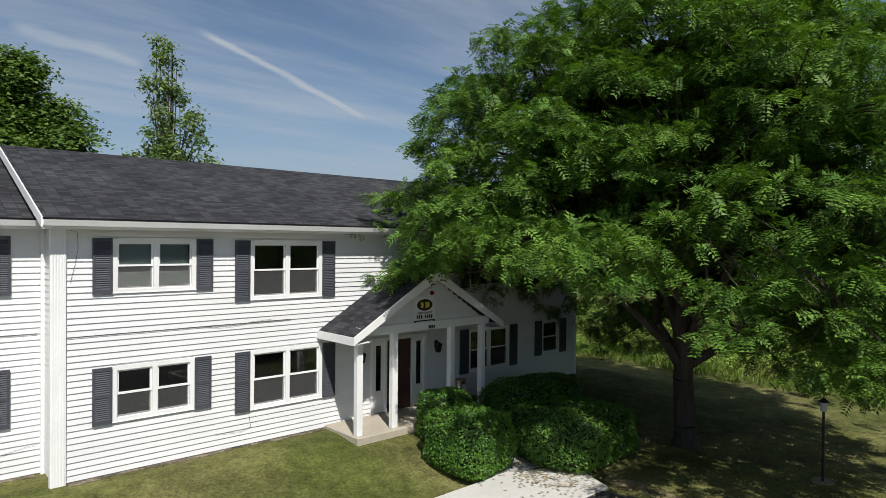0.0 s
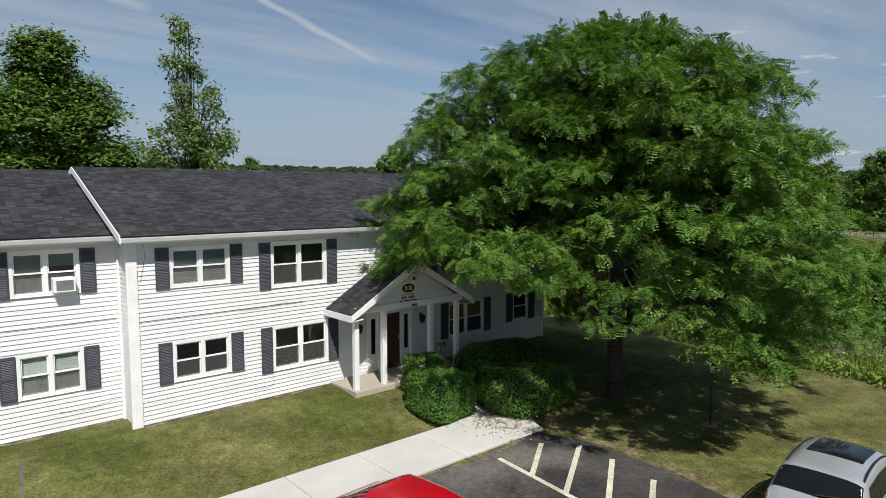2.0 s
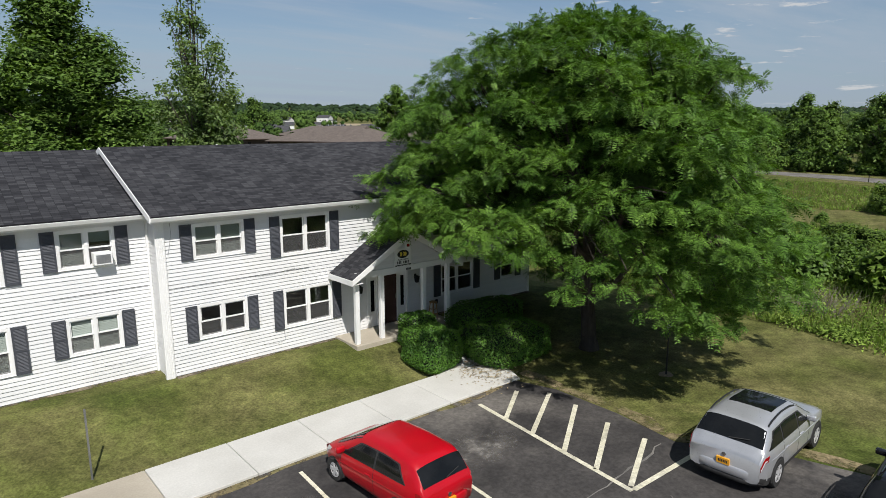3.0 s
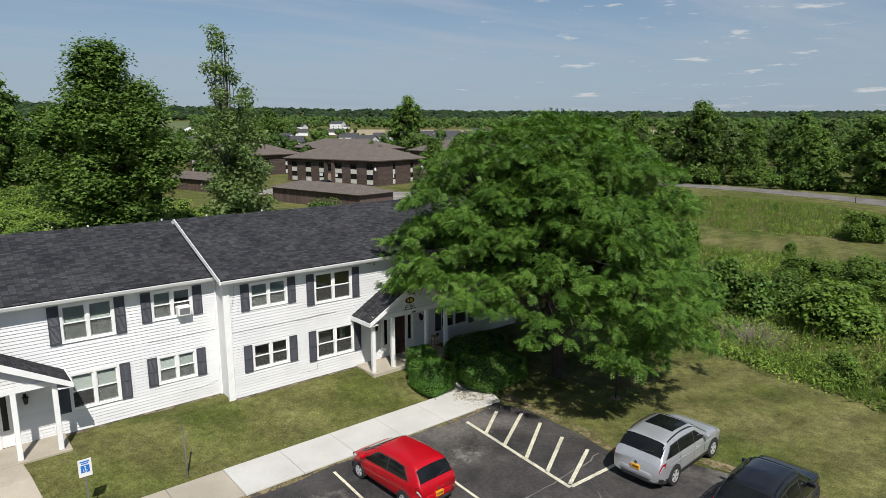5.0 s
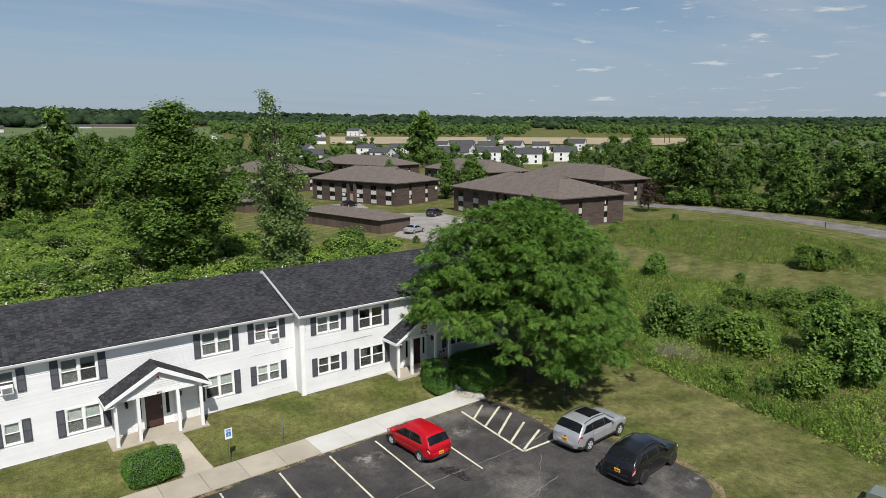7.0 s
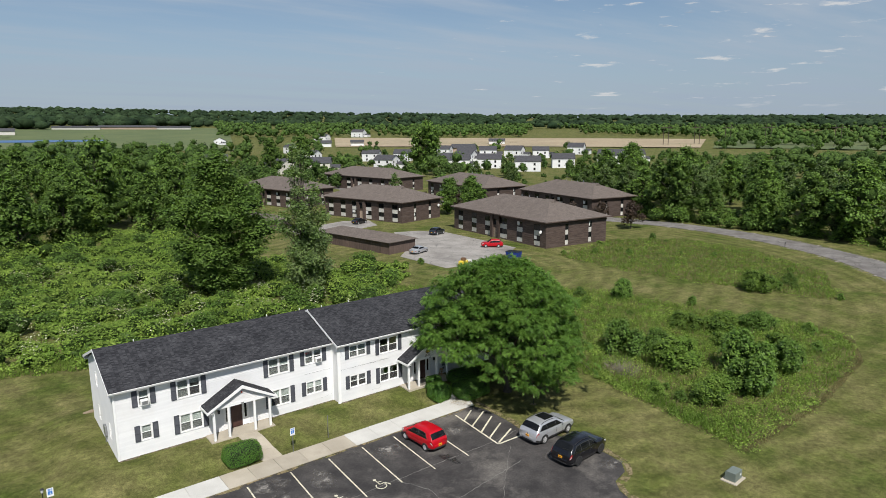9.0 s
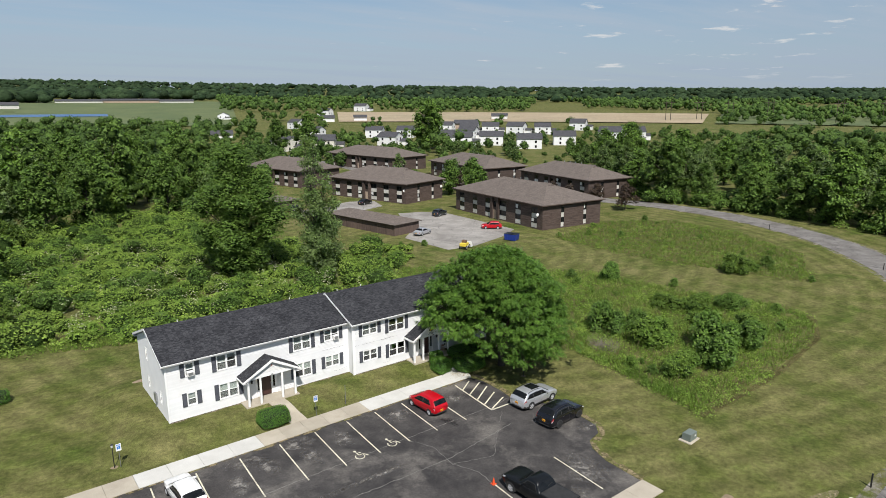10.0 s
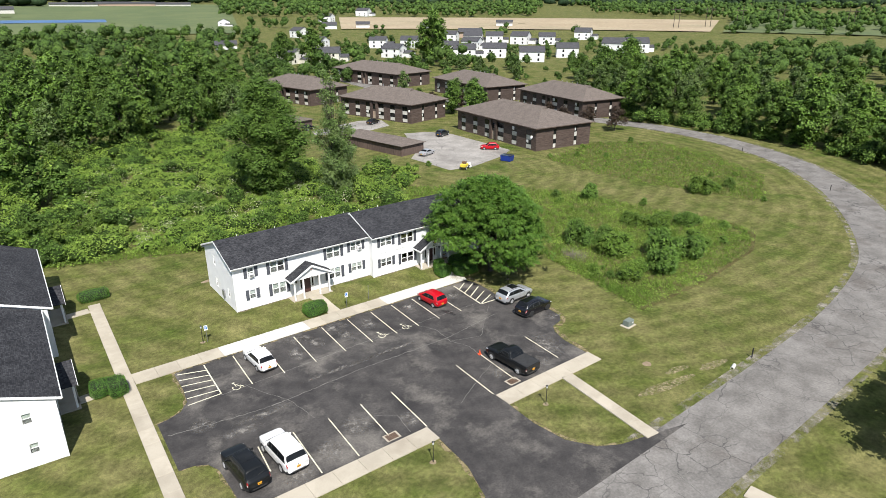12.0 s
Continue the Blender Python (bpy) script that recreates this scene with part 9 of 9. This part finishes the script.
def clear(x, y, a, d):
    """Woods stand in belts; fields lie open between them."""
    if not open_view(x, y):
        return False
    if d < 430:
        return a < 15 or a > 66 or noise.noise((x * 0.03, y * 0.03, 1.0)) > 0.34
    if a < 20:
        return d < 560
    if 600 < d < 900 and 27 < a < 62:
        return False
    if 430 < d < 720 and a < 84:
        return noise.noise((x * 0.05, y * 0.05, 1.0)) > (0.5 if d < 600 else 0.15)
    return noise.noise((x * 0.012, y * 0.012, 2.0)) > 0.1


def belts(x, y, a, d):
    return not (d < 910 and 27 < a < 62) and noise.noise((x * 0.006, y * 0.006, 5.0)) > -0.15


M_WOOD_LEAF = shader("wood_leaves", (0.040, 0.078, 0.018), (0.080, 0.134, 0.030), scale=0.05, fine=1.2, rough=0.75, bump=0.9, island=0.35, spec=0.15, bump_dist=0.8, grain=0.45)
far_woods("woods", "belt of trees between the apartments and the houses", [p for p in scatter(SCREEN, 120, 8, 5.5) if open_view(*p)], 50, 0.45, M_WOOD_LEAF, 420, (4.5, 8.5), 5)
far_woods("woods", "garden trees among the distant houses", polar(400, 52, 225, 450, 14, 66, lambda x, y, a, d: noise.noise((x * 0.04, y * 0.04, 7.0)) > -0.2 and open_view(x, y)), 52, 0.42, M_WOOD_LEAF, 150, (3.0, 7.5), 3)
far_woods("woods", "mixed woods beyond the houses", polar(950, 51, 245, 720, -25, 100, clear), 51, 0.6, M_WOOD_LEAF, 110, (7, 13), 3)
far_woods("woods", "distant tree belts", polar(2800, 53, 720, 1350, 18, 100, belts), 53, 0.9, M_WOOD_LEAF, 18, (9, 15), 3)
far_woods("woods", "wood beyond the sports field, coloured dark as under cloud shadow", polar(420, 54, 1200, 1500, -25, 16, lambda x, y, a, d: a < 6 or d > 1330), 54, 1.2, M_FAR_SHADE, 10, (13, 22))
far_woods("woods", "far wooded hills on the horizon", polar(3400, 55, 1330, 2350, -25, 100, lambda x, y, a, d: True), 55, 1.6, M_FAR_SHADE, 6, (9, 15))


def field_sheet(name, poly, mat, label, z=0.25):
    g = Geo()
    cx, cy = sum(p[0] for p in poly) / len(poly), sum(p[1] for p in poly) / len(poly)
    rings = [[(cx + (x - cx) * k, cy + (y - cy) * k) for x, y in poly] for k in (1.0, 0.66, 0.33, 0.02)]
    g.loft([[(x, y, gz(x, y) + z + 0.6) for x, y in ring] for k, ring in zip((1.0, 0.66, 0.33, 0.02), rings)], caps=False)
    thing(name, label, "field", kind="structure", data=g.mesh(name, mat))


def arc_field(r0, r1, a0, a1):
    n = 10
    out = [(r0 * math.sin(radians(a0 + (a1 - a0) * k / n)), r0 * math.cos(radians(a0 + (a1 - a0) * k / n))) for k in range(n + 1)]
    return out + [(r1 * math.sin(radians(a1 + (a0 - a1) * k / n)), r1 * math.cos(radians(a1 + (a0 - a1) * k / n))) for k in range(n + 1)]


field_sheet("field_tan", arc_field(640, 880, 28, 61), M_TAN, "bare tan farm field")
field_sheet("field_green", arc_field(640, 900, 62, 80), M_CROP, "pale green farm field")
field_sheet("sports_field", arc_field(590, 1280, -14, 19), M_CROP, "pale green sports field")
field_sheet("running_track", arc_field(790, 845, -8, 9), M_WATER, "blue running track", 0.6)
# long low school building and barns
for i, (r_, a, w, d, h, mat) in enumerate([(1200, 7.5, 70, 24, 7, M_PANEL), (1210, 11.2, 90, 30, 8, M_BRICK), (1215, 14.6, 60, 30, 7, M_PANEL), (1000, 2.5, 26, 16, 10, M_PANEL), (520, 40, 20, 12, 8, M_BRICK), (640, 36, 16, 10, 7, M_SIDING), (700, 43, 18, 10, 7, M_SIDING), (660, 30, 14, 10, 7, M_SIDING), (420, 17, 14, 10, 6, M_SIDING), (650, 27, 14, 10, 7, M_SIDING)]):
    x, y = r_ * math.sin(radians(a)), r_ * math.cos(radians(a))
    root = thing("building", ("long low school building far off", "pale far-off building among the trees")[i > 2], "building", pose(x, y, gz(x, y), 0, 0, -a))
    g = Geo()
    g.box(-w / 2, 0, 0, w / 2, d, h * 0.6)
    part("wall", g.mesh("wall", mat), root)
    g = Geo()
    g.prism([(-1, h * 0.6), (d + 1, h * 0.6), (d / 2, h)], -w / 2 - 0.5, w / 2 + 0.5, "x")
    part("roof", g.mesh("roof", M_GREY_ROOF), root)
# power pylons and poles on the right
for i, (r_, a) in enumerate([(700, 58), (720, 60.5), (690, 63), (710, 66), (690, 71), (705, 74), (650, 78)]):
    x, y = r_ * math.sin(radians(a)), r_ * math.cos(radians(a))
    root = thing("power_pole", "tall timber power pole far off", "power pole", pose(x, y, gz(x, y), 0, 0, -a), group="power poles")
    for s in (-2.5, 2.5):
        g = Geo()
        g.tube((s, 0, -1), (s, 0, 22), 0.35, 0.25, 6)
        part("pole", g.mesh("pole", M_BARK), root)
    g = Geo()
    g.box(-6, -0.25, 18.5, 6, 0.25, 19.1)
    part("crossarm", g.mesh("crossarm", M_BARK), root)
